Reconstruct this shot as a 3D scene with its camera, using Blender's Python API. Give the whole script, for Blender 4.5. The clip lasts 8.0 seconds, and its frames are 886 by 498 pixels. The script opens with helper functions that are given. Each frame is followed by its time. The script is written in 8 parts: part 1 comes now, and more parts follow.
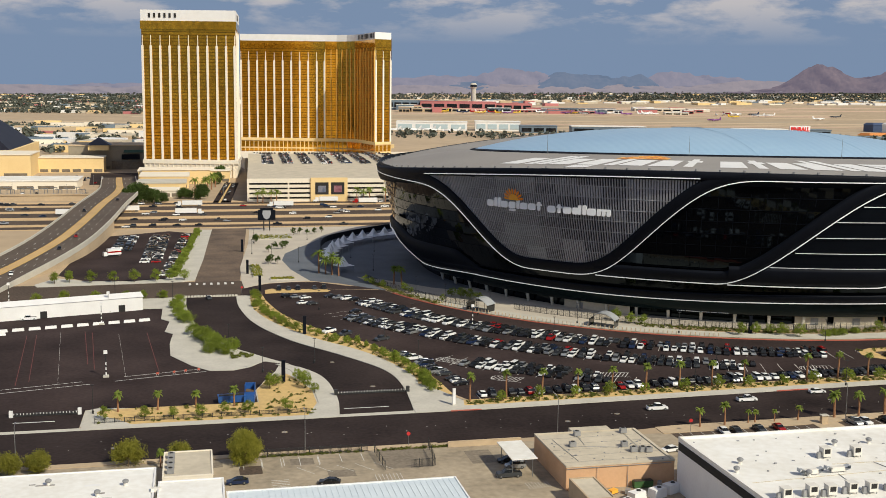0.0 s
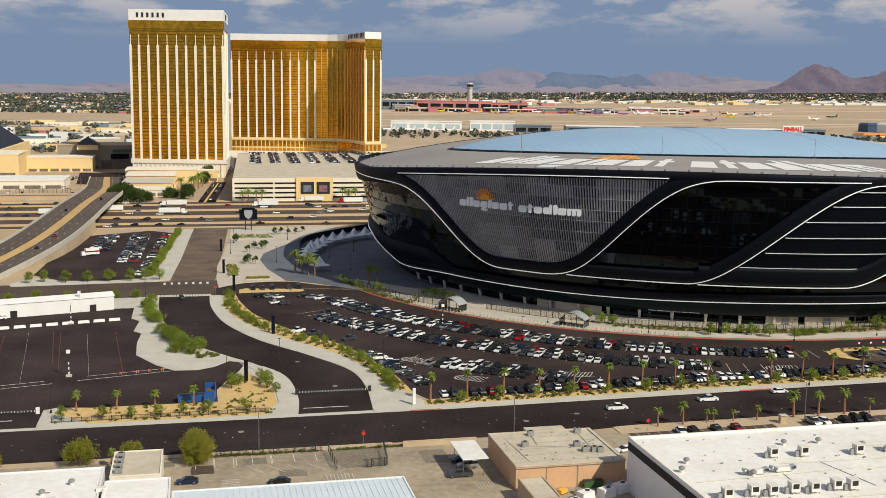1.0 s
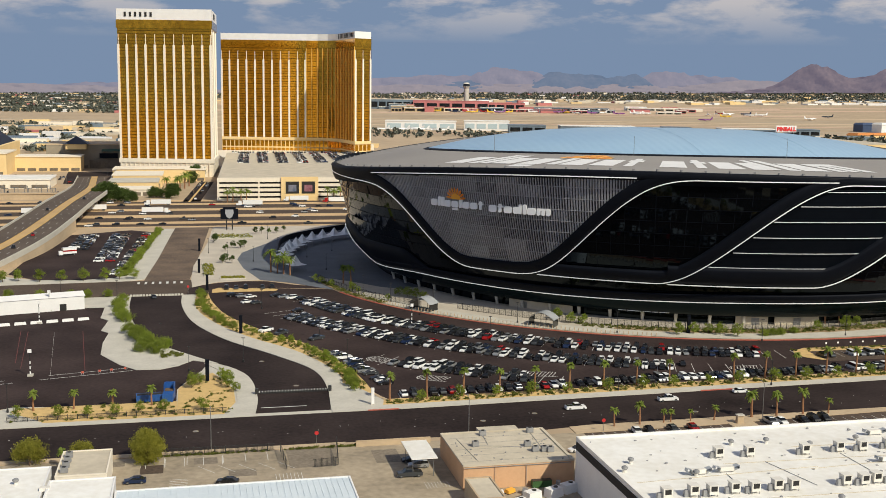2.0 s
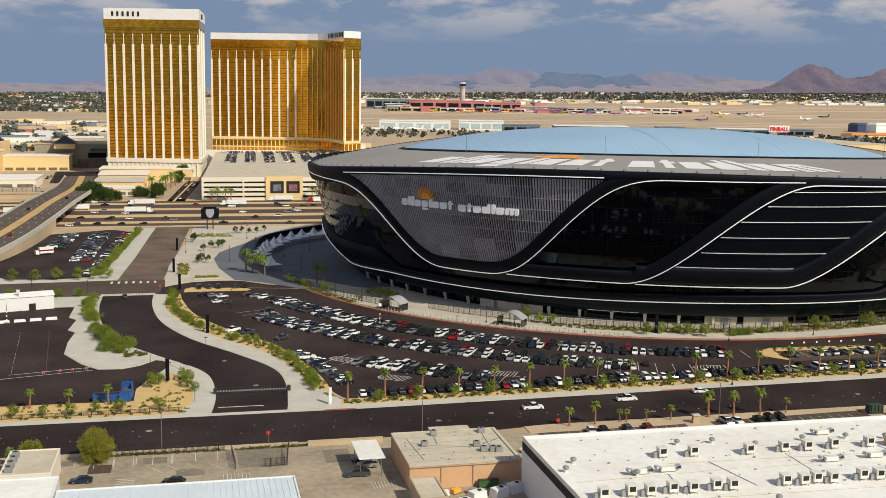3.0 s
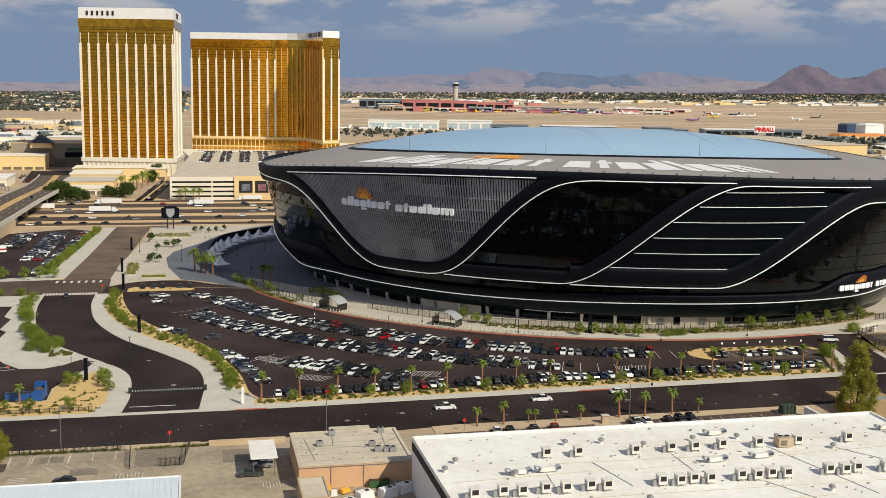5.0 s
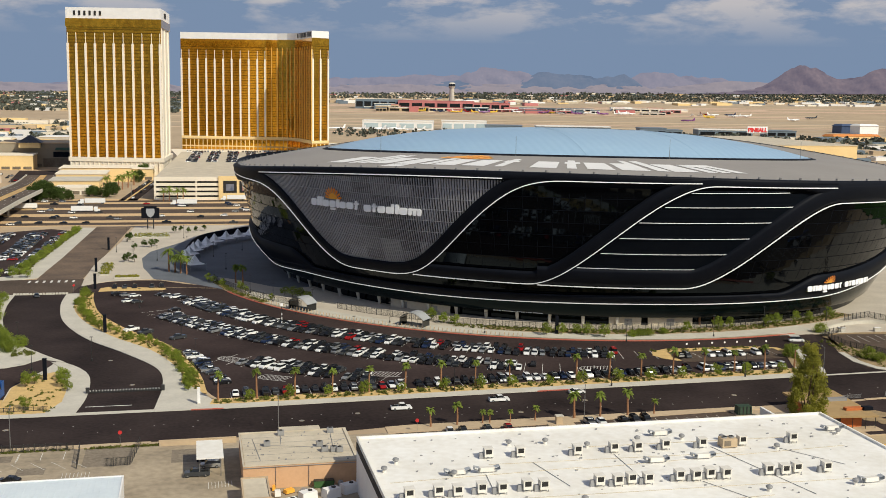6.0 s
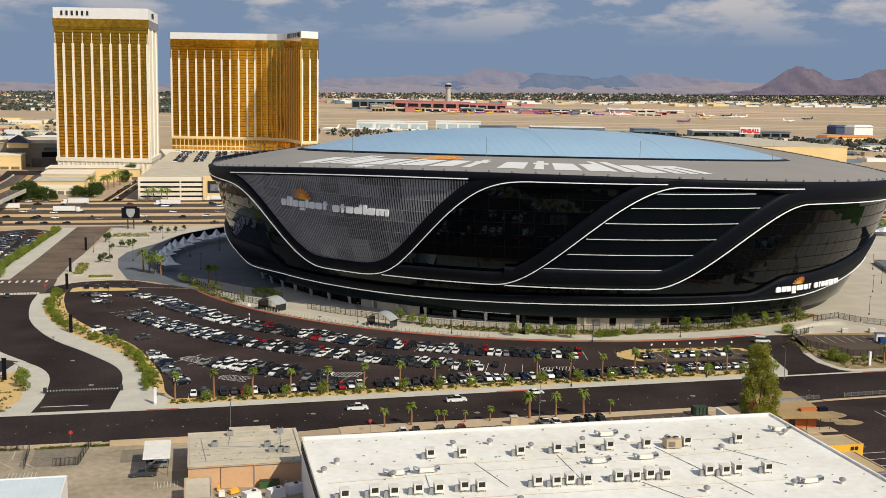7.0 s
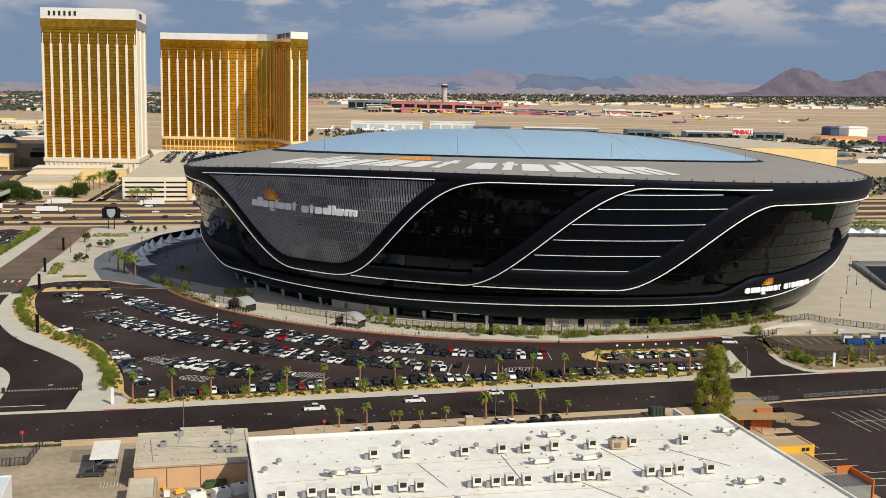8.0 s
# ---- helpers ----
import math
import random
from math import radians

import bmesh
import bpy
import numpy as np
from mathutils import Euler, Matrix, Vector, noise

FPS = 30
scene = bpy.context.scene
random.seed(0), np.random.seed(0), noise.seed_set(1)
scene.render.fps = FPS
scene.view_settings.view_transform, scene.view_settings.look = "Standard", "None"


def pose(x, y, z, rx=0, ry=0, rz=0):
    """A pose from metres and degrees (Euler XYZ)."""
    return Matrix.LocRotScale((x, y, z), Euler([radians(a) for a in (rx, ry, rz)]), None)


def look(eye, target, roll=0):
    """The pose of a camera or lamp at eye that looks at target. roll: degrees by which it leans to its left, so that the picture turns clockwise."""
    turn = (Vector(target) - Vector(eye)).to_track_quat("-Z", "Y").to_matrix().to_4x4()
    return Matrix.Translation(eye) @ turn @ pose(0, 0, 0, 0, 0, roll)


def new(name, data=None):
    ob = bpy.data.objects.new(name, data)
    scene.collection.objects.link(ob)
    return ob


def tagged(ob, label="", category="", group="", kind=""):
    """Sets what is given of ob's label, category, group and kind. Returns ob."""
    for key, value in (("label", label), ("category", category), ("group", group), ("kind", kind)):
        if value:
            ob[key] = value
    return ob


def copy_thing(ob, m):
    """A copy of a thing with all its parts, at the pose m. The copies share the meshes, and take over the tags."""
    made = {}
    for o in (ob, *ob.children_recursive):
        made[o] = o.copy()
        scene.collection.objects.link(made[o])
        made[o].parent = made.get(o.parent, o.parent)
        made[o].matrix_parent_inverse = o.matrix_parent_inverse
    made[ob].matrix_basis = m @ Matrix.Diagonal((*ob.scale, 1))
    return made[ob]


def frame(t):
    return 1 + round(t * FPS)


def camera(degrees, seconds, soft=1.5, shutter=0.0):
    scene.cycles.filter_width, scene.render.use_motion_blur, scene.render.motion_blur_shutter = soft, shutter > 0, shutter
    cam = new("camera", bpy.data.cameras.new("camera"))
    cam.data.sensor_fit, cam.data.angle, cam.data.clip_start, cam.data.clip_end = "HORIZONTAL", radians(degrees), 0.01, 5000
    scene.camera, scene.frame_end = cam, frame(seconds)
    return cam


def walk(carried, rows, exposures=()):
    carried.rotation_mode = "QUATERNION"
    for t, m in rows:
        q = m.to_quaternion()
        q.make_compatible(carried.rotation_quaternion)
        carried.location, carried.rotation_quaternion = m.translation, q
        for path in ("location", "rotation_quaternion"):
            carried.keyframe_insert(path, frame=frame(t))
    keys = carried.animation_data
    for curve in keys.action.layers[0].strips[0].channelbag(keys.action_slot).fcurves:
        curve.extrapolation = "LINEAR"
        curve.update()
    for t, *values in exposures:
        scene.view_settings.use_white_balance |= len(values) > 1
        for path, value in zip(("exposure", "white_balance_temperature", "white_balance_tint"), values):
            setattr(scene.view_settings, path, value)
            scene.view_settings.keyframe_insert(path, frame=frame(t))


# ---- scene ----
cam = camera(44.0, 8.0, 0.85)
PATH = [
    (0.0, (-0.114, -0.849, 83.579), (21.747, 95.689, 69.347), 0.722),
    (0.5, (4.995, -1.895, 83.612), (26.882, 94.636, 69.370), 0.741),
    (1.0, (10.219, -2.946, 83.640), (32.129, 93.577, 69.387), 0.760),
    (1.5, (15.547, -4.014, 83.668), (37.476, 92.504, 69.403), 0.778),
    (3.0, (32.021, -7.370, 83.791), (53.999, 89.132, 69.496), 0.835),
    (3.5, (37.632, -8.553, 83.853), (59.624, 87.945, 69.552), 0.856),
    (4.0, (43.281, -9.768, 83.928), (65.286, 86.726, 69.624), 0.878),
    (4.5, (48.953, -11.015, 84.015), (70.972, 85.476, 69.710), 0.901),
    (6.0, (65.970, -14.894, 84.330), (88.036, 81.590, 70.049), 0.985),
    (6.5, (71.594, -16.208, 84.442), (93.681, 80.274, 70.179), 1.018),
    (7.0, (77.170, -17.516, 84.549), (99.279, 78.964, 70.311), 1.054),
    (7.5, (82.683, -18.804, 84.645), (104.818, 77.675, 70.437), 1.095),
    (8.0, (88.117, -20.058, 84.722), (110.281, 76.420, 70.553), 1.138),
]
walk(cam, [(t, look(eye, target, roll)) for t, eye, target, roll in PATH])



class MB:
    """A mesh gathered face by face, with a material index for each face."""

    def __init__(self):
        self.v, self.f, self.m = [], [], []

    def face(self, pts, mi=0):
        n = len(self.v)
        self.v.extend(tuple(p) for p in pts)
        self.f.append(tuple(range(n, n + len(pts))))
        self.m.append(mi)

    def box(self, x0, y0, z0, x1, y1, z1, mi=0, m=None, taper=0.0, top=None):
        c = [(x0, y0, z0), (x1, y0, z0), (x1, y1, z0), (x0, y1, z0),
             (x0 + taper, y0 + taper, z1), (x1 - taper, y0 + taper, z1), (x1 - taper, y1 - taper, z1), (x0 + taper, y1 - taper, z1)]
        if m is not None:
            c = [tuple(m @ Vector(p)) for p in c]
        n = len(self.v)
        self.v.extend(c)
        for k, q in enumerate(((3, 2, 1, 0), (4, 5, 6, 7), (0, 1, 5, 4), (1, 2, 6, 5), (2, 3, 7, 6), (3, 0, 4, 7))):
            self.f.append(tuple(n + i for i in q))
            self.m.append(top if top is not None and k == 1 else mi)

    def prism(self, poly, z0, z1, mi=0, top=None):
        """A flat outline (counter-clockwise) raised from z0 to z1."""
        n, k = len(self.v), len(poly)
        self.v.extend((x, y, z0) for x, y in poly)
        self.v.extend((x, y, z1) for x, y in poly)
        self.f.append(tuple(n + k + i for i in range(k)))
        self.m.append(mi if top is None else top)
        for i in range(k):
            j = (i + 1) % k
            self.f.append((n + i, n + j, n + k + j, n + k + i))
            self.m.append(mi)

    def cyl(self, p0, p1, r0, r1=None, n=8, mi=0, caps=True):
        p0, p1 = Vector(p0), Vector(p1)
        r1 = r0 if r1 is None else r1
        a = (p1 - p0).normalized()
        u = a.orthogonal().normalized()
        w = a.cross(u)
        k = len(self.v)
        for p, r in ((p0, r0), (p1, r1)):
            for i in range(n):
                t = 2 * math.pi * i / n
                self.v.append(tuple(p + r * (math.cos(t) * u + math.sin(t) * w)))
        for i in range(n):
            j = (i + 1) % n
            self.f.append((k + i, k + j, k + n + j, k + n + i))
            self.m.append(mi)
        if caps:
            self.f.append(tuple(k + n + i for i in range(n)))
            self.f.append(tuple(k + n - 1 - i for i in range(n)))
            self.m += [mi, mi]

    def grid(self, rows, mi=0, closed=False):
        """Faces between rows of points, all of one length."""
        n, w = len(self.v), len(rows[0])
        for r in rows:
            self.v.extend(tuple(p) for p in r)
        for i in range(len(rows) - 1):
            for j in range(w if closed else w - 1):
                k = (j + 1) % w
                self.f.append((n + i * w + j, n + i * w + k, n + (i + 1) * w + k, n + (i + 1) * w + j))
                self.m.append(mi)

    def mesh(self, name, mats, smooth=False):
        me = bpy.data.meshes.new(name)
        me.from_pydata(self.v, [], self.f)
        for m in mats if isinstance(mats, (list, tuple)) else [mats]:
            me.materials.append(m)
        me.polygons.foreach_set("material_index", self.m)
        if smooth:
            me.polygons.foreach_set("use_smooth", [True] * len(self.f))
        me.update()
        return me


def part(name, mb, mats, parent=None, label="", smooth=False):
    """Links a gathered mesh, or a ready one, as one object, under its thing where a parent is given."""
    me = mb if isinstance(mb, bpy.types.Mesh) else mb.mesh(name, mats, smooth)
    ob = new(name, me)
    if parent is not None:
        ob.parent = parent
    if label:
        ob["label"] = label
    return ob


def thing(name, label, category, group="", kind="", m=None):
    ob = new(name)
    ob.empty_display_size = 0.5
    if m is not None:
        ob.matrix_world = m
    return tagged(ob, label, category, group, kind)


def structure(name, mb, mats, label, category, smooth=False):
    return tagged(part(name, mb, mats, None, "", smooth), label, category, "", "structure")


def smooth01(t):
    t = min(1.0, max(0.0, t))
    return t * t * (3 - 2 * t)


# ---- world, sun and exposure ----
SUN_EL, SUN_AZ = 40.0, 148.0          # degrees; azimuth clockwise from +y
sun_dir = Vector((math.sin(radians(SUN_AZ)) * math.cos(radians(SUN_EL)), math.cos(radians(SUN_AZ)) * math.cos(radians(SUN_EL)), math.sin(radians(SUN_EL))))
sun = new("sun", bpy.data.lights.new("sun", "SUN"))
sun.data.energy, sun.data.angle, sun.data.color = 4.2, radians(0.53), (1.0, 0.93, 0.755)
sun.matrix_world = look(sun_dir * 300, (0, 0, 0))

world = bpy.data.worlds.new("world")
scene.world = world
world.use_nodes = True
wn, wl = world.node_tree.nodes, world.node_tree.links
wn.clear()


def wnode(kind, **kw):
    n = wn.new(kind)
    for k, v in kw.items():
        setattr(n, k, v)
    return n


sky = wnode("ShaderNodeTexSky", sky_type="NISHITA", sun_disc=False, sun_elevation=radians(SUN_EL), sun_rotation=radians(SUN_AZ), altitude=600.0, air_density=1.0, dust_density=1.2, ozone_density=2.0)
tc = wnode("ShaderNodeTexCoord")
sep = wnode("ShaderNodeSeparateXYZ")
wl.new(tc.outputs["Generated"], sep.inputs[0])
# clouds: flattened noise over the direction, more of it higher up
mp = wnode("ShaderNodeMapping")
mp.inputs["Scale"].default_value = (12.0, 12.0, 40.0)
mp.inputs["Location"].default_value = (3.4, 0.9, 0.35)
wl.new(tc.outputs["Generated"], mp.inputs[0])
cn = wnode("ShaderNodeTexNoise")
cn.inputs["Scale"].default_value, cn.inputs["Detail"].default_value, cn.inputs["Roughness"].default_value = 1.0, 8.0, 0.58
wl.new(mp.outputs[0], cn.inputs["Vector"])
amount = wnode("ShaderNodeMapRange")
amount.inputs[1].default_value, amount.inputs[2].default_value = 0.462, 0.60
wl.new(cn.outputs["Fac"], amount.inputs[0])
high = wnode("ShaderNodeMapRange")
high.inputs[1].default_value, high.inputs[2].default_value, high.inputs[3].default_value, high.inputs[4].default_value = 0.042, 0.078, 0.0, 0.78
wl.new(sep.outputs[2], high.inputs[0])
mul = wnode("ShaderNodeMath", operation="MULTIPLY")
wl.new(amount.outputs[0], mul.inputs[0])
wl.new(high.outputs[0], mul.inputs[1])
# the blue-grey of the lower sky over the haze
low = wnode("ShaderNodeMapRange")
low.inputs[1].default_value, low.inputs[2].default_value = 0.08, 0.32
wl.new(sep.outputs[2], low.inputs[0])
tint = wnode("ShaderNodeMix", data_type="RGBA")
tint.inputs["A"].default_value = (2.28, 3.18, 4.72, 1)
wl.new(low.outputs[0], tint.inputs["Factor"])
dim = wnode("ShaderNodeMix", data_type="RGBA", blend_type="MULTIPLY")
dim.inputs["Factor"].default_value, dim.inputs["B"].default_value = 1.0, (0.93, 0.98, 1.06, 1)
wl.new(sky.outputs[0], dim.inputs["A"])
wl.new(dim.outputs["Result"], tint.inputs["B"])
mixc = wnode("ShaderNodeMix", data_type="RGBA")
mixc.inputs["B"].default_value = (7.0, 6.5, 6.3, 1)
wl.new(mul.outputs[0], mixc.inputs["Factor"])
wl.new(tint.outputs["Result"], mixc.inputs["A"])
bg = wnode("ShaderNodeBackground")
bg.inputs["Strength"].default_value = 0.085
wl.new(mixc.outputs["Result"], bg.inputs["Color"])
wo = wnode("ShaderNodeOutputWorld")
wl.new(bg.outputs[0], wo.inputs[0])
scene.view_settings.exposure = 0.0


# ---- materials ----
def material(name, a, b=None, scale=0.5, fine=6.0, rough=0.8, metal=0.0, bump=0.0, spec=0.5, stain=0.35, vary=0.0, extra=None):
    """A surface whose colour wanders between a and b at two scales, with a fine relief. vary: from object to object."""
    m = bpy.data.materials.new(name)
    m.use_nodes = True
    n, l = m.node_tree.nodes, m.node_tree.links
    p = n["Principled BSDF"]
    p.inputs["Roughness"].default_value, p.inputs["Metallic"].default_value = rough, metal
    p.inputs["Specular IOR Level"].default_value = spec
    b = b or tuple(c * 0.8 for c in a)
    geo = n.new("ShaderNodeNewGeometry")
    n1, n2 = n.new("ShaderNodeTexNoise"), n.new("ShaderNodeTexNoise")
    for q, s, d in ((n1, scale, 4.0), (n2, fine, 3.0)):
        q.inputs["Scale"].default_value, q.inputs["Detail"].default_value = s, d
        l.new(geo.outputs["Position"], q.inputs["Vector"])
    add = n.new("ShaderNodeMix")
    add.data_type = "FLOAT"
    add.inputs[0].default_value = stain
    l.new(n1.outputs["Fac"], add.inputs[2])
    l.new(n2.outputs["Fac"], add.inputs[3])
    rng = n.new("ShaderNodeMapRange")
    rng.inputs[1].default_value, rng.inputs[2].default_value = 0.33, 0.67
    l.new(add.outputs[0], rng.inputs[0])
    mix = n.new("ShaderNodeMix")
    mix.data_type = "RGBA"
    mix.inputs["A"].default_value, mix.inputs["B"].default_value = (*a, 1), (*b, 1)
    l.new(rng.outputs[0], mix.inputs["Factor"])
    out = mix.outputs["Result"]
    if vary:
        info = n.new("ShaderNodeObjectInfo")
        vr = n.new("ShaderNodeMapRange")
        vr.inputs[3].default_value, vr.inputs[4].default_value = 1 - vary, 1 + vary
        l.new(info.outputs["Random"], vr.inputs[0])
        hsv = n.new("ShaderNodeHueSaturation")
        l.new(vr.outputs[0], hsv.inputs["Value"])
        l.new(out, hsv.inputs["Color"])
        out = hsv.outputs[0]
    l.new(out, p.inputs["Base Color"])
    if bump:
        bp = n.new("ShaderNodeBump")
        bp.inputs["Strength"].default_value, bp.inputs["Distance"].default_value = bump, 0.05
        l.new(n2.outputs["Fac"], bp.inputs["Height"])
        l.new(bp.outputs[0], p.inputs["Normal"])
    return m


asphalt = material("asphalt", (0.015, 0.0105, 0.0102), (0.048, 0.035, 0.0325), 0.045, 0.9, 0.9, bump=0.3, spec=0.12)
asphalt_lot = material("lot asphalt", (0.020, 0.0136, 0.013), (0.062, 0.0435, 0.0405), 0.04, 0.9, 0.9, bump=0.3, spec=0.12)
asphalt_worn = material("worn asphalt", (0.055, 0.042, 0.034), (0.125, 0.092, 0.07), 0.05, 1.2, 0.92, bump=0.3, stain=0.6, spec=0.15)
yard = material("yard paving", (0.20, 0.165, 0.115), (0.47, 0.385, 0.275), 0.045, 0.6, 0.9, bump=0.2)
yard_grey = material("patched yard paving", (0.14, 0.115, 0.085), (0.26, 0.215, 0.16), 0.2, 1.2, 0.9, bump=0.2, stain=0.6)
concrete = material("concrete", (0.56, 0.53, 0.455), (0.455, 0.43, 0.37), 0.15, 1.2, 0.85, bump=0.15)
concrete_tan = material("tan concrete", (0.55, 0.42, 0.27), (0.42, 0.32, 0.21), 0.05, 0.8, 0.9, bump=0.1)
plaza = material("plaza paving", (0.56, 0.50, 0.41), (0.44, 0.39, 0.32), 0.08, 1.0, 0.8, bump=0.1)
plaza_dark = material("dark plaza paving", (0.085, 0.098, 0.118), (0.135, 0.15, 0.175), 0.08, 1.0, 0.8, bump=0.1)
gravel = material("desert gravel", (0.66, 0.46, 0.19), (0.50, 0.34, 0.14), 0.5, 4.0, 0.95, bump=0.5)
gravel_brown = material("brown planting soil", (0.40, 0.29, 0.165), (0.22, 0.165, 0.095), 0.4, 3.0, 0.95, bump=0.5, spec=0.15)
desert = material("desert ground", (0.49, 0.37, 0.24), (0.36, 0.27, 0.175), 0.004, 0.05, 0.95, bump=0.1, stain=0.5)
kerb_red = material("red kerb paint", (0.50, 0.09, 0.05), (0.42, 0.13, 0.09), 0.8, 5.0, 0.7)
line_white = material("road paint", (0.75, 0.74, 0.70), (0.5, 0.49, 0.46), 0.6, 5.0, 0.7)
line_yellow = material("yellow road paint", (0.65, 0.40, 0.06), (0.5, 0.3, 0.06), 0.6, 5.0, 0.7)
roof_grey = material("roof membrane", (0.30, 0.28, 0.255), (0.26, 0.24, 0.22), 0.03, 0.6, 0.7)
roof_white = material("white roof coating", (0.87, 0.86, 0.82), (0.71, 0.68, 0.61), 0.07, 0.6, 0.6, bump=0.1, stain=0.45)
roof_buff = material("buff roof", (0.60, 0.53, 0.41), (0.44, 0.385, 0.295), 0.12, 0.7, 0.8)
glass_black = material("black glass", (0.0012, 0.0014, 0.0018), (0.0025, 0.003, 0.0038), 0.05, 0.3, 0.04, spec=0.25)
glass_black.node_tree.nodes["Principled BSDF"].inputs["Specular Tint"].default_value = (0.62, 0.82, 1.0, 1)
glass_green = material("dark green glass", (0.004, 0.0085, 0.0095), (0.007, 0.013, 0.0145), 0.05, 0.3, 0.06, spec=0.10)
glass_green.node_tree.nodes["Principled BSDF"].inputs["Specular Tint"].default_value = (0.55, 0.85, 1.0, 1)
panel_black = material("black metal panel", (0.0050, 0.0064, 0.0105), (0.0075, 0.0092, 0.0140), 0.03, 0.5, 0.55, spec=0.08)
panel_smoke = material("smoked dark panel", (0.0034, 0.0050, 0.0082), (0.0052, 0.0074, 0.0112), 0.05, 0.4, 0.45, spec=0.06)
louvre_grey = material("grey aluminium louvre", (0.36, 0.37, 0.40), (0.30, 0.31, 0.335), 0.1, 1.0, 0.5, metal=0.1)
canopy_grey = material("pale grey canopy metal", (0.46, 0.48, 0.50), (0.38, 0.40, 0.42), 0.4, 2.0, 0.4, metal=0.2)
tent_white = material("white tent fabric", (0.90, 0.90, 0.89), (0.84, 0.84, 0.83), 0.3, 2.0, 0.7)
white_paint = material("white paint", (0.82, 0.81, 0.79), (0.74, 0.73, 0.71), 0.2, 2.0, 0.5)
cream = material("cream stucco", (0.80, 0.60, 0.30), (0.72, 0.52, 0.25), 0.05, 0.8, 0.9)
cream_light = material("pale stucco", (0.80, 0.73, 0.60), (0.74, 0.67, 0.55), 0.05, 0.8, 0.9)
fin_white = material("white stucco fin", (0.84, 0.77, 0.66), (0.78, 0.71, 0.60), 0.05, 0.8, 0.8)
orange_wall = material("orange stucco", (0.66, 0.41, 0.235), (0.57, 0.34, 0.19), 0.2, 2.0, 0.9)
# Dark colours that put interior shade into openings; signs and grilles share them.
dark_void = material("dark opening", (0.012, 0.011, 0.010), (0.02, 0.018, 0.017), 0.2, 1.0, 0.8)
soft_void = material("shaded opening", (0.10, 0.08, 0.06), (0.22, 0.18, 0.13), 0.15, 0.8, 0.8)
steel = material("galvanised steel", (0.30, 0.30, 0.30), (0.22, 0.22, 0.22), 0.6, 4.0, 0.45, metal=0.6)
fence_black = material("black fence metal", (0.02, 0.02, 0.02), (0.03, 0.03, 0.03), 1.0, 5.0, 0.5)
# The blue of the reflected sky is put into the film's base colour.
etfe = material("roof film", (0.275, 0.43, 0.59), (0.315, 0.475, 0.62), 0.02, 0.3, 0.3, spec=0.6)
gold = material("gold glass", (0.86, 0.43, 0.035), (0.44, 0.20, 0.014), 0.03, 0.25, 0.10, metal=0.84, stain=0.6, bump=0.35)
gold_dark = material("bronze spandrel glass", (0.33, 0.165, 0.015), (0.20, 0.095, 0.009), 0.05, 0.3, 0.25, metal=0.85)
# Bright colour stands in for streaks reflected from the facing wing.
gold_streak_fin = material("gold fin with reflected streaks in its colour", (0.90, 0.58, 0.16), (0.78, 0.46, 0.10), 0.05, 0.6, 0.35, metal=0.35)
wave = etfe.node_tree.nodes.new("ShaderNodeTexWave")
wave.inputs["Scale"].default_value, wave.inputs["Distortion"].default_value = 0.09, 0.6
ridge_bump = etfe.node_tree.nodes.new("ShaderNodeBump")
ridge_bump.inputs["Strength"].default_value, ridge_bump.inputs["Distance"].default_value = 0.25, 0.2
geo_ = etfe.node_tree.nodes.new("ShaderNodeNewGeometry")
etfe.node_tree.links.new(geo_.outputs["Position"], wave.inputs["Vector"])
etfe.node_tree.links.new(wave.outputs["Fac"], ridge_bump.inputs["Height"])
etfe.node_tree.links.new(ridge_bump.outputs[0], etfe.node_tree.nodes["Principled BSDF"].inputs["Normal"])
sign_white = material("white sign face", (0.93, 0.94, 0.95), (0.89, 0.90, 0.91), 0.3, 1.0, 0.45)
sign_orange = material("orange sign face", (0.85, 0.22, 0.02), (0.75, 0.30, 0.03), 0.3, 1.0, 0.5)
sign_yellow = material("yellow sign face", (0.9, 0.45, 0.05), (0.85, 0.40, 0.05), 0.3, 1.0, 0.5)

# ---- ground ----
VIEW = (0.222, 0.975)


def land(x, y):
    """Height of the far valley floor, which rises away from the city."""
    s, u = VIEW[0] * x + VIEW[1] * y, VIEW[1] * x - VIEW[0] * y
    return max(0.0, min(1.0, (s - 1300) / 3600)) ** 3 * (74 + 0.0155 * u)


def steps(a, b, near, far, focus):
    out, x = [], a
    while x < b:
        out.append(x)
        x += near + (far - near) * min(1.0, max(0.0, abs(x - focus) - 700) / 2500)
    return out + [b]


mb = MB()
gx, gy = steps(-4200, 5200, 120, 240, 300), steps(-1500, 5200, 120, 200, 300)
mb.grid([[(x, y, land(x, y)) for x in gx] for y in gy])
structure("ground", mb, desert, "tan desert ground of a flat city valley", "ground", True)

# ---- streets, kerbs and paving ----
ROAD_NEAR, ROAD_FAR = 247.0, 272.0


def swing(x):
    """How far the street swings away from its straight line east of the drive."""
    return 0.031 * max(0.0, x - 75)


def swung(x0, x1, y0, y1, step=12.0):
    """The two long edges of a strip that follows the bend of the street."""
    n = max(1, int((x1 - x0) / step))
    xs = [x0 + (x1 - x0) * i / n for i in range(n + 1)]
    return [Vector((x, y0 + swing(x))) for x in xs], [Vector((x, y1 + swing(x))) for x in xs]


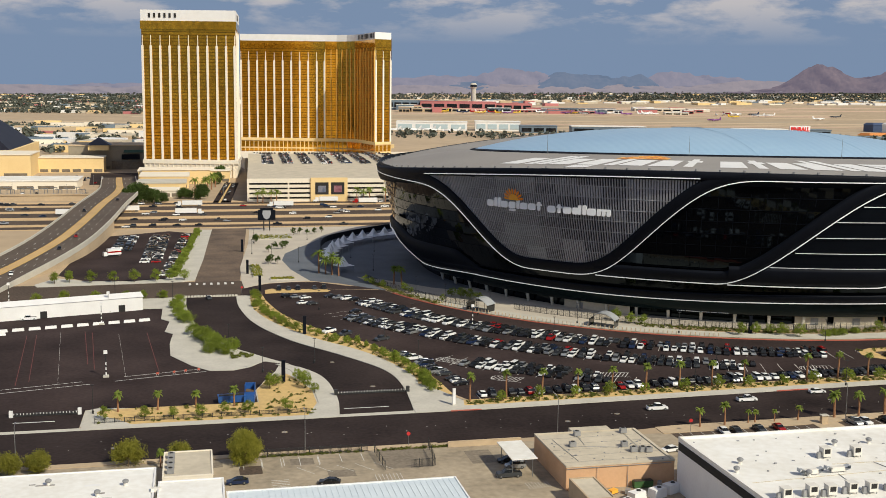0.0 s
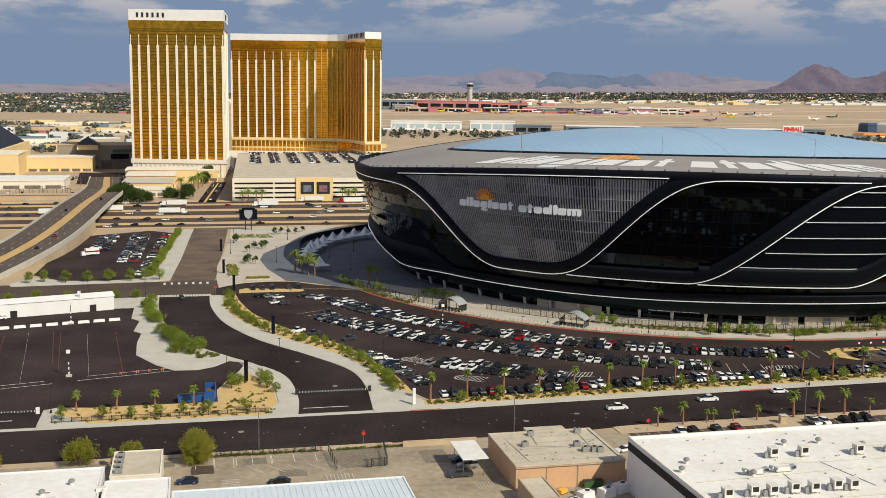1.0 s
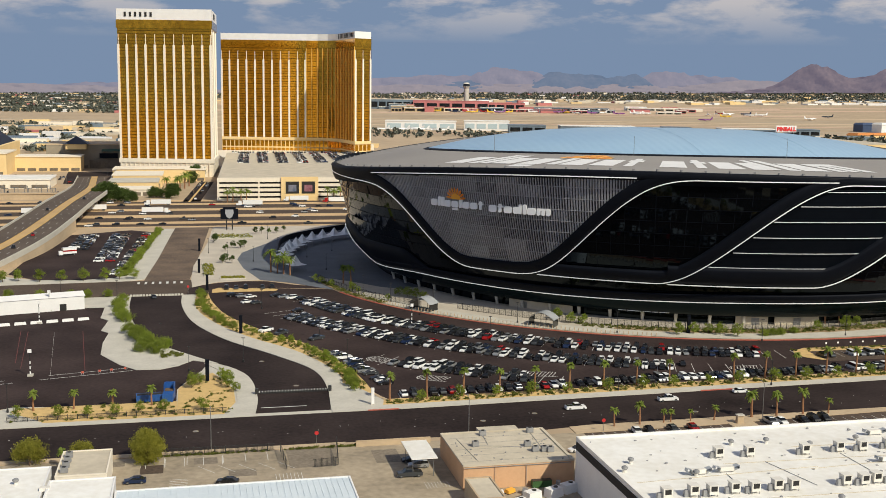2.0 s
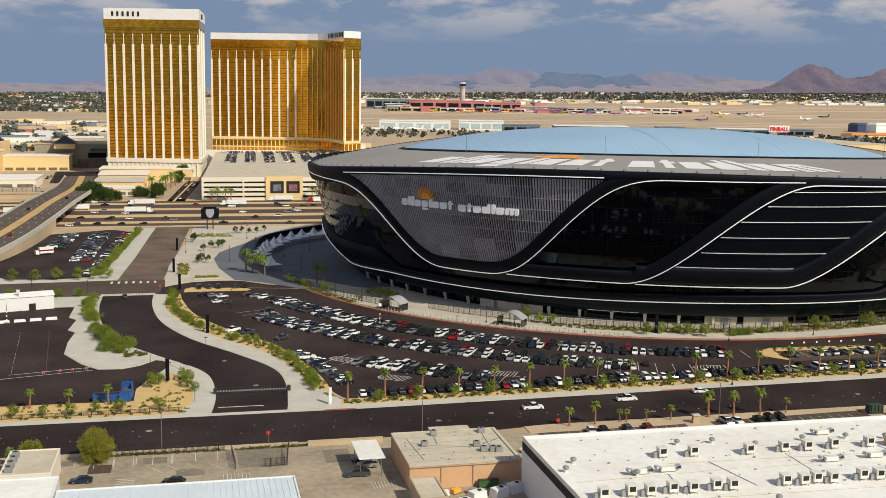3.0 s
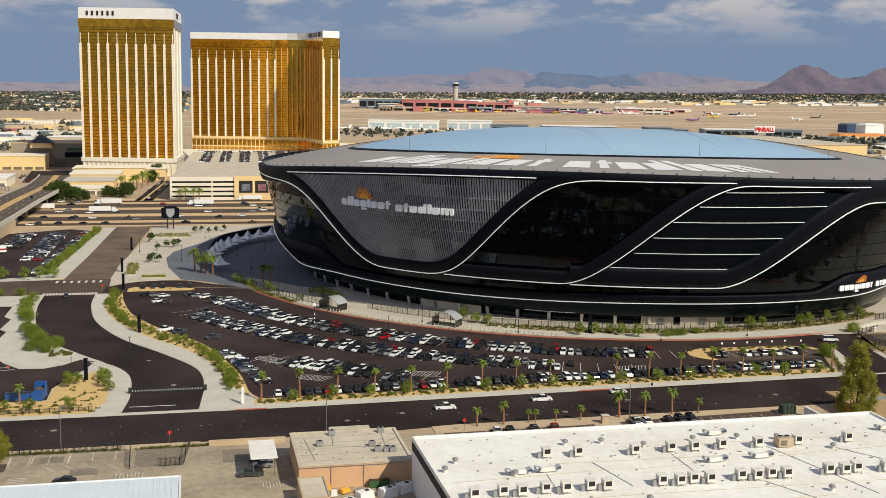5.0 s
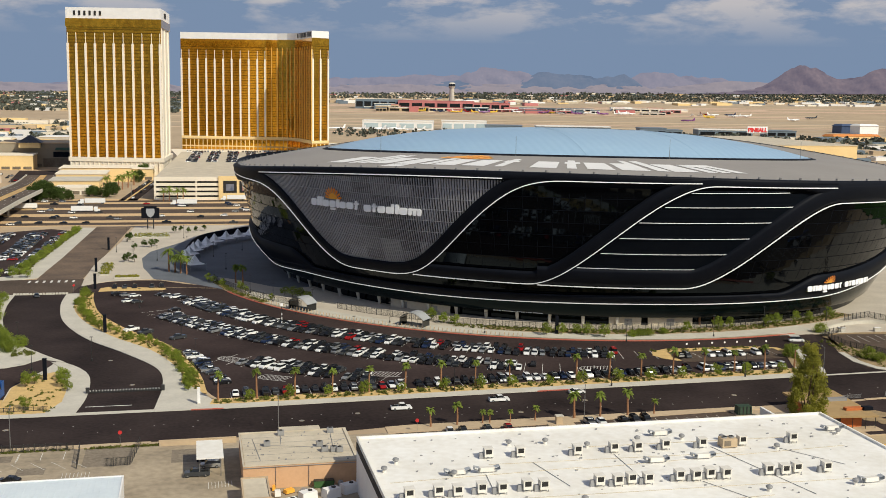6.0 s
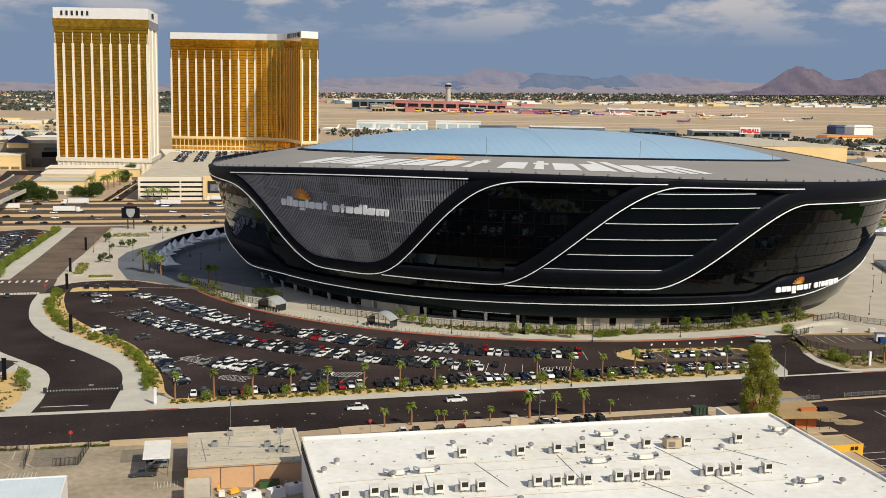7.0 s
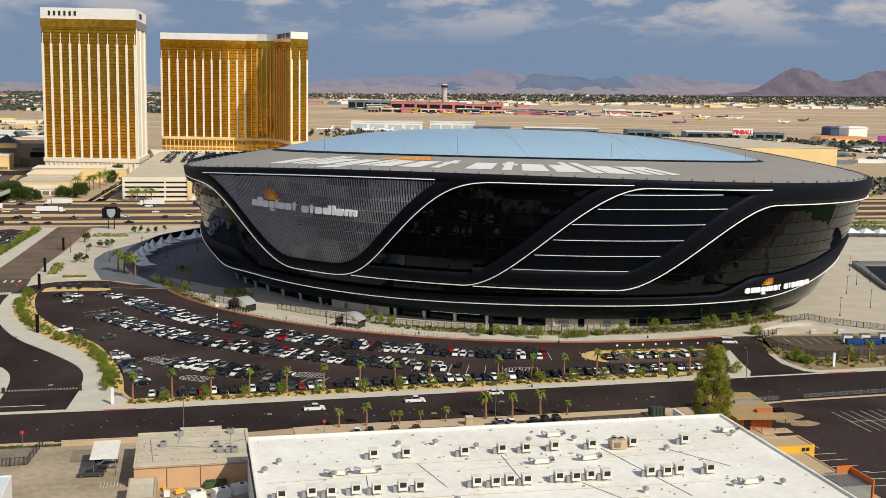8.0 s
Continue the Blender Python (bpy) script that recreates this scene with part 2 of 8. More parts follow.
def curve(pts, n=6):
    """A smooth line through a few corner points."""
    p = [Vector((*q, 0)).to_2d() if len(q) == 2 else Vector(q) for q in pts]
    out = []
    for i in range(len(p) - 1):
        a, b, c, d = p[max(i - 1, 0)], p[i], p[i + 1], p[min(i + 2, len(p) - 1)]
        for k in range(n):
            t = k / n
            out.append(0.5 * ((2 * b) + (c - a) * t + (2 * a - 5 * b + 4 * c - d) * t * t + (3 * b - a - 3 * c + d) * t ** 3))
    return out + [p[-1]]


def offset(line, d):
    out = []
    for i, p in enumerate(line):
        a, b = line[max(i - 1, 0)], line[min(i + 1, len(line) - 1)]
        t = (b - a).normalized()
        out.append(Vector((p.x + d * t.y, p.y - d * t.x)))
    return out


def strip(mb, left, right, z0, z1, mi=0):
    """A raised slab between two lines of equal length."""
    mb.grid([[(p.x, p.y, z1) for p in left], [(p.x, p.y, z1) for p in right]], mi)
    for a in (left, right):
        mb.grid([[(p.x, p.y, z0) for p in a], [(p.x, p.y, z1) for p in a]], mi)
    for i in (0, -1):
        mb.face([(left[i].x, left[i].y, z0), (right[i].x, right[i].y, z0), (right[i].x, right[i].y, z1), (left[i].x, left[i].y, z1)], mi)


S_LEFT = curve([(34.9, 272), (36.6, 292), (33.8, 317), (18.6, 341.5), (8.3, 359.5), (-0.3, 388), (-4.2, 420), (-4.8, 446)])
S_RIGHT = curve([(54.5, 272), (56.4, 294), (54.6, 316.5), (43.8, 338.5), (29.8, 362), (19.5, 391), (15.2, 422), (15, 446)])
P_LINE = curve([(60, 272), (60.6, 293), (61.3, 312), (52.5, 340), (38.1, 364), (26.5, 391), (20.5, 418), (20.5, 446)])
LOT_LINE = curve([(69, 272), (68.5, 291), (66.0, 314), (57.3, 348), (44, 372), (32, 401), (27, 428), (25.5, 446)])
mb = MB()
mb.prism([(-420, ROAD_NEAR), (98, ROAD_NEAR), (118, 249.6), (215, 250.6), (300, 254.6), (760, 268)] + [(x, ROAD_FAR + swing(x)) for x in (760, 400, 260, 160, 75, -420)], -0.3, 0.03)
structure("road_front", mb, asphalt, "dark fresh asphalt street with pale kerbs", "road")
mb = MB()
mb.grid([[(p.x, p.y, 0.035) for p in S_LEFT], [(p.x, p.y, 0.035) for p in S_RIGHT]])
structure("road_entry", mb, asphalt, "dark asphalt drive winding in an S", "road")
mb = MB()
mb.box(-320, 446, -0.2, 24, 482, 0.04)
structure("road_cross", mb, asphalt_worn, "worn asphalt cross street", "road")
mb = MB()
mb.prism([(-1.4, 482), (17.8, 482), (24, 580), (29, 668), (9, 668), (5, 600)], -0.2, 0.042)
structure("road_avenue", mb, material("streaked avenue asphalt", (0.20, 0.145, 0.105), (0.085, 0.066, 0.054), 0.07, 0.9, 0.92, bump=0.2, stain=0.4, spec=0.15), "worn brown asphalt avenue towards the freeway", "road")

KC = Vector((238.0, 497.0))            # centre of the curved car park


def arc(r, a0, a1, n=40):
    return [Vector((KC.x + r * math.cos(radians(a0 + (a1 - a0) * i / n)), KC.y + r * math.sin(radians(a0 + (a1 - a0) * i / n)))) for i in range(n + 1)]


mb = MB()
outer = arc(168, 196, 286)
lot_edge = curve([(27, 462), (25.4, 446), (27, 428), (32, 401), (44, 372), (57.3, 348), (66, 314), (68.5, 291), (72, 281)])
mb.prism([(p.x, p.y) for p in lot_edge] + [(160, 285), (249, 288), (258, 293), (264, 312), (278, 322)] + [(p.x, p.y) for p in reversed(outer)], -0.2, 0.05)
structure("car_park", mb, asphalt_lot, "dark asphalt car park curving round the stadium", "car park")
mb = MB()
mb.prism([(-330, 287), (-26, 290), (4, 289.5), (15, 289.5), (15, 301.6), (18.3, 312), (22, 322), (24, 331), (19.4, 334.3), (14.9, 328), (9.8, 324.7), (2.8, 325.3), (-2.4, 332.4), (-9, 346.6), (-9.6, 363), (-8.8, 378), (-11.6, 382), (-10.4, 399), (-13.5, 404), (-13.5, 424), (-330, 424)], -0.2, 0.05)
structure("west_car_park", mb, asphalt_lot, "empty dark asphalt car park with faint lines", "car park")
mb = MB()
mb.prism([(-61, 507), (-47, 490), (-28, 487.5), (-14, 492), (-11.5, 515), (-9.7, 551), (-4.5, 618), (-1.3, 647), (-16, 659), (-55.7, 636)], -0.2, 0.05)
structure("north_car_park", mb, asphalt_lot, "dark asphalt car park with parked cars", "car park")

mb = MB()
mb.prism([(16.5, 447), (24.4, 442), (27, 462), (76, 452), (72, 458), (62, 463.2), (51, 473.8), (40, 475.2), (30, 473), (26, 470), (18, 462)], -0.2, 0.047)
structure("car_park_loop", mb, asphalt_lot, "dark asphalt loop at the head of the car park", "car park")
mb = MB()
mb.prism([(-14, 274), (58, 274), (62, 320), (30, 445), (-14, 445)], -0.1, 0.018)
mb.box(-60, 424, -0.1, -13.5, 446, 0.019)
mb.prism([(-29.4, 275), (-15, 275), (-15, 289), (-26, 291), (-29.4, 289)], -0.1, 0.12)
structure("pavement_base", mb, concrete, "pale concrete base of the walks", "pavement")
mb = MB()
mb.box(33.5, 272.02, -0.1, 57, 274.4, 0.05)
mb.box(-52, 272.02, -0.1, -29, 274.2, 0.05)
strip(mb, *swung(252, 280, 272.02, 273.4), -0.1, 0.052)
structure("pavement_apron", mb, concrete, "pale concrete gutter across the mouths of the drives", "pavement")

# pavements: pale concrete slabs raised over the streets
mb = MB()
strip(mb, S_RIGHT[3:], P_LINE[3:], -0.1, 0.18)
structure("pavement_entry", mb, concrete, "pale concrete pavement beside the winding drive", "pavement")
mb = MB()
strip(mb, *swung(55, 249, 272, 276.2), -0.1, 0.18)
mb.prism([(55, 275.7), (69, 275.7), (70, 281), (66, 292), (62, 300), (57, 300)], -0.1, 0.165)
mb.prism([(249, 277.6), (254, 278), (257.5, 284), (260.5, 297), (264.5, 311), (260, 311), (255.5, 303), (252, 295), (249, 288)], -0.1, 0.17)
strip(mb, *swung(279, 700, 272.3, 275.6), -0.1, 0.18)
mb.prism([(279.5, 278.8), (279.5, 282.1), (276.5, 285), (275.5, 292), (277, 304), (275.2, 305), (272.6, 292), (274.5, 282.5)], -0.1, 0.175)
mb.box(-29, 272, -0.1, 33.5, 275, 0.18)
mb.box(-400, 272, -0.1, -52, 275, 0.18)
structure("pavement_front", mb, concrete, "pale concrete pavement along the street", "pavement")
mb = MB()
mb.box(-400, 244.5, -0.1, 55, 247, 0.18)
mb.prism([(112, 243.6), (150, 244), (162, 245), (180, 246), (198, 247), (215, 247.6), (215, 250.55), (118, 249.55), (112, 248.9)], -0.1, 0.17)
mb.prism([(153.5, 236), (160.6, 236), (160.6, 245.6), (153.5, 245)], -0.1, 0.176)
mb.prism([(250, 251.2), (300, 253.6), (700, 264.2), (700, 265.6), (300, 254.55), (250, 252.2)], -0.1, 0.18)
structure("pavement_near", mb, concrete_tan, "tan concrete kerb strip on the near side of the street", "pavement")
mb = MB()
mb.box(-420, -120, -0.3, 222, 244.4, 0.02)
structure("yard", mb, yard, "worn tan paving of the industrial yards", "ground")
mb = MB()
mb.prism([(232, 60), (560, 60), (560, 259.5), (300, 253.4), (250, 251.0), (236, 248.5), (232, 244)], -0.2, 0.025)
structure("south_car_park", mb, asphalt_lot, "empty asphalt car park with faded bay lines", "car park")

# plaza round the stadium
mb = MB()
rows = []
for r in (90, 130, 166.2):
    rows.append([(KC.x + r * math.cos(radians(a)), KC.y + r * math.sin(radians(a)), 0.19) for a in range(201, 301, 3)])
mb.grid(rows)
mb.prism([(268, 331.5), (374, 331.5), (400, 345), (560, 420), (640, 620), (420, 680), (330, 640), (330, 420)], -0.1, 0.18)
structure("plaza", mb, plaza, "pale concrete plaza round the stadium", "pavement")
mb = MB()
ARC = [(48, 477.5), (42.3, 509), (40.5, 538), (43.7, 560), (50.6, 576), (60.3, 597), (70, 620), (88, 641), (118, 660)]
mb.prism([(18.5, 483), (19, 463), (26, 471), (30, 474), (40, 476)] + ARC + [(118, 668), (31, 668), (27, 600), (19.5, 520)], -0.1, 0.16)
structure("plaza_north", mb, plaza, "pale concrete forecourt with planted beds", "pavement")
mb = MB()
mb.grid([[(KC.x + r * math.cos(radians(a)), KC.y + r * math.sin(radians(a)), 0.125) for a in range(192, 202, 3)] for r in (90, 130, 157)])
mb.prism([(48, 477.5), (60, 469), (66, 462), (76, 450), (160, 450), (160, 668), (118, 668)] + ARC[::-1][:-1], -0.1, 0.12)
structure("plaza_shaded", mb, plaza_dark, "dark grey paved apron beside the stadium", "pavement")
mb = MB()
mb.prism([(70, 484), (78, 476.5), (86.2, 468), (97.6, 452), (116.7, 437), (124, 428), (112, 408), (100, 414), (88, 432), (77, 458)], 0.0, 0.21)
structure("plaza_head", mb, plaza, "pale paving behind the fence at the head of the car park", "pavement")
# red painted kerb along the car park
mb = MB()
strip(mb, arc(168.4, 199, 283), arc(167.6, 199, 283), -0.1, 0.24)
structure("trim_red_kerb", mb, kerb_red, "kerb painted red along the car park", "kerb")

# freeway
mb = MB()
mb.box(-1200, 672, -0.2, 1500, 836, 0.05)
structure("freeway", mb, material("freeway concrete", (0.64, 0.44, 0.23), (0.48, 0.33, 0.18), 0.05, 0.8, 0.9, bump=0.1), "tan concrete freeway with many lanes", "road")
for k, (a, b) in enumerate(((676, 688), (700, 722), (738, 762), (776, 800), (812, 824))):
    mb = MB()
    mb.box(-1200, a, 0.0, 1500, b, 0.07)
    structure("freeway_lanes", mb, asphalt_worn, "dark asphalt carriageway of the freeway", "road")


# ---- stadium ----
SC = (239.7, 489.5)


def rim_r(a):
    return 159.2 - 0.86 * math.cos(a) + 1.38 * math.sin(a) - 4.64 * math.cos(2 * a) - 4.56 * math.sin(2 * a) + 0.4 * math.sin(3 * a) - 0.92 * math.cos(4 * a) + 0.75 * math.sin(4 * a)


def rim_z(a):
    return 55.1 + 2.56 * math.cos(a) + 1.35 * math.sin(a) - 3.28 * math.cos(2 * a) + 3.65 * math.sin(2 * a) - 0.29 * math.cos(3 * a) - 0.58 * math.sin(3 * a)


def shell(deg, z, out=0.0):
    """A point of the stadium's leaning outer wall."""
    a = radians(deg)
    d = rim_z(a) - z
    nose = 3.0 * math.exp(-((z - 15) / 8) ** 2) * smooth01((198 - deg) / 18) * smooth01((deg - 130) / 25)
    r = rim_r(a) - (0.19 * d + 0.205 * d * d / 50) + nose + out
    return Vector((SC[0] + r * math.cos(a), SC[1] + r * math.sin(a), z))


def sweep_raw(d):
    if d < 221:
        return 45.5 - 30.1 * smooth01(((d - 191) / 22.8) ** 2 if d > 191 else 0)
    return 15.4 + 39.2 * smooth01((d - 226.8) / 22.0)


def sweep_ab(d):
    return sum(sweep_raw(d + 0.8 * k) for k in range(-4, 5)) / 9


def sweep_c(d):
    return 16.0 + 37.6 * smooth01((d - 246.3) / 23.5) - 0.06 * max(0, d - 271)


def sweep_d(d):
    return 15.9 + 31.0 * smooth01((d - 268.4) / 20.0) - 0.06 * max(0, d - 290)


def sweep_e(d):
    return 8.2 - 2.2 * smooth01((204 - d) / 20) + 12.0 * smooth01((184 - d) / 14) + 1.3 * smooth01((d - 228) / 40) + 9.0 * smooth01((d - 292) / 30)


def along(fn, d0, d1, step=0.75):
    n = max(2, int(round(abs(d1 - d0) / step)))
    return [(d0 + (d1 - d0) * i / n, fn(d0 + (d1 - d0) * i / n)) for i in range(n + 1)]


def shifted(line, w):
    """The line moved by w metres square to itself, within the wall."""
    k, out = radians(1) * 158, []
    for i, (d, z) in enumerate(line):
        (d0, z0), (d1, z1) = line[max(i - 1, 0)], line[min(i + 1, len(line) - 1)]
        t = Vector(((d1 - d0) * k, z1 - z0)).normalized()
        out.append((d - t.y * w / k, z + t.x * w))
    return out


def band(mb, line, w0, w1, depth, mi=0, profile=((0.0, -0.6), (0.04, 0.55), (0.2, 0.9), (0.5, 1.0), (0.8, 0.9), (0.96, 0.55), (1.0, -0.6))):
    """A raised, rounded strip on the wall between two shifts of a line."""
    rows = []
    for f, h in profile:
        rows.append([shell(d, min(z, rim_z(radians(d)) - 0.2), depth * h) for d, z in shifted(line, w0 + (w1 - w0) * f)])
    mb.grid(rows, mi)


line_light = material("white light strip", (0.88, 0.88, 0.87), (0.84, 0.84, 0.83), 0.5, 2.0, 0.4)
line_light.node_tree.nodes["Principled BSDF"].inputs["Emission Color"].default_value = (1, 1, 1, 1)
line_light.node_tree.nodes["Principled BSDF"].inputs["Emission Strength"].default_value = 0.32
stadium = thing("stadium", "black glass stadium with sweeping white lines and a pale blue roof", "stadium")
# glazed wall, bay by bay, with a base set back below it
mb = MB()
mb.grid([[shell(d, z, -0.9) for d in range(0, 361, 2)] for z in (3.5, 8.0, 12, 17, 22, 27, 32, 37, 42, 47, 50)] + [[shell(d, rim_z(radians(d)) - 0.6, -0.9) for d in range(0, 361, 2)]])
part("glass_wall", mb, panel_smoke, stadium, smooth=True)
# the panes, each set at its own slight tilt
mb = MB()
PANE = random.Random(17)
levels = [3.6, 8.3, 12.6, 17, 21.5, 26, 30.5, 35, 39.5, 44, 48.5, 52.5]
for d in np.arange(146.0, 334.0, 1.0):
    d = float(d)
    for z0, z1 in zip(levels, levels[1:]):
        top = rim_z(radians(d)) - 0.8
        if z0 > top - 1:
            continue
        z1 = min(z1, top)
        a, b, c = PANE.gauss(0, 0.011), PANE.gauss(0, 0.016), PANE.gauss(0, 0.004)
        o = -0.78
        mb.face([shell(d, z0, o - a - b), shell(d + 1.0, z0, o + a - b + c), shell(d + 1.0, z1, o + a + b), shell(d, z1, o - a + b - c)])
tagged(part("glass_pane", mb, glass_black, stadium, "black mirror glass panes"), kind="stuff")
mb = MB()
mb.grid([[shell(d, 3.5, -0.9) for d in range(0, 361, 2)], [shell(d, 3.5, -4.5) for d in range(0, 361, 2)], [Vector((*shell(d, 4.6, -5.0).xy, 0.1)) for d in range(0, 361, 2)]])
part("base_wall", mb, glass_black, stadium, "dark glazed base set back under the wall")
# smooth dark skirt under the lower white line
ds = [168 + 1.0 * k for k in range(164)]
mb = MB()
mb.grid([[shell(d, 3.55 + (sweep_e(d) - 3.45) * f, h) for d in ds] for f, h in ((0.0, -0.7), (0.04, -0.35), (0.5, -0.3), (1.0, -0.25))])
part("skirt", mb, glass_green, stadium, "dark green tinted glass skirt under the white line", True)
# thin glazing bars
mb = MB()
for d in range(150, 331, 1):
    if d % 2 == 0:
        zs = [8, 20, 30, 40, 50]
        p = [shell(d, min(z, rim_z(radians(d)) - 1), -0.70) for z in zs]
        q = [shell(d + 0.05, min(z, rim_z(radians(d)) - 1), -0.70) for z in zs]
        mb.grid([p, q])
for z in (12.5, 21.5, 26, 30.5, 35, 39.5, 44, 48.5):
    mb.grid([[shell(d, z, -0.68) for d in range(150, 331, 2)], [shell(d, z + 0.16, -0.68) for d in range(150, 331, 2)]])
part("glazing_bar", mb, panel_black, stadium, "thin black glazing bars")
# bands and white lines
line_ab = along(sweep_ab, 150, 268)
line_c = along(sweep_c, 228.5, 287)
line_d = along(sweep_d, 248, 330)
line_e = along(sweep_e, 150, 330)
for nm, ln, w, dep in (("band", line_ab, 4.6, 1.1), ("band", line_c, 4.8, 1.2), ("band", line_d, 7.2, 1.3), ("band", line_e, 3.2, 0.7)):
    mb = MB()
    band(mb, ln, 0.25, w, dep)
    part(nm, mb, panel_black, stadium, "rounded black metal band", True)
WHITE = ((0.0, 0.7), (0.0, 1.0), (1.0, 1.0), (1.0, 0.7))
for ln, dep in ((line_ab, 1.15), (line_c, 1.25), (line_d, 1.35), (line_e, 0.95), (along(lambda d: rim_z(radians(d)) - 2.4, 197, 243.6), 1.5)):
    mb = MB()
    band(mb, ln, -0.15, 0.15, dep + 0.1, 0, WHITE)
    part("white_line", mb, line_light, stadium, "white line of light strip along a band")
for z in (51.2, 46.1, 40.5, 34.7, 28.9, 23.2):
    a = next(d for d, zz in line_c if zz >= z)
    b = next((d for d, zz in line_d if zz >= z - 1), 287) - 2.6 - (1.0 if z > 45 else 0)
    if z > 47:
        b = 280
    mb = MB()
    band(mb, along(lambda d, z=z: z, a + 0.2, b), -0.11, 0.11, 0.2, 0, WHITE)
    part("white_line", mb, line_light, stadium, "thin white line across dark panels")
# dark panels between the thin lines
for i, z in enumerate((17.5, 23.6, 29.3, 35.1, 40.9, 46.5)):
    z1 = (22.8, 28.5, 34.3, 40.1, 45.7, 50.8)[i]
    a = next(d for d, zz in line_c if zz >= z - 0.5)
    b = next((d for d, zz in line_d if zz >= z1 - 1), 287) - 2
    ds = [a + (b - a) * k / 24 for k in range(25)]
    mb = MB()
    mb.grid([[shell(d, z, -0.3) for d in ds], [shell(d, z1, -0.3) for d in ds], [shell(d, z1, -0.9) for d in ds]])
    part("dark_panel", mb, panel_smoke, stadium, "smooth dark panel between white lines")
# wide band that carries the lower sign
mb = MB()
ds = [281 + 0.75 * k for k in range(64)]
top = [sweep_e(d) + 3.0 + 6.2 * smooth01((d - 284) / 6.5) for d in ds]
mb.grid([[shell(d, sweep_e(d) + 0.2 + (t - sweep_e(d)) * f, h) for d, t in zip(ds, top)] for f, h in ((0.0, 0.5), (0.5, 0.72), (0.93, 0.6), (1.0, -0.8))])
part("band", mb, panel_black, stadium, "wide black band behind the lower sign", True)
# smooth wedge over the lower line where the wall turns away
mb = MB()
ds = [160 + 0.75 * k for k in range(62)]
top = [17.6 + 4.0 * smooth01((186 - d) / 12) - 7.2 * smooth01((d - 198) / 8) for d in ds]
mb.grid([[shell(d, sweep_e(d) + 0.2 + (t - sweep_e(d)) * f, h) for d, t in zip(ds, top)] for f, h in ((0.0, 0.35), (0.5, 0.45), (0.94, 0.4), (1.0, -0.8))])
part("band", mb, panel_black, stadium, "smooth black wedge above the lower white line", True)
# rim fascia
mb = MB()
rows = []
for f, h in ((1.0, -0.6), (1.0, 0.7), (0.75, 1.15), (0.4, 1.2), (0.1, 0.9), (0.0, 0.3), (0.0, -1.5)):
    rows.append([shell(d, rim_z(radians(d)) - f * (3.2 + 4.6 * smooth01((d - 281) / 8) + 3.6 * smooth01((198 - d) / 6)), h) for d in range(0, 361, 2)])
mb.grid(rows)
part("rim_fascia", mb, panel_black, stadium, "rounded dark fascia round the roof edge", True)
# louvred screen: tiers of panels, each with its own slot width, on a dark grey backing
rowz = [16.6 + 4.25 * k for k in range(9)]
mb = MB()
for d in range(193, 250):
    lo0, lo1 = sweep_ab(d) + 1.2, sweep_ab(d + 1) + 1.2
    hi0, hi1 = rim_z(radians(d)) - 3.0, rim_z(radians(d + 1)) - 3.0
    if hi0 > lo0 and hi1 > lo1:
        mb.grid([[shell(d + i, (lo0, lo1)[i] + ((hi0, hi1)[i] - (lo0, lo1)[i]) * f, -0.55) for i in (0, 1)] for f in (0, 0.25, 0.5, 0.75, 1)])
louvre_back = material("dark louvre backing", (0.022, 0.024, 0.028), (0.034, 0.036, 0.042), 0.1, 1.0, 0.6, spec=0.2)
part("louvre_backing", mb, louvre_back, stadium, "dark grey backing behind the louvres", True)
mb = MB()
LOUVRE = random.Random(41)
for z in rowz:
    fin = 0.17
    for k, d in enumerate(np.arange(193.0, 250.0, 0.38)):
        d = float(d)
        if k % 9 == 0:
            fin = LOUVRE.choice((0.13, 0.17, 0.17, 0.21, 0.24))
        low, top = sweep_ab(d) + 1.2, rim_z(radians(d)) - 3.0
        a, b = max(z, low), min(z + 4.0, top)
        if b - a < 0.6:
            continue
        p = [shell(d, a, -0.5), shell(d + fin, a, -0.5), shell(d + fin, b, -0.5), shell(d, b, -0.5)]
        q = [shell(d, a, 0.0), shell(d + fin, a, 0.0), shell(d + fin, b, 0.0), shell(d, b, 0.0)]
        mb.face(q)
        mb.face([p[0], q[0], q[3], p[3]])
        mb.face([q[1], p[1], p[2], q[2]])
tagged(part("louvre", mb, louvre_grey, stadium, "grey upright louvres in rows"), kind="stuff")
mb = MB()
for z in rowz[1:]:
    ds = [d for d in range(193, 251) if sweep_ab(d) < z - 0.5]
    if len(ds) > 1:
        mb.grid([[shell(d, z - 0.24, 0.0) for d in ds], [shell(d, z - 0.12, 0.06) for d in ds], [shell(d, z, 0.0) for d in ds]])
part("louvre_rail", mb, louvre_grey, stadium, "level rails between the louvres")

# roof: membrane ring and film dome
RC, RA, RB, RZ = (236.0, 474.4), 111.8, 81.0, 56.5
FILM_TURN = -0.174


def film(deg, k, lift=0.0):
    """A point of the roof film: a squarish oval with a shallow dome, its far side a little lower."""
    a = radians(deg) - FILM_TURN
    c, q = math.cos(a), math.sin(a)
    r = (abs(c / RA) ** 2.24 + abs(q / RB) ** 2.24) ** (-1 / 2.24) * k
    x, y = r * math.cos(radians(deg)), r * math.sin(radians(deg))
    return Vector((RC[0] + x, RC[1] + y, RZ - 0.013 * x - 0.036 * y + 11.6 * (1 - k ** 2.7) + lift))


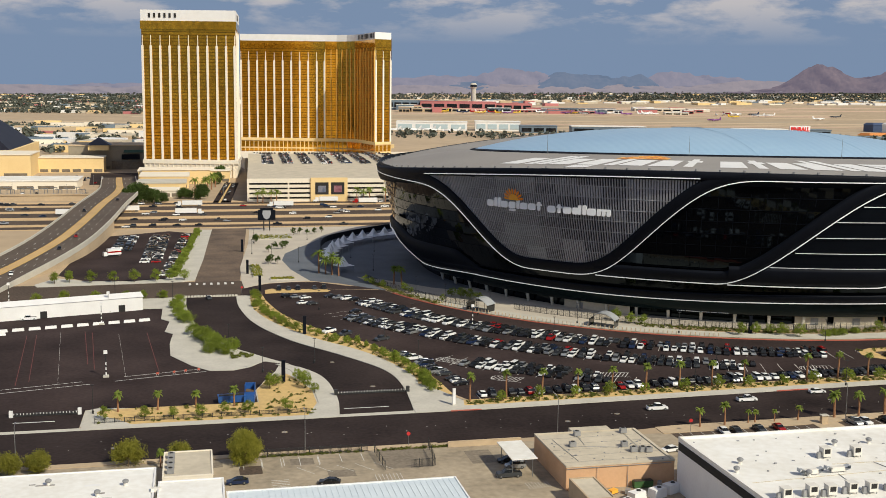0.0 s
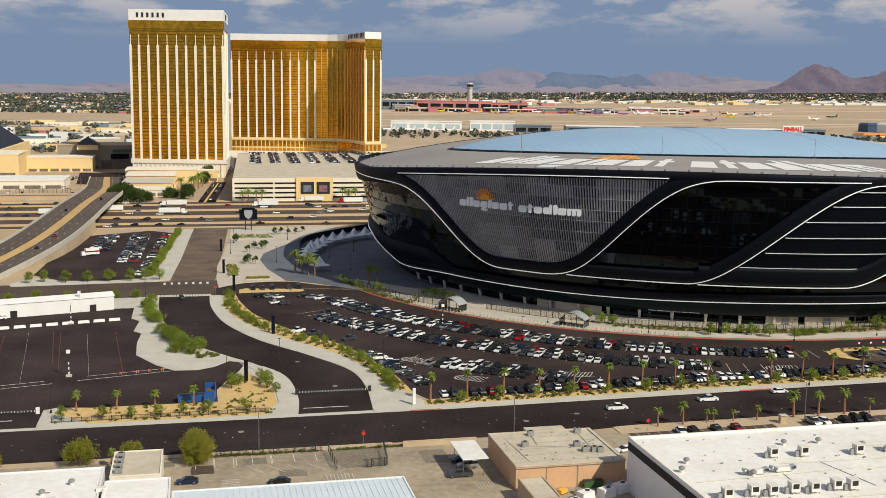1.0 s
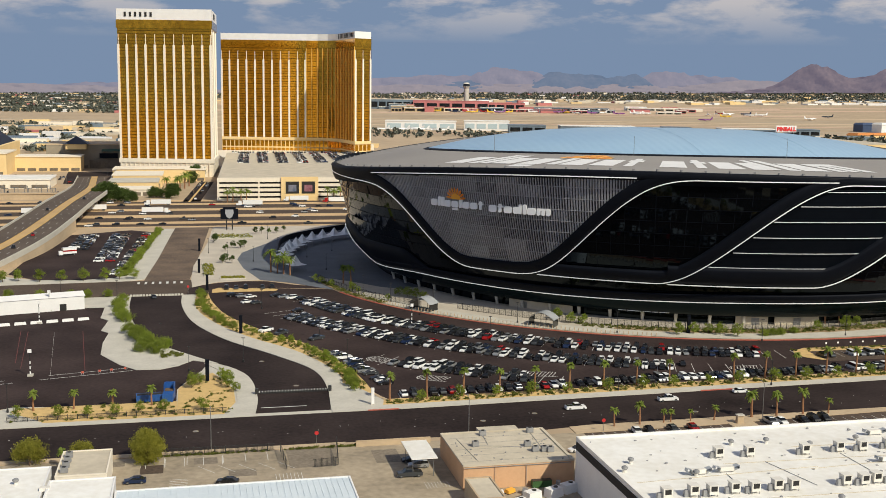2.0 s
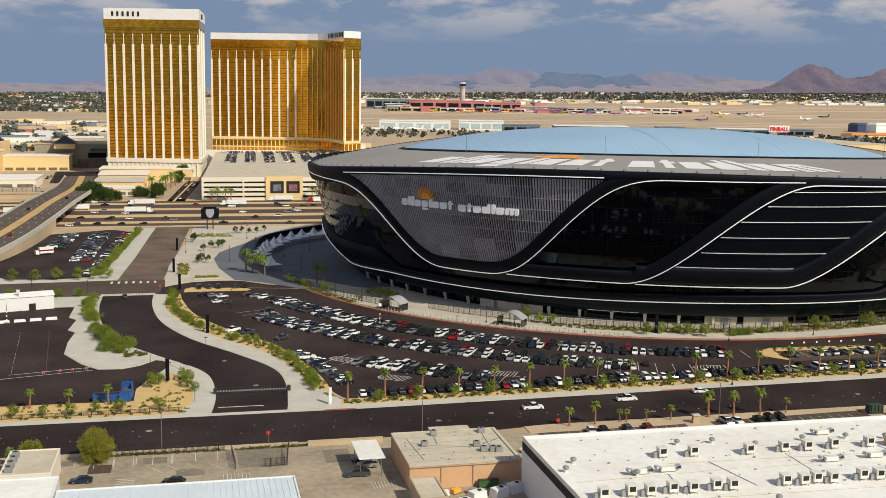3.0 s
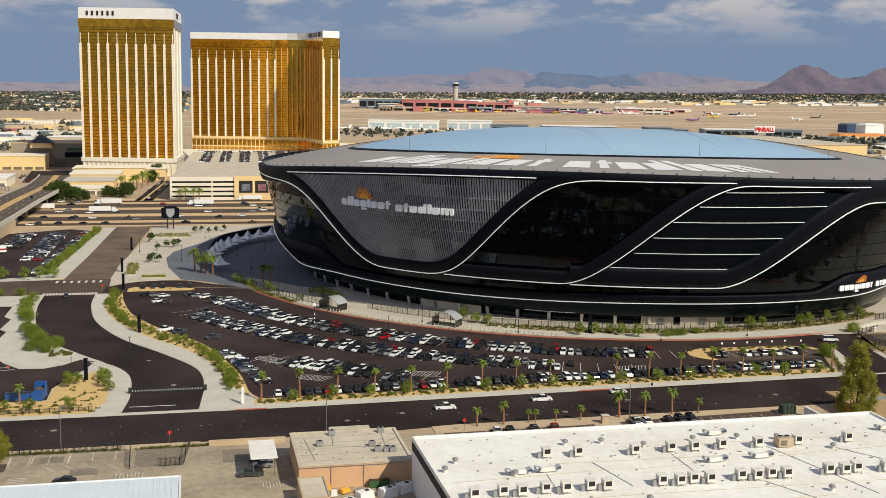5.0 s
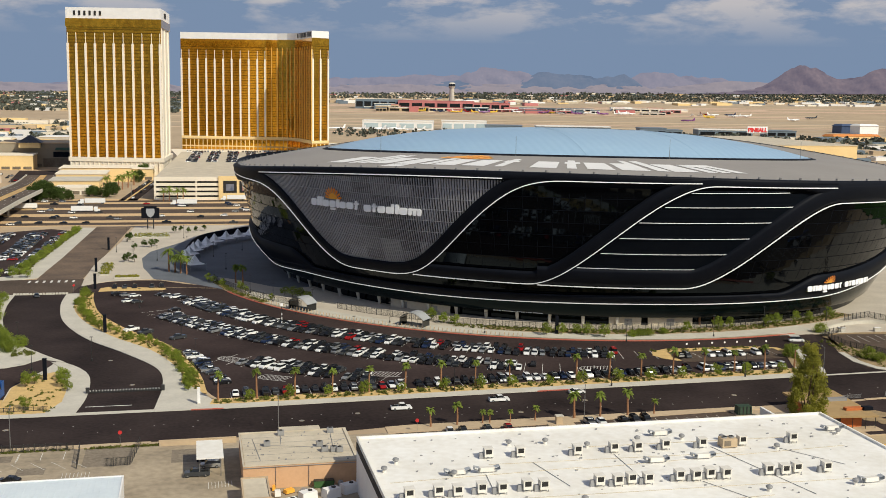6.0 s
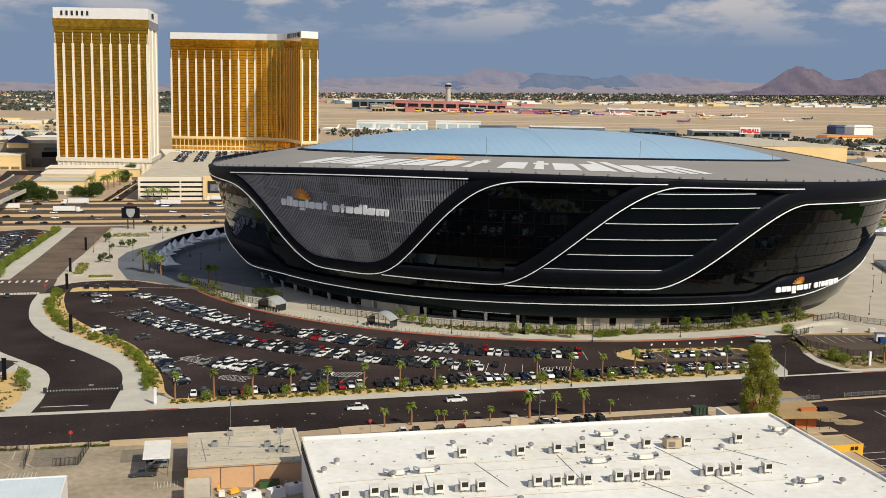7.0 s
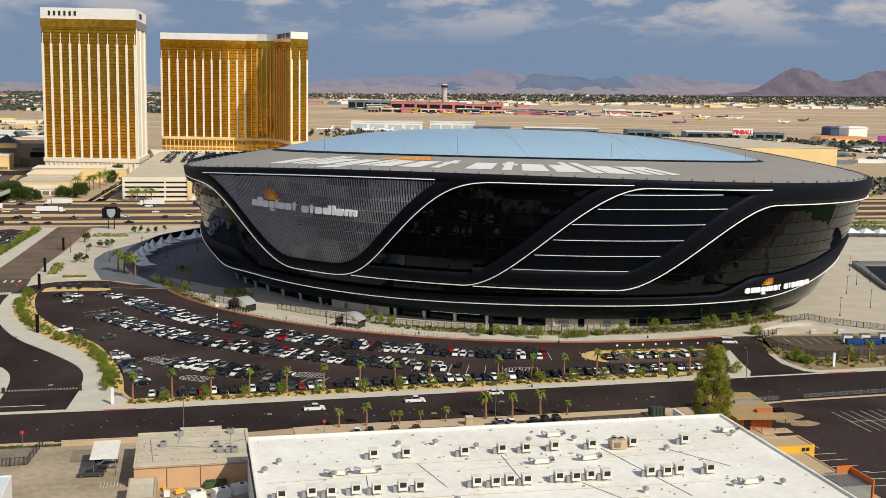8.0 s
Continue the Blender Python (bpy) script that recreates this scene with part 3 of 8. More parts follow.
mb = MB()
rows = []
for f in (0.0, 0.12, 0.35, 0.6, 0.85, 1.0):
    row = []
    for d in range(0, 361, 2):
        o, i = shell(d, rim_z(radians(d)) - 0.15, -0.4), film(d, 1.0, -0.25)
        p = o.lerp(i, f)
        p.z = o.z + (i.z - o.z) * (1 - (1 - f) ** 1.25)
        row.append(p)
    rows.append(row)
mb.grid(rows)
part("roof_ring", mb, roof_grey, stadium, "grey membrane roof ring", True)
mb = MB()
mb.grid([[film(d, k) for d in range(0, 361, 3)] for k in (1.0, 0.97, 0.93, 0.88, 0.82, 0.75, 0.63, 0.5, 0.35, 0.2, 0.06)])
part("roof_film", mb, etfe, stadium, "translucent roof film tinted the blue of the reflected sky", True)
mb = MB()
mb.grid([[film(d, 1.012, -0.5) for d in range(0, 361, 3)], [film(d, 1.012, 0.22) for d in range(0, 361, 3)], [film(d, 0.995, 0.25) for d in range(0, 361, 3)]])
part("roof_frame", mb, panel_black, stadium, "dark edge frame of the roof film")
for a, b in ((257, 99), (290, 68)):
    p0, p1 = film(a, 0.99), film(b, 0.99)
    mb, rows = MB(), ([], [], [])
    for i in range(25):
        q = p0.lerp(p1, i / 24)
        x, y = q.x - RC[0], q.y - RC[1]
        deg = math.degrees(math.atan2(y, x))
        edge = film(deg, 1.0)
        k = math.hypot(x, y) / max(1.0, math.hypot(edge.x - RC[0], edge.y - RC[1]))
        for row, (w, lift) in zip(rows, ((-0.4, 0.0), (0.0, 0.16), (0.4, 0.0))):
            row.append(film(deg, k, lift + 0.03) + Vector((w, 0, 0)))
    mb.grid(rows)
    part("roof_seam", mb, etfe, stadium, "raised seam across the roof film", True)

# ---- hotel towers ----


def tower_face(root, p0, p1, z0, z1, bays, fin0, fin1, floors, fin_w=1.9, glass=None, thin=False):
    """Glazed bays with floor ledges between upright white fins, from corner p0 to p1."""
    p0, p1 = Vector((*p0, 0)), Vector((*p1, 0))
    u = (p1 - p0).normalized()
    out = Vector((u.y, -u.x, 0))
    L = (p1 - p0).length
    w = L / bays
    m = Matrix(((u.x, -out.x, 0, p0.x), (u.y, -out.y, 0, p0.y), (0, 0, 1, 0), (0, 0, 0, 1)))
    g = MB()
    g.box(0, 0.35, z0, w, 0.8, z1)
    h = (z1 - z0) / floors
    for k in range(floors):
        g.box(0.05, 0.12, z0 + k * h, w - 0.05, 0.4, z0 + k * h + h * 0.24, 1)
    me = g.mesh("window_bay", [glass or gold, gold_dark])
    f = MB()
    f.box(-fin_w / 2, -0.9, fin0, fin_w / 2, 0.6, fin1)
    f.box(-0.25, -0.3, fin1, 0.25, 0.6, fin1 + (z1 - fin1) * 0.62)
    fm = f.mesh("fin", gold_streak_fin if thin else fin_white)
    for k in range(bays):
        part("window_bay", me, None, root).matrix_local = m @ Matrix.Translation((k * w, 0, 0))
    for k in range(bays + 1):
        part("fin", fm, None, root).matrix_local = m @ Matrix.Translation((min(max(k * w, fin_w / 2), L - fin_w / 2), 0, 0))


def bars(mb, m, x0, x1, z0, z1, pattern, y=-0.2, d=0.15, gap=0.22):
    """Lettering shown as plain bars: a row of upright blocks."""
    total = sum(pattern)
    x = x0
    for p in pattern:
        w = (x1 - x0) * abs(p) / total
        if p > 0:
            mb.box(x, y - d, z0, x + w * (1 - gap), y, z1, 0, m)
        x += w


hotel = thing("hotel_tower", "tall gold glass hotel slab with white fins and crown", "hotel")
D0, D1, DD = Vector((-47.2, 1071.0)), Vector((38.1, 1050.7)), 80.0
du = (D1 - D0).normalized()
dv = Vector((-du.y, du.x))
dw = Vector((0.078, 0.997))
dm = Matrix(((du.x, dv.x, 0, D0.x), (du.y, dv.y, 0, D0.y), (0, 0, 1, 0), (0, 0, 0, 1)))
DL = (D1 - D0).length


def slab(lo, hi, out, front=0.0):
    """The tower's slanted outline, pushed out all round, between two heights."""
    p = [D0 - du * out - dw * (out + front), D1 + du * out - dw * (out + front), D1 + du * out + dw * (DD + out), D0 - du * out + dw * (DD + out)]
    g = MB()
    g.prism([(q.x, q.y) for q in p], lo, hi)
    return g


part("core_wall", slab(0, 144, -0.3, -0.9), cream_light, hotel, "pale side walls")
tower_face(hotel, D0, D1, 17.0, 138.0, 10, 17.0, 122.5, 39)
part("cornice", slab(137.5, 145.0, 0.8), gold, hotel, "gold cornice under the crown")
part("crown", slab(145.0, 155.0, 0.3), white_paint, hotel, "white crown wall")
for k in range(6):
    g = MB()
    g.box(7 + 4.8 * k, -0.75, 147.9, 8.9 + 4.8 * k, -0.45, 152.0, 0, dm)
    part("sign_bar", g, dark_void, hotel, "dark sign bar")
for k in range(2):
    q = D1 + dw * (30 + 9 * k) + du * 0.3
    g = MB()
    g.box(-0.15, -3.0, 147.6, 0.15, 3.0, 152.4, 0, pose(q.x + 0.3, q.y, 0, 0, 0, -4.5))
    part("sign_bar", g, dark_void, hotel, "dark sign bar")
part("podium", slab(0, 13.0, 0.3), cream_light, hotel, "cream podium")
part("podium_ledge", slab(13.0, 17.0, 1.3), cream_light, hotel, "cream ledge over the podium")
for k in range(20):
    g = MB()
    g.box(DL * k / 20 + 0.5, -1.3, 0, DL * k / 20 + 1.3, -0.2, 13.0, 0, dm)
    part("pilaster", g, cream_light, hotel)
for k in range(3):
    q = D1 + dw * (4 + 30 * k)
    g = MB()
    g.box(-0.6, -1.5, 9, 0.6, 1.5, 137.5, 0, pose(q.x, q.y, 0, 0, 0, -4.5))
    part("side_fin", g, fin_white, hotel)

resort = thing("hotel_wings", "gold glass hotel with two wings meeting in a curve", "hotel")
MA, MBp, MC, MD = (53.0, 1321.0), (150.0, 1297.5), (194.5, 1208.5), (214.0, 1217.5)
bend = [(150.0, 1297.5), (163, 1293), (174, 1286), (182, 1276), (186.5, 1263)]
body = [MA, *bend, MC, MD, (219, 1300), (224, 1420), (206, 1430), (176, 1345), (62, 1358)]


g = MB()
g.prism([(x + 0.6, y + 1.2) for x, y in body], 0, 141)
part("core_wall", g, gold_dark, resort)
tower_face(resort, MA, MBp, 27.0, 133.0, 10, 27.0, 117.0, 36)
for a, b in zip(bend, bend[1:]):
    tower_face(resort, a, b, 27.0, 133.0, 2, 27.0, 127.0, 36, 0.7, None, True)
tower_face(resort, bend[-1], MC, 27.0, 133.0, 5, 27.0, 127.0, 36, 0.8, None, True)
tower_face(resort, MC, MD, 27.0, 133.0, 2, 27.0, 117.0, 36)
g = MB()
g.prism(body, 132.5, 139.5)
part("cornice", g, gold, resort, "gold cornice under the crown")
g = MB()
g.prism([MA, *bend, MC, MD, (219, 1300), (224, 1420), (206, 1430), (176, 1345), (62, 1358)], 139.4, 147.0)
part("crown", g, white_paint, resort, "white crown wall")
g = MB()
a, b = Vector((182, 1276)), Vector(MC)
u = (b - a).normalized()
sm = Matrix(((u.x, -u.y, 0, a.x), (u.y, u.x, 0, a.y), (0, 0, 1, 0), (0, 0, 0, 1)))
bars(g, sm, 10, 60, 141.0, 146.0, [1.2, 1, 1, 1, 1, .6, 1, 1, -0.6, 1, 1, 1], 0.0, 0.15, 0.5)
part("sign", g, dark_void, resort, "dark sign bars")
g = MB()
g.prism([(x, y - 1.0) for x, y in body], 0, 24)
g.prism([(x, y - 1.8) for x, y in body], 24, 27)
part("podium", g, cream, resort, "cream podium with tall openings")
g = MB()
for (p, q, n) in ((MA, MBp, 20), (bend[-1], MC, 10), (MC, MD, 4), (bend[0], bend[2], 5), (bend[2], bend[4], 5)):
    p, q = Vector(p), Vector(q)
    u = (q - p).normalized()
    m = Matrix(((u.x, -u.y, 0, p.x), (u.y, u.x, 0, p.y - 1.0), (0, 0, 1, 0), (0, 0, 0, 1)))
    w = (q - p).length / n
    for k in range(n):
        g.box(k * w + 0.55, -0.12, 4, k * w + w - 0.45, 0.3, 14.6, 0, m)
        g.box(k * w + 0.55, -0.12, 16.2, k * w + w - 0.45, 0.3, 23.2, 0, m)
part("podium_window", g, gold, resort, "gold podium windows")

# ---- garage ----
garage = thing("parking_garage", "cream concrete parking garage with open levels", "garage")
GX0, GX1, GY0, GY1 = 37.0, 205.0, 826.0, 1168.0
g = MB()
g.prism([(GX0 + 0.8, GY0 + 1), (GX1, GY0 + 1), (GX1, GY1), (GX0 + 17, GY1)], 0, 15.2)
part("core_wall", g, dark_void, garage, "dark open levels")
g = MB()
g.prism([(GX0, GY0), (GX1, GY0), (GX1, GY1), (GX0 + 17, GY1)], 15.2, 16.5)
part("roof_deck", g, roof_buff, garage, "buff concrete roof deck")
for k in range(5):
    g = MB()
    g.box(GX0 - 0.2, GY0 - 0.4, k * 3.55, GX1, GY0 + 1.2, k * 3.55 + (2.1 if k < 4 else 3.2))
    part("spandrel", g, cream_light, garage, "cream parapet beam")
for x0, x1 in ((37, 38.5), (67, 68.2), (84, 86), (110, 112), (140, 141.5), (170, 171.5)):
    g = MB()
    g.box(x0, GY0 - 0.6, 0, x1, GY0 + 1.0, 17.4)
    part("pier", g, cream_light, garage)
g = MB()
g.box(84, GY0 - 1.6, 0, 112, GY0 + 0.5, 18.0)
part("stair_block", g, cream, garage, "plain cream wall block")
poster = [material("slate poster", (0.06, 0.08, 0.13), (0.20, 0.20, 0.24), 0.35, 1.2, 0.5), material("maroon poster", (0.16, 0.03, 0.05), (0.30, 0.16, 0.18), 0.35, 1.2, 0.5)]
for x0 in (87.5, 99.5):
    g = MB()
    g.box(x0, GY0 - 1.9, 5.5, x0 + 10, GY0 - 1.55, 14.5)
    g.box(x0 + 2, GY0 - 1.95, 7, x0 + 8, GY0 - 1.85, 12, 1)
    part("billboard", g, [dark_void, poster[int(x0 > 95)]], garage, "dark poster panel with a plain coloured field")
g = MB()
g.prism([(50, 1168), (240, 1168), (250, 1290), (40, 1310)], 0, 11.5)
tagged(part("podium_hall", g, cream_light), "low cream podium hall in front of the gold hotel", "building")

# ---- mountains ----


def ridge(name, dist, base_fn, peaks, amp, mat, label, seed, u0=-2600, u1=2900):
    mb = MB()
    steps_h = [k / 9 for k in range(10)]
    rows = [[] for k in steps_h]
    for k in range(int((u1 - u0) / 12)):
        u = u0 + 12 * k
        h = sum(a * math.exp(-((u - c) / w) ** 2) for c, w, a in peaks)
        f, w, j = 0.0, 1.0, 190.0
        for o in range(6):
            f += w * (0.62 - 1.6 * abs(noise.noise((u / j, seed + o, 3.1))))
            w, j = w * 0.55, j * 0.47
        h = h * (0.80 + 0.17 * f) + amp * 0.34 * f
        b = base_fn(u)
        h = max(h, 0.5)
        for row, f in zip(rows, steps_h):
            s = 62 * f ** 1.2
            j = (noise.noise((u / 70 + 1.5 * f, f * 2.2, seed)) * 34 + noise.noise((u / 26, f * 5, seed)) * 14) * (f > 0) * (f < 1)
            p = Vector((VIEW[1] * u + VIEW[0] * (dist + s + j), -VIEW[0] * u + VIEW[1] * (dist + s + j), b + h * f))
            row.append(p)
    mb.grid(rows)
    return tagged(part(name, mb, mat, None, "", True), label, "mountains", "", "structure")


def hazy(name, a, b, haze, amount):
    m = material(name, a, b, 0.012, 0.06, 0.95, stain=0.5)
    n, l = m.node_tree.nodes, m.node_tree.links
    # An even glow in the haze colour is mixed into the rock.
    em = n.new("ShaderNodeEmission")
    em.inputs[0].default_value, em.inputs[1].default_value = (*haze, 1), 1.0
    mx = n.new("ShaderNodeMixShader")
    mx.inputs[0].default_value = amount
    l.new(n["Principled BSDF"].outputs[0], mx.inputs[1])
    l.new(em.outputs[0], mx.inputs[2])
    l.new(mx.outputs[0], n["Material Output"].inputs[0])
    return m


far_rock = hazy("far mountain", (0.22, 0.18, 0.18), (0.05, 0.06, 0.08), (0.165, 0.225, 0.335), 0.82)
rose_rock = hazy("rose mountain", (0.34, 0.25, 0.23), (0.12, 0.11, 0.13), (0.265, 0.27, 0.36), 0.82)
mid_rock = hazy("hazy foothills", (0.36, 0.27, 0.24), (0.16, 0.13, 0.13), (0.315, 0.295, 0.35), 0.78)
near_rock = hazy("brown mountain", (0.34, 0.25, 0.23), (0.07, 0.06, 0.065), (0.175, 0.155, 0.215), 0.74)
floor_z = lambda u: 74 + 0.0155 * u - 3
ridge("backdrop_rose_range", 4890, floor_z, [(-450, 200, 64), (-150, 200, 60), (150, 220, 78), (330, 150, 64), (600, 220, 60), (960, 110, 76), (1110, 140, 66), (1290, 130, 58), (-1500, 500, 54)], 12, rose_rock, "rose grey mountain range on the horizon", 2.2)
# Its low left peaks stand in for shadow patches on the rose range.
ridge("backdrop_far_range", 4872, floor_z, [(465, 130, 78), (620, 130, 50), (760, 130, 52), (870, 90, 56), (40, 120, 54), (170, 90, 48), (-330, 130, 46)], 10, far_rock, "blue hazy mountain range with shadow patches of the rose range", 3.3, -900, 1150)
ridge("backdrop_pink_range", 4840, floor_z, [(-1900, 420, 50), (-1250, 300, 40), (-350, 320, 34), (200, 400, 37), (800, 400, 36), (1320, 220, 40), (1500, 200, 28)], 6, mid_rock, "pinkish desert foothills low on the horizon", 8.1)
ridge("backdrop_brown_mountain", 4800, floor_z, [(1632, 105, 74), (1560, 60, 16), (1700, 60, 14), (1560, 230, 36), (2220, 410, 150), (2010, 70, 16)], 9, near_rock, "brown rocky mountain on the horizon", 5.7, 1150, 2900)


# ---- planted beds ----
mb = MB()
strip(mb, *swung(69, 249.5, 276.2, 281.6), -0.1, 0.14)
tagged(part("planter_bed", mb, gravel), "tan gravel bed along the car park", "planting bed", "planting beds", "structure")
mb = MB()
strip(mb, P_LINE[5:], LOT_LINE[5:], -0.1, 0.12)
tagged(part("planter_bed", mb, gravel), "tan gravel bed beside the winding drive", "planting bed", "planting beds", "structure")
mb = MB()
mb.prism([(-17, 275), (15.2, 275), (15.2, 289.4), (-24, 289.4), (-26.5, 287.5), (-26, 285), (-20, 279)], -0.1, 0.13)
mb.prism([(15.2, 275), (27, 275), (30.5, 286), (30.5, 299), (27.5, 311), (25, 318), (19, 313), (15.4, 302)], -0.1, 0.131)
tagged(part("planter_bed", mb, gravel), "tan gravel bed with shrubs and a low fence", "planting bed", "planting beds", "structure")
mb = MB()
mb.box(-300, 275, -0.1, -52, 286, 0.13)
tagged(part("planter_bed", mb, gravel), "tan gravel bed along the empty car park", "planting bed", "planting beds", "structure")
mb = MB()
mb.prism([(-4.8, 446), (-13.5, 446), (-13.5, 404), (-10.4, 399), (-11.6, 382), (-8.8, 378), (-9.6, 363), (-9, 346.6), (-2.4, 332.4), (2.8, 325.3), (9.8, 324.7), (14.9, 328), (19.4, 334.5), (26.7, 329.1)] + [(p.x, p.y) for p in S_LEFT[15:-1]], -0.1, 0.165)
tagged(part("pavement_island", mb, concrete), "pale concrete island with zigzag edge and trees", "pavement", "", "structure")
mb = MB()
mb.prism([(27, 272.1)] + [(p.x, p.y) for p in S_LEFT[:15]] + [(22.5, 330.5), (26.5, 322), (28, 311), (31, 300), (31, 286)], -0.1, 0.168)
tagged(part("pavement_corner", mb, concrete), "pale concrete corner beside the drive", "pavement", "", "structure")
mb = MB()
mb.box(-51.5, 270, -0.1, -29.5, 292, 0.04)
tagged(part("road_west_entry", mb, asphalt), "dark asphalt entry to the empty car park", "road", "", "structure")
mb = MB()
mb.prism([(11, 815), (24, 815), (37.5, 1000), (25, 1000)], -0.1, 0.05)
mb.prism([(-90, 985), (-40, 985), (-40, 1120), (-100, 1120)], -0.1, 0.04)
tagged(part("road_hotel", mb, asphalt), "asphalt street towards the hotels", "road", "", "structure")
mb = MB()
mb.prism([(211, 310), (212.5, 306), (216, 302.4), (221, 301.4), (250, 301), (256, 303), (259, 309), (258, 314), (250, 317), (219, 318.2), (213, 315)], -0.1, 0.13)
mb.box(217.5, 300.4, 0.02, 256.0, 313.2, 0.16, 1)
tagged(part("planter_bed", mb, [gravel, asphalt_worn]), "tan gravel island with a row of bays", "planting bed", "planting beds", "structure")
mb = MB()
mb.prism([(26.9, 449), (31.6, 450), (52.5, 449.6), (54.2, 452), (53, 454.6), (30, 460), (27.2, 456.8)], 0.0, 0.13)
tagged(part("planter_bed", mb, gravel), "tan gravel island at the head of the car park", "planting bed", "planting beds", "structure")
mb = MB()
strip(mb, arc(166.1, 201, 287), arc(158, 201, 287), 0.1, 0.22)
tagged(part("pavement_arc", mb, concrete), "pale concrete walk behind the red kerb", "pavement", "", "structure")
mb = MB()
strip(mb, arc(158.0, 243, 300), arc(151, 243, 300), 0.1, 0.26)
strip(mb, arc(167.3, 191, 209), arc(164.4, 191, 209), 0.1, 0.30)
tagged(part("planter_bed", mb, gravel_brown), "gravel bed with low green shrubs by the fence", "planting bed", "planting beds", "structure")
mb = MB()
mb.prism([(283, 327), (284, 311), (290, 299), (330, 298), (420, 301), (420, 322), (330, 325), (291, 330)], -0.1, 0.06)
tagged(part("service_car_park", mb, asphalt_worn), "small fenced asphalt car park with white bays", "car park", "", "structure")
mb = MB()
mb.prism([(279.5, 282), (300, 282.7), (420, 286.4), (420, 300.9), (330, 297.9), (290, 298.9), (283.9, 311), (282.9, 327), (291, 330.2), (330, 325.1), (420, 322.1), (420, 325), (330, 328.5), (291, 332.5), (287, 331), (280.6, 318), (276.4, 306), (277, 300), (275.6, 291), (277, 284.5)], -0.1, 0.12)
mb.prism([(249.5, 283), (252.5, 284), (256.5, 298), (260.5, 308), (258.5, 309), (254.2, 301), (250.2, 291)], 0.1, 0.176)
tagged(part("planter_bed", mb, gravel_brown), "tan gravel bed by the service car park", "planting bed", "planting beds", "structure")
mb = MB()
mb.prism([(253.5, 276.5), (280, 277.5), (276, 281), (273.6, 285), (272.8, 292), (275.6, 305), (280.6, 318), (287.5, 331), (268.5, 331), (266.5, 318), (263.6, 308), (260, 297), (257, 284)], -0.1, 0.045)
tagged(part("road_south_entry", mb, asphalt), "dark asphalt entry to the car park", "road", "", "structure")
mb = MB()
mb.prism([(-68, 484), (-66, 478), (-8, 482), (-1.4, 486), (2.6, 545), (6.6, 625), (8.6, 662), (0.5, 664), (-1.2, 647), (-4.4, 618), (-9.6, 551), (-11.4, 515), (-13.9, 491.9), (-28, 487.4), (-47, 489.9), (-61, 500)], -0.1, 0.13)
tagged(part("planter_bed", mb, concrete), "pale kerb strip with shrubs round the car park", "planting bed", "planting beds", "structure")

mb = MB()
mb.prism([(15.6, 822), (17.4, 822), (30.6, 990), (29.4, 990)], 0.0, 0.16)
tagged(part("road_median", mb, gravel), "ochre median strip of the hotel street", "median", "", "structure")

# ---- painted lines ----
mb = MB()
mb.box(37.0, 279.2, 0.03, 49, 279.6, 0.052)
mb.box(-46, 281.0, 0.03, -36, 281.5, 0.056)
for k in range(34):
    mb.box(75 + k * 5.5, 281.7 + swing(75 + k * 5.5), 0.04, 75.15 + k * 5.5, 287.4 + swing(75 + k * 5.5), 0.058)
for a0, a1, r0, r1 in ((200, 262, 182.5, 193.5), (206, 257, 202.5, 214), (226, 241, 229, 241)):
    n = int((a1 - a0) * math.pi / 180 * 0.5 * (r0 + r1) / 5.4)
    for k in range(n + 1):
        a = radians(a0 + (a1 - a0) * k / n)
        c, s = math.cos(a), math.sin(a)
        m = Matrix(((c, -s, 0, KC.x), (s, c, 0, KC.y), (0, 0, 1, 0), (0, 0, 0, 1)))
        mb.box(r0, -0.07, 0.04, r1, 0.07, 0.058, 0, m)
for cx, cy, an in ((76.5, 326, 45), (88, 301.5, 60), (121, 300.5, 75), (186, 297, 84)):
    m = pose(cx, cy, 0, 0, 0, an - 90)
    edge = [(5.0, -2.6)] + [(-2.0 + 2.6 * math.cos(radians(b)), 2.6 * math.sin(radians(b))) for b in range(270, 89, -15)] + [(5.0, 2.6)]
    for (x0, y0), (x1, y1) in zip(edge, edge[1:]):
        d = Vector((y1 - y0, x0 - x1)).normalized() * 0.09
        mb.face([m @ Vector(q) for q in ((x0 - d.x, y0 - d.y, 0.059), (x1 - d.x, y1 - d.y, 0.059), (x1 + d.x, y1 + d.y, 0.059), (x0 + d.x, y0 + d.y, 0.059))])
    for k in range(9):
        x = -4.2 + 1.05 * k
        h = 2.5 if x > -2 else math.sqrt(max(0.05, 6.25 - (x + 2) ** 2))
        mb.face([m @ Vector(q) for q in ((x - 0.4 * h, -h, 0.0585), (x + 0.2 - 0.4 * h, -h, 0.0585), (x + 0.2 + 0.2 * h, h, 0.0585), (x + 0.2 * h, h, 0.0585))])
for k in range(7):
    mb.box(-4 + k * 3.0, 474, 0.04, -3.0 + k * 3.0, 479, 0.058)
structure("road_marking", mb, line_white, "white painted bay lines and crossing bars", "road marking")
mb = MB()
for x0, y0, x1, y1 in ((-11.9, 326, -17.7, 382), (-33.4, 340, -38.5, 387), (-30.9, 333, -35.9, 385), (-47.9, 322, -53.9, 384), (-51, 318, -57, 384), (-62, 318, -68, 384)):
    mb.face([(x0, y0, 0.058), (x0 + 0.22, y0, 0.058), (x1 + 0.22, y1, 0.058), (x1, y1, 0.058)])
structure("road_marking_faint", mb, material("worn red line", (0.17, 0.026, 0.022), (0.05, 0.022, 0.019), 0.8, 3.0, 0.8), "faint red lines on the empty car park", "road marking")
mb = MB()
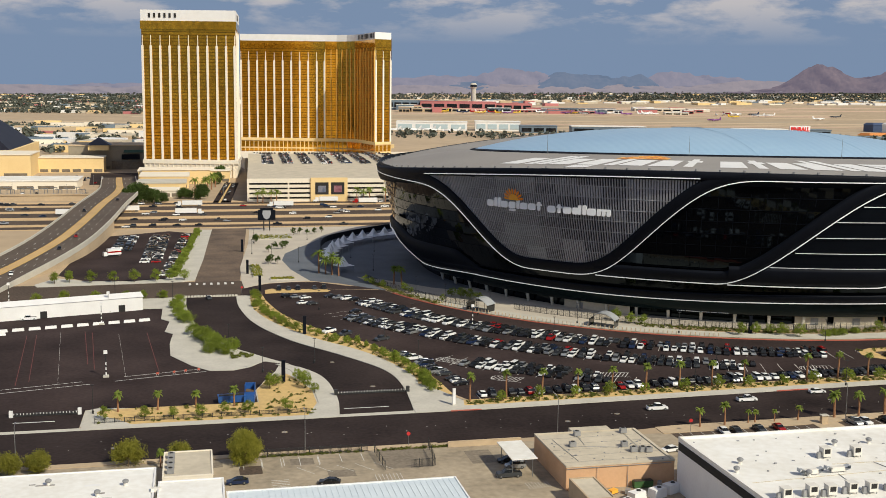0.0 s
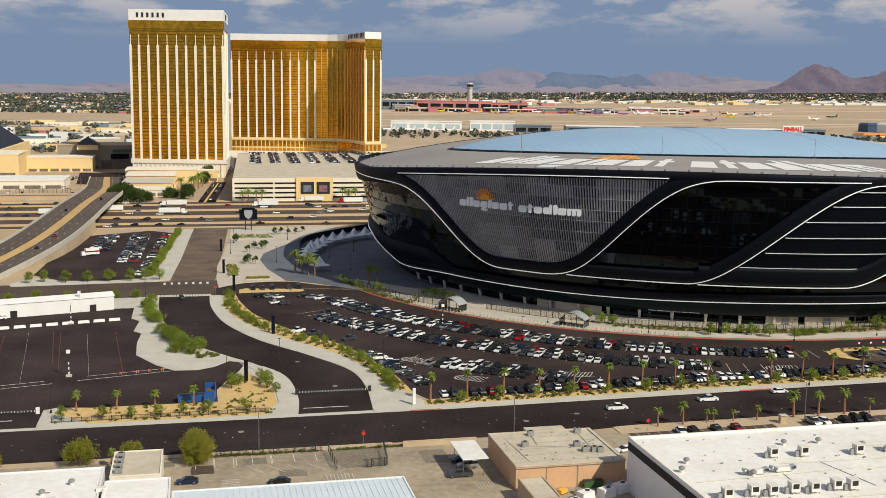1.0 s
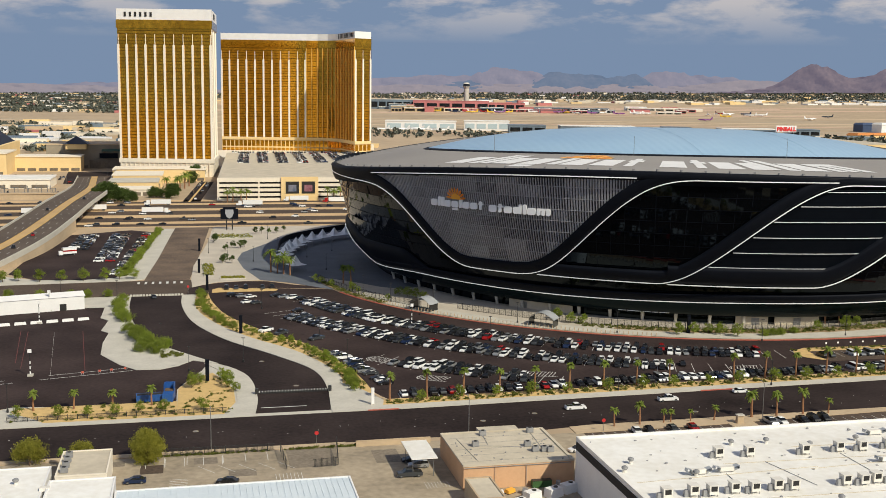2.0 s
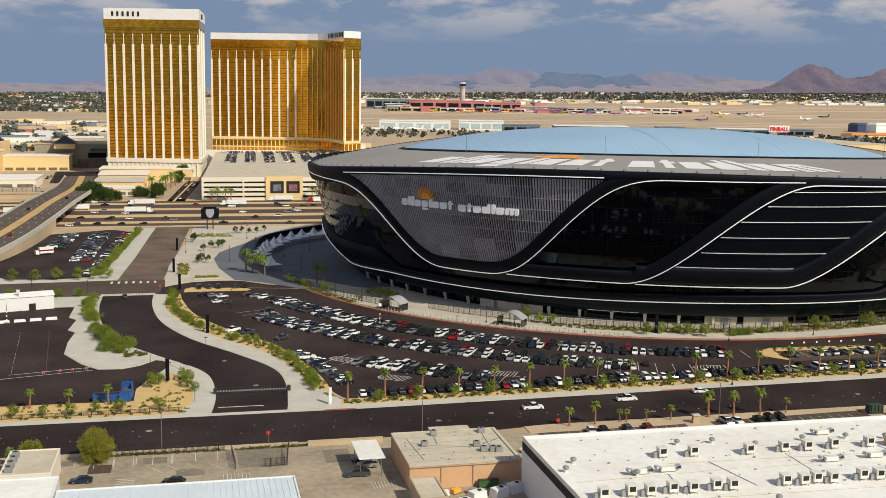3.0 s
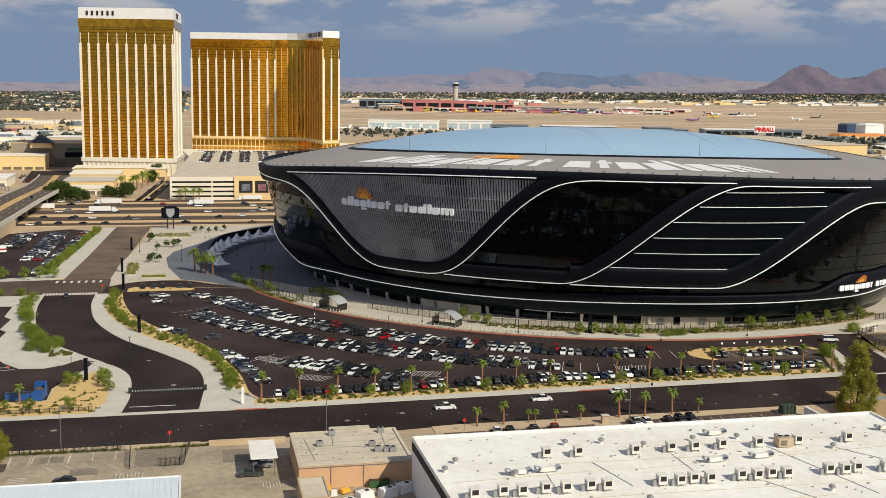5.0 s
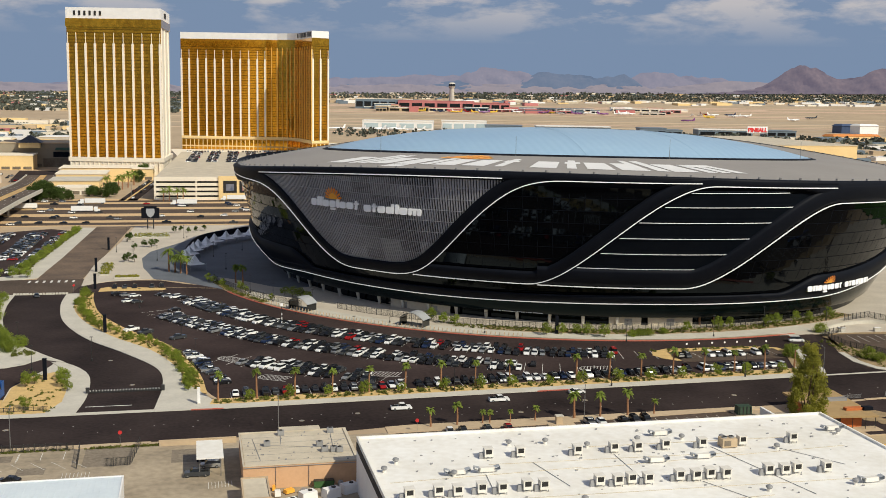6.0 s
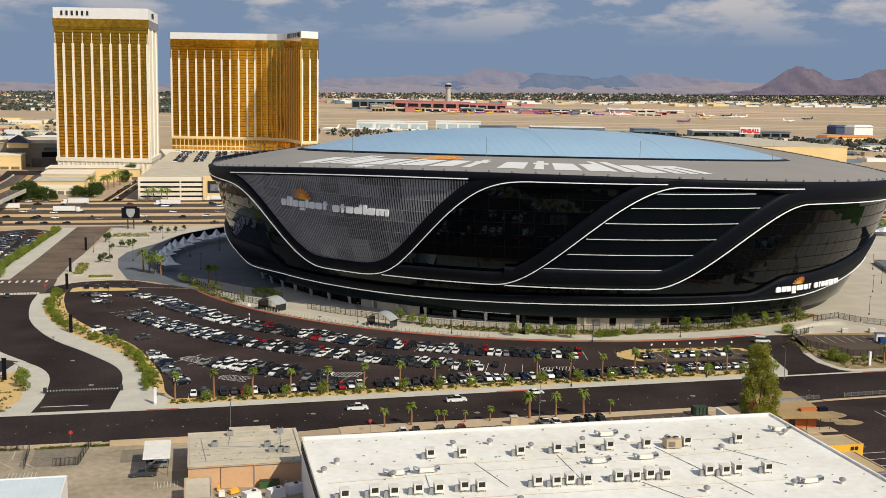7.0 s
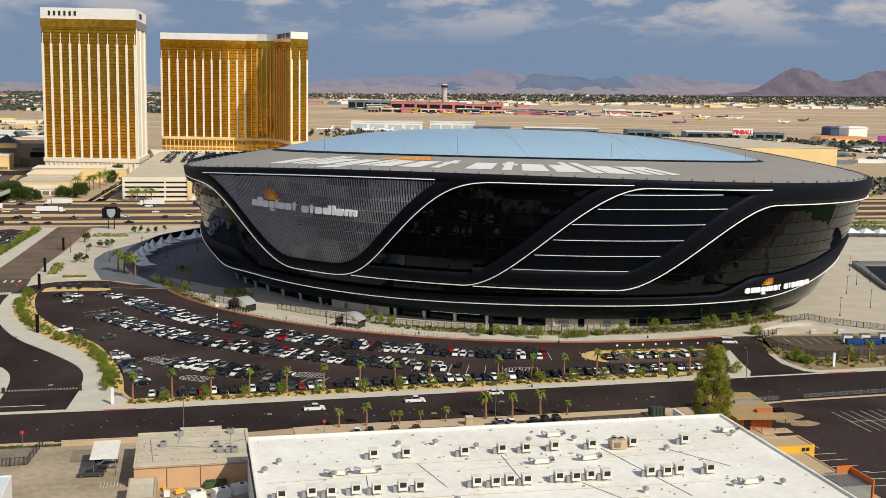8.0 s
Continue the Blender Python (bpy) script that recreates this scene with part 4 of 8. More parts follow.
for x0, y0, x1, y1, w in ((-23.8, 318.2, 1.8, 324.9, 0.3), (-21.8, 322.8, 0.4, 328.1, 0.3), (-58, 309, -30.5, 316, 0.3), (-55, 313.5, -33, 319, 0.3)):
    mb.face([(x0, y0, 0.06), (x1, y1, 0.06), (x1, y1 + w, 0.06), (x0, y0 + w, 0.06)])
for x0, y0, x1, y1 in ((-39.5, 318, -46.4, 386.7), (-21.2, 323, -26.9, 381.5)):
    mb.face([(x0, y0, 0.059), (x0 + 0.045, y0, 0.059), (x1 + 0.045, y1, 0.059), (x1, y1, 0.059)])
for k in range(12):
    mb.box(262 + 2.9 * k, 196, 0.05, 262.15 + 2.9 * k, 206, 0.062)
    mb.box(258 + 2.9 * k, 222, 0.05, 258.15 + 2.9 * k, 240, 0.062)
    mb.box(238, 150 + 4 * k, 0.05, 247, 150.15 + 4 * k, 0.062)
mb.box(262, 200.9, 0.05, 296, 201.1, 0.063)
for k in range(6):
    mb.box(222.5 + 2.9 * k, 212, 0.03, 222.63 + 2.9 * k, 221.5, 0.045)
    mb.box(232.5, 186 + 4.4 * k, 0.03, 239.5, 186.15 + 4.4 * k, 0.062)
mb.box(258, 230.9, 0.05, 292, 231.1, 0.063)
for k in range(9):
    mb.face([(293 + 3.6 * k, 327 - 0.2 * k, 0.07), (293.15 + 3.6 * k, 327 - 0.2 * k, 0.07), (291.65 + 3.6 * k, 317 - 0.2 * k, 0.07), (291.5 + 3.6 * k, 317 - 0.2 * k, 0.07)])
for x, y in ((8, 243), (13, 243), (18, 243), (26, 243), (31, 243), (36, 243)):
    mb.box(x, y - 5.5, 0.02, x + 0.13, y, 0.035, 0)
for k in range(8):
    mb.box(14.5, 221.3 + k, 0.02, 18.3, 221.42 + k, 0.035, 0)
    mb.box(37 + k * 0.8, 222, 0.02, 37.1 + k * 0.8, 228, 0.035, 0)
    mb.box(68 + k * 0.7, 213 + 0.1 * k, 0.02, 68.1 + k * 0.7, 217, 0.035, 0)
for k in range(14):
    mb.box(116 + 2.9 * k, 236.5, 0.02, 116.12 + 2.9 * k, 243.3, 0.052, 0)
    mb.box(163 + 2.9 * k, 237.5, 0.02, 163.12 + 2.9 * k, 244.6, 0.052, 0)
for k in range(5):
    mb.box(9 + 4.2 * k, 236.6, 0.02, 9.12 + 4.2 * k, 242.5, 0.036, 0, pose(0, 0, 0))
    mb.face([(24 + 4.4 * k, 231, 0.036), (24.13 + 4.4 * k, 231, 0.036), (20.6 + 4.4 * k, 236, 0.036), (20.47 + 4.4 * k, 236, 0.036)])
for k in range(11):
    mb.face([(222.4 + 3.0 * k, 304, 0.165), (222.53 + 3.0 * k, 304, 0.165), (222.53 + 3.0 * k, 311, 0.165), (222.4 + 3.0 * k, 311, 0.165)])
structure("road_marking_yard", mb, line_white, "white bay lines on the yards and car parks", "road marking")

mb = MB()
for k in range(70):
    mb.box(-38 + 4.4 * k + 1.7 * math.sin(9.1 * k), 259.4 + 3.2 * math.sin(k * 2.7), 0.03, -37.75 + 4.4 * k + 1.7 * math.sin(9.1 * k), 259.6 + 3.2 * math.sin(k * 2.7), 0.055)
tagged(part("road_stud", mb, line_white), "small pale studs set in the street", "road studs", "", "stuff")
mb = MB()
for a, b in ((64.4, 72.7), (160.5, 170.5), (280.5, 291.5)):
    strip(mb, *swung(a, b, 271.85, 272.35), -0.1, 0.21)
structure("trim_kerb_red_piece", mb, kerb_red, "short lengths of kerb painted red", "kerb")
mb = MB()
for k, (a, b, c, d) in enumerate(((19.5, 237.4, 24.8, 241.7), (8, 233, 13, 238.5), (27, 228, 33, 232.5), (-1, 239, 4.5, 242.5), (60, 231, 66, 240), (40.5, 231.2, 51, 244.3))):
    mb.box(a, b, -0.1, c, d, 0.026 + 0.0006 * k, k == 1)
mb.prism([(114, 226), (206, 226), (206, 247.2), (198, 246.95), (180, 245.95), (162, 244.95), (150, 243.95), (114, 243.55)], -0.1, 0.04, 1)
structure("yard_patch", mb, [yard_grey, asphalt_worn], "patched pieces of paving in the yards", "paving")

# ---- vehicles ----
PAINTS = {
    "white": material("white car paint", (0.80, 0.80, 0.79), (0.76, 0.76, 0.75), 0.5, 3.0, 0.25),
    "black": material("black car paint", (0.012, 0.012, 0.014), (0.016, 0.016, 0.018), 0.5, 3.0, 0.18),
    "grey": material("dark grey car paint", (0.07, 0.075, 0.08), (0.06, 0.065, 0.07), 0.5, 3.0, 0.22, metal=0.3),
    "silver": material("silver car paint", (0.40, 0.41, 0.42), (0.36, 0.37, 0.38), 0.5, 3.0, 0.25, metal=0.5),
    "red": material("red car paint", (0.33, 0.012, 0.012), (0.28, 0.010, 0.010), 0.5, 3.0, 0.2),
    "blue": material("dark blue car paint", (0.014, 0.027, 0.075), (0.012, 0.023, 0.06), 0.5, 3.0, 0.2),
}
car_glass = material("car glass", (0.010, 0.012, 0.014), (0.014, 0.016, 0.018), 0.5, 2.0, 0.06)
tyre = material("tyre rubber", (0.014, 0.014, 0.014), (0.02, 0.02, 0.02), 3.0, 9.0, 0.8)

wheel = MB()
wheel.cyl((0, -0.12, 0), (0, 0.12, 0), 0.34, 0.34, 12, 0)
wheel.cyl((0, -0.13, 0), (0, 0.13, 0), 0.21, 0.21, 8, 1)
WHEEL = wheel.mesh("wheel", [tyre, steel])

SHAPES = {
    # length, width, height, hood z, belt z, cabin start and end from the nose, roof start and end
    "sedan": (4.75, 1.82, 1.45, 0.86, 0.96, 1.15, 4.35, 2.05, 3.55),
    "suv": (4.70, 1.90, 1.72, 1.02, 1.10, 1.10, 4.62, 1.75, 4.30),
    "pickup": (5.70, 1.98, 1.85, 1.10, 1.18, 1.45, 3.70, 2.05, 3.45),
    "van": (5.30, 1.98, 2.05, 1.05, 1.15, 0.85, 5.24, 1.60, 5.15),
}


def car_template(kind, paint):
    L, W, H, hood, belt, c0, c1, r0, r1 = SHAPES[kind]
    root = thing(kind, "%s %s parked on asphalt" % ("dark grey" if paint == "grey" else paint, {"suv": "sport utility car", "sedan": "sedan car", "pickup": "pickup truck", "van": "van"}[kind]), "car", "parked cars")
    b, h = MB(), W / 2
    prof = [(0.0, 0.42, 0.86), (0.05, 0.66, 0.90), (0.25, hood - 0.10, 0.93), (c0, hood, 0.95), (c0 + 0.2, belt, 0.95), (c1 - 0.1, belt, 0.95)]
    prof += [(L - 0.12, belt - (0.04 if kind != "sedan" else 0.02), 0.93), (L, belt - 0.28, 0.90), (L - 0.03, 0.42, 0.86)]
    left = [(x - L / 2, -h * w, z) for x, z, w in prof]
    right = [(x - L / 2, h * w, z) for x, z, w in prof]
    b.grid([left, right])
    for s in (-1, 1):
        side = [(x - L / 2, s * h * w, z) for x, z, w in prof]
        sill = [(L - 0.05 - L / 2, s * h * 0.93, 0.26), (0.05 - L / 2, s * h * 0.93, 0.26)]
        b.face(side + sill if s > 0 else list(reversed(side + sill)))
        b.box(0.3 - L / 2, s * h - 0.06 * (s > 0) - 0.0, 0.30, L - 0.3 - L / 2, s * h + 0.06 * (s < 0), 0.66)
    b.face([(left[0][0], left[0][1], 0.26), (right[0][0], right[0][1], 0.26), right[0], left[0]])
    b.face([left[-1], right[-1], (right[-1][0], right[-1][1], 0.26), (left[-1][0], left[-1][1], 0.26)])
    rw = h * 0.74
    b.box(r0 - L / 2, -rw, H - 0.06, r1 - L / 2, rw, H, 0, None, 0.03)
    if kind == "pickup":
        b.box(c1 + 0.1 - L / 2, -h * 0.80, belt - 0.02, L - 0.2 - L / 2, h * 0.80, belt + 0.006, 1)
    part("body", b, [PAINTS[paint], car_glass, tyre], root)
    g = MB()
    base = [(c0 - L / 2, -h * 0.88, belt - 0.03), (c1 - L / 2, -h * 0.88, belt - 0.03), (c1 - L / 2, h * 0.88, belt - 0.03), (c0 - L / 2, h * 0.88, belt - 0.03)]
    top = [(r0 - 0.02 - L / 2, -rw, H - 0.05), (r1 + 0.02 - L / 2, -rw, H - 0.05), (r1 + 0.02 - L / 2, rw, H - 0.05), (r0 - 0.02 - L / 2, rw, H - 0.05)]
    for i in range(4):
        j = (i + 1) % 4
        g.face([base[i], base[j], top[j], top[i]])
    part("window", g, car_glass, root)
    for x in (0.9, L - 0.95):
        for s in (-1, 1):
            part("wheel", WHEEL, None, root).location = (x - L / 2, s * (h - 0.10), 0.34)
    return root


FAR, FAR_PAINTS = {}, ("white", "black", "grey", "silver", "red", "blue")


def far_car(where, m, kind, paint):
    """Adds a small, plainer car to the cars of a far lot."""
    L, W, H, hood, belt, c0, c1, r0, r1 = SHAPES[kind]
    mb = FAR.setdefault(where, MB())
    p, h, rw = FAR_PAINTS.index(paint), W / 2, W * 0.37
    mb.box(-L / 2, -h, 0.28, L / 2, h, belt - 0.2, p, m, 0.06)
    mb.box(-L / 2 + 0.1, -h + 0.06, belt - 0.2, L / 2 - 0.1, h - 0.06, belt, p, m, 0.12)
    lo = [(c0, -h * 0.86), (c1, -h * 0.86), (c1, h * 0.86), (c0, h * 0.86)]
    hi = [(r0, -rw), (r1, -rw), (r1, rw), (r0, rw)]
    a = [m @ Vector((x - L / 2, y, belt - 0.01)) for x, y in lo]
    b = [m @ Vector((x - L / 2, y, H)) for x, y in hi]
    for i in range(4):
        mb.face([a[i], a[(i + 1) % 4], b[(i + 1) % 4], b[i]], 6)
    mb.face(b, p)
    for x in (0.9, L - 0.95):
        mb.box(x - 0.34 - L / 2, -h - 0.01, 0.0, x + 0.34 - L / 2, h + 0.01, 0.62, 7, m)


BANK = {}
CAR_RNG = random.Random(11)


def park(x, y, turn, z=0.05, kind=None, paint=None, far=""):
    """Stands a car at a place, nose to the given turn."""
    kind = kind or CAR_RNG.choices(("sedan", "suv", "pickup", "van"), (0.5, 0.34, 0.13, 0.03))[0]
    paint = paint or CAR_RNG.choices(("white", "black", "grey", "silver", "red", "blue"), (0.29, 0.30, 0.19, 0.12, 0.04, 0.06))[0]
    m = pose(x, y, z, 0, 0, turn)
    if far:
        return far_car(far, m, kind, paint)
    key = (kind, paint)
    if key not in BANK:
        BANK[key] = car_template(kind, paint)
        BANK[key].matrix_basis = m
        return BANK[key]
    return copy_thing(BANK[key], m)


def arc_row(r, a0, a1, out, fill, step=2.75):
    n = int(radians(a1 - a0) * r / step)
    for k in range(n):
        if CAR_RNG.random() > fill:
            continue
        a = a0 + (a1 - a0) * (k + 0.5) / n
        x, y = KC.x + r * math.cos(radians(a)), KC.y + r * math.sin(radians(a))
        park(x + CAR_RNG.uniform(-.4, .4), y + CAR_RNG.uniform(-.4, .4), a + (0 if out else 180) * 1 + (180 if CAR_RNG.random() < 0.15 else 0) + CAR_RNG.uniform(-4, 4))


arc_row(185.3, 203, 258.5, True, 0.93)
arc_row(190.8, 203, 258.0, False, 0.95)
arc_row(205.5, 209, 250.5, True, 0.95)
arc_row(211.0, 209, 249.5, False, 0.95)
arc_row(232.2, 228.5, 238.5, True, 0.9)
arc_row(237.7, 228.0, 239.5, False, 0.92)
for k in range(60):
    if CAR_RNG.random() < 0.88:
        park(76.4 + 2.75 * k + CAR_RNG.uniform(-.15, .15), 285.0 + 1.2 * swing(76.4 + 2.75 * k) + CAR_RNG.uniform(-.3, .3), CAR_RNG.choice((90, 90, -90)))
for k in range(14):
    if CAR_RNG.random() < 0.95:
        y = 297 + 2.9 * k
        park(73.5 - 0.26 * (y - 297) + CAR_RNG.uniform(-.3, .3), y, CAR_RNG.choice((10, 190)))
for k in range(12):
    if k not in (2, 3, 9):
        park(218.4 + 2.75 * k, 306.2 + 0.03 * k, 90 if k % 3 else -90, 0.17)
for k in range(9):
    if k not in (1, 4):
        park(221 + 3.1 * k, 291.0, -90)
for x, y, t, kd, pt in ((35, 440, 205, "suv", "black"), (38.5, 438, 205, "sedan", "silver"), (42, 436, 205, "sedan", "white"), (40, 425, 205, "sedan", "white"), (43.5, 423, 205, "sedan", "grey"),
                        (52, 437, 20, "sedan", "black"), (55, 434, 20, "sedan", "silver"), (58, 431, 20, "suv", "white"), (61, 429, 20, "sedan", "black"),
                        (33, 457, 90, "suv", "black"), (37, 457, 90, "sedan", "grey"), (41, 457, 90, "suv", "black"), (48, 457, 90, "sedan", "grey"), (52, 457, 90, "suv", "black"),
                        (44, 372, 40, "pickup", "white"), (49, 367, 40, "pickup", "grey"), (60, 357, 30, "pickup", "grey"), (55, 395, 20, "sedan", "grey"), (58, 405, 20, "sedan", "black"),
                        (7.3, 227.8, 0, "sedan", "blue"), (26.6, 224.0, -15, "sedan", "black"), (65.6, 221.3, 0, "pickup", "grey"), (68.6, 226.5, 0, "suv", "silver"), (68.0, 230.5, 0, "sedan", "black"), (107.8, 230.6, 10, "sedan", "white"),
                        (127.2, 241.4, 85, "sedan", "white"), (130.6, 241.4, 88, "sedan", "black"), (137.0, 241.6, 90, "sedan", "grey"), (142.4, 241.6, 88, "sedan", "red"),
                        (164.4, 242.6, 90, "pickup", "silver"), (167.6, 242.7, 90, "sedan", "white"), (173.8, 242.8, 90, "sedan", "black"), (176.9, 242.9, 90, "suv", "black"), (180.0, 243.0, 90, "suv", "black"),
                        (269.5, 321.5, 168, "van", "white"), (4, 441, 100, "sedan", "grey"), (-60, 410, 10, "pickup", "white")):
    park(x, y, t, 0.06, kd, pt)
# cars on the street, as they stand at most times
park(119, 263.6, 180, 0.04, "pickup", "white")
park(147, 267.0, 180, 0.04, "pickup", "white")
park(171, 271.0, 180, 0.04, "sedan", "white")
# cars on the north car park
for row, x0, x1 in ((0, -14.8, None), (1, -20.5, None), (2, -26.0, None), (3, -37.5, None), (4, -43.0, None)):
    for k in range(46):
        y = 500 + 3.0 * k
        if y > 640 or (row > 2 and y < 576) or (row in (1, 2) and y < 538):
            continue
        if CAR_RNG.random() < (0.85, 0.9, 0.85, 0.75, 0.6)[row]:
            park(x0 + (0.062 if row == 0 else 0.024) * (y - 500), y, CAR_RNG.choice((0, 180)), far="north car park")

# red road barricades on the empty car park
for k, (x, y) in enumerate(((-12.2, 323), (-7.5, 324.2), (-4.2, 325), (-0.4, 326))):
    root = thing("barricade", "small red plastic road barricade on asphalt", "barricade", "red barricades")
    mb = MB()
    mb.box(-0.5, -0.08, 0.35, 0.5, 0.08, 1.05)
    part("board", mb, kerb_red, root)
    for q in (-0.4, 0.4):
        mb = MB()
        mb.box(q - 0.06, -0.3, 0, q + 0.06, 0.3, 0.36, 0, None, 0.03)
        part("foot", mb, line_white, root)
    root.matrix_basis = pose(x, y, 0.06, 0, 0, 15) @ Matrix.Diagonal((0.7, 0.7, 0.8, 1))

# manhole covers
for x, y in ((92, 258), (107, 262), (150, 256), (171, 264), (20, 262), (-20, 257), (215, 262), (48, 300), (40, 330)):
    root = thing("manhole_cover", "round grey manhole cover set in asphalt", "manhole cover", "manhole covers")
    mb = MB()
    mb.cyl((0, 0, 0), (0, 0, 0.02), 0.75, 0.75, 16)
    part("ring", mb, yard, root)
    mb = MB()
    mb.cyl((0, 0, 0.02), (0, 0, 0.03), 0.5, 0.5, 16)
    part("lid", mb, steel, root)
    root.matrix_basis = pose(x, y, 0.032)


# ---- vegetation ----
leaf_a = material("olive leaves", (0.25, 0.27, 0.06), (0.13, 0.15, 0.035), 0.8, 5.0, 0.7, vary=0.2)
leaf_b = material("bright green leaves", (0.34, 0.40, 0.06), (0.17, 0.23, 0.035), 0.8, 5.0, 0.7, vary=0.2)
leaf_c = material("dark green leaves", (0.13, 0.19, 0.045), (0.06, 0.095, 0.025), 0.8, 5.0, 0.7, vary=0.2)
leaf_y = material("yellow green leaves", (0.40, 0.38, 0.06), (0.20, 0.20, 0.035), 0.8, 5.0, 0.7, vary=0.2)
palm_leaf = material("palm fronds", (0.30, 0.38, 0.07), (0.15, 0.20, 0.04), 0.8, 5.0, 0.6, vary=0.15)
bark = material("bark", (0.17, 0.11, 0.065), (0.10, 0.065, 0.04), 1.5, 8.0, 0.95, bump=0.6)
palm_bark = material("palm bark", (0.34, 0.17, 0.08), (0.22, 0.11, 0.06), 1.5, 6.0, 0.95, bump=0.6)
for m in (leaf_a, leaf_b, leaf_c, leaf_y, palm_leaf):
    n, l = m.node_tree.nodes, m.node_tree.links
    p = n["Principled BSDF"]
    tr_ = n.new("ShaderNodeBsdfTranslucent")
    mx_ = n.new("ShaderNodeMixShader")
    mx_.inputs[0].default_value = 0.5
    p.inputs["Specular IOR Level"].default_value = 0.2
    l.new(p.inputs["Base Color"].links[0].from_socket, tr_.inputs[0])
    l.new(p.outputs[0], mx_.inputs[1])
    l.new(tr_.outputs[0], mx_.inputs[2])
    l.new(mx_.outputs[0], n["Material Output"].inputs[0])
TREE_RNG = random.Random(5)


def leaf_quad(mb, p, s, rng):
    a = Vector((rng.gauss(0, 1), rng.gauss(0, 1), 0.9 + rng.gauss(0, 0.6))).normalized()
    b = a.orthogonal().normalized()
    b.rotate(Matrix.Rotation(rng.uniform(0, 6.28), 3, a))
    c = a.cross(b)
    mb.face([p - b * s - c * s * 0.6, p + b * s * 0.2 - c * s, p + b * s + c * s * 0.3, p - b * s * 0.3 + c * s])


def crown_mesh(name, radius, height, base, clumps, leaves, size, mat, rng, flat=1.0):
    """Leaves gathered in clumps round an uneven crown."""
    mb = MB()
    for k in range(clumps):
        t = rng.uniform(0, 6.28)
        v = rng.uniform(0.05, 1.0)
        r = radius * math.sin(math.pi * min(0.97, 0.15 + 0.8 * v)) ** 0.7 * rng.uniform(0.35, 0.95)
        c = Vector((r * math.cos(t), r * math.sin(t), base + height * v))
        cr = radius * rng.uniform(0.25, 0.5)
        for j in range(leaves):
            d = Vector((rng.gauss(0, 1), rng.gauss(0, 1), rng.gauss(0, 0.8))).normalized() * cr * rng.uniform(0.25, 1.1)
            leaf_quad(mb, c + d, size * rng.uniform(0.6, 1.3), rng)
    return mb.mesh(name, mat)


def trunk_mesh(name, height, r, limbs, rng, mat, spread):
    mb = MB()
    p, q = Vector((0, 0, -0.1)), Vector((rng.uniform(-.1, .1), rng.uniform(-.1, .1), height * 0.5))
    mb.cyl(p, q, r, r * 0.75, 7)
    for k in range(limbs):
        t = 6.28 * k / limbs + rng.uniform(-.4, .4)
        mb.cyl(q - Vector((0, 0, 0.1 * height * (k % 3))), q + Vector((spread * math.cos(t), spread * math.sin(t), height * rng.uniform(0.35, 0.65))), r * 0.5, r * 0.15, 5)
    return mb.mesh(name, mat)


def tree_kind(name, label, n, radius, height, base, clumps, leaves, size, mat, r, group):
    out = []
    for k in range(n):
        root = thing(name, label, "tree", group)
        part("trunk", trunk_mesh("trunk", base + height * 0.6, r, 5, TREE_RNG, bark, radius * 0.55), None, root)
        part("crown", crown_mesh("crown", radius, height, base, clumps, leaves, size, mat, TREE_RNG), None, root)
        out.append([root, False])
    return out


def plant(bank, x, y, s=1.0, z=0.1):
    slot = next((q for q in bank if not q[1]), None) or TREE_RNG.choice(bank)
    m = pose(x, y, z, 0, 0, TREE_RNG.uniform(0, 360)) @ Matrix.Diagonal((s, s, s * TREE_RNG.uniform(0.9, 1.12), 1))
    if not slot[1]:
        slot[1] = True
        slot[0].matrix_basis = m
        return slot[0]
    ob = copy_thing(slot[0], m)
    ob.matrix_basis = m
    return ob


small = tree_kind("desert_tree", "small green desert tree with feathery leaves in gravel", 4, 1.8, 2.7, 0.9, 22, 60, 0.105, leaf_b, 0.09, "young trees")
shrub = tree_kind("shrub", "rounded olive green shrub in a gravel bed", 3, 1.3, 1.2, 0.15, 14, 32, 0.13, leaf_a, 0.05, "shrubs")
bush = tree_kind("willow_tree", "spreading bright green tree beside the drive", 4, 2.8, 3.0, 0.4, 38, 90, 0.11, leaf_b, 0.12, "drive trees")
round_tree = tree_kind("plaza_tree", "small round dark green tree set in paving", 3, 1.5, 2.4, 1.2, 20, 60, 0.12, leaf_c, 0.09, "forecourt trees")
dark = tree_kind("shade_tree", "dense dark green shade tree by the freeway", 3, 5.5, 8.0, 1.6, 44, 70, 0.36, leaf_c, 0.3, "shade trees")


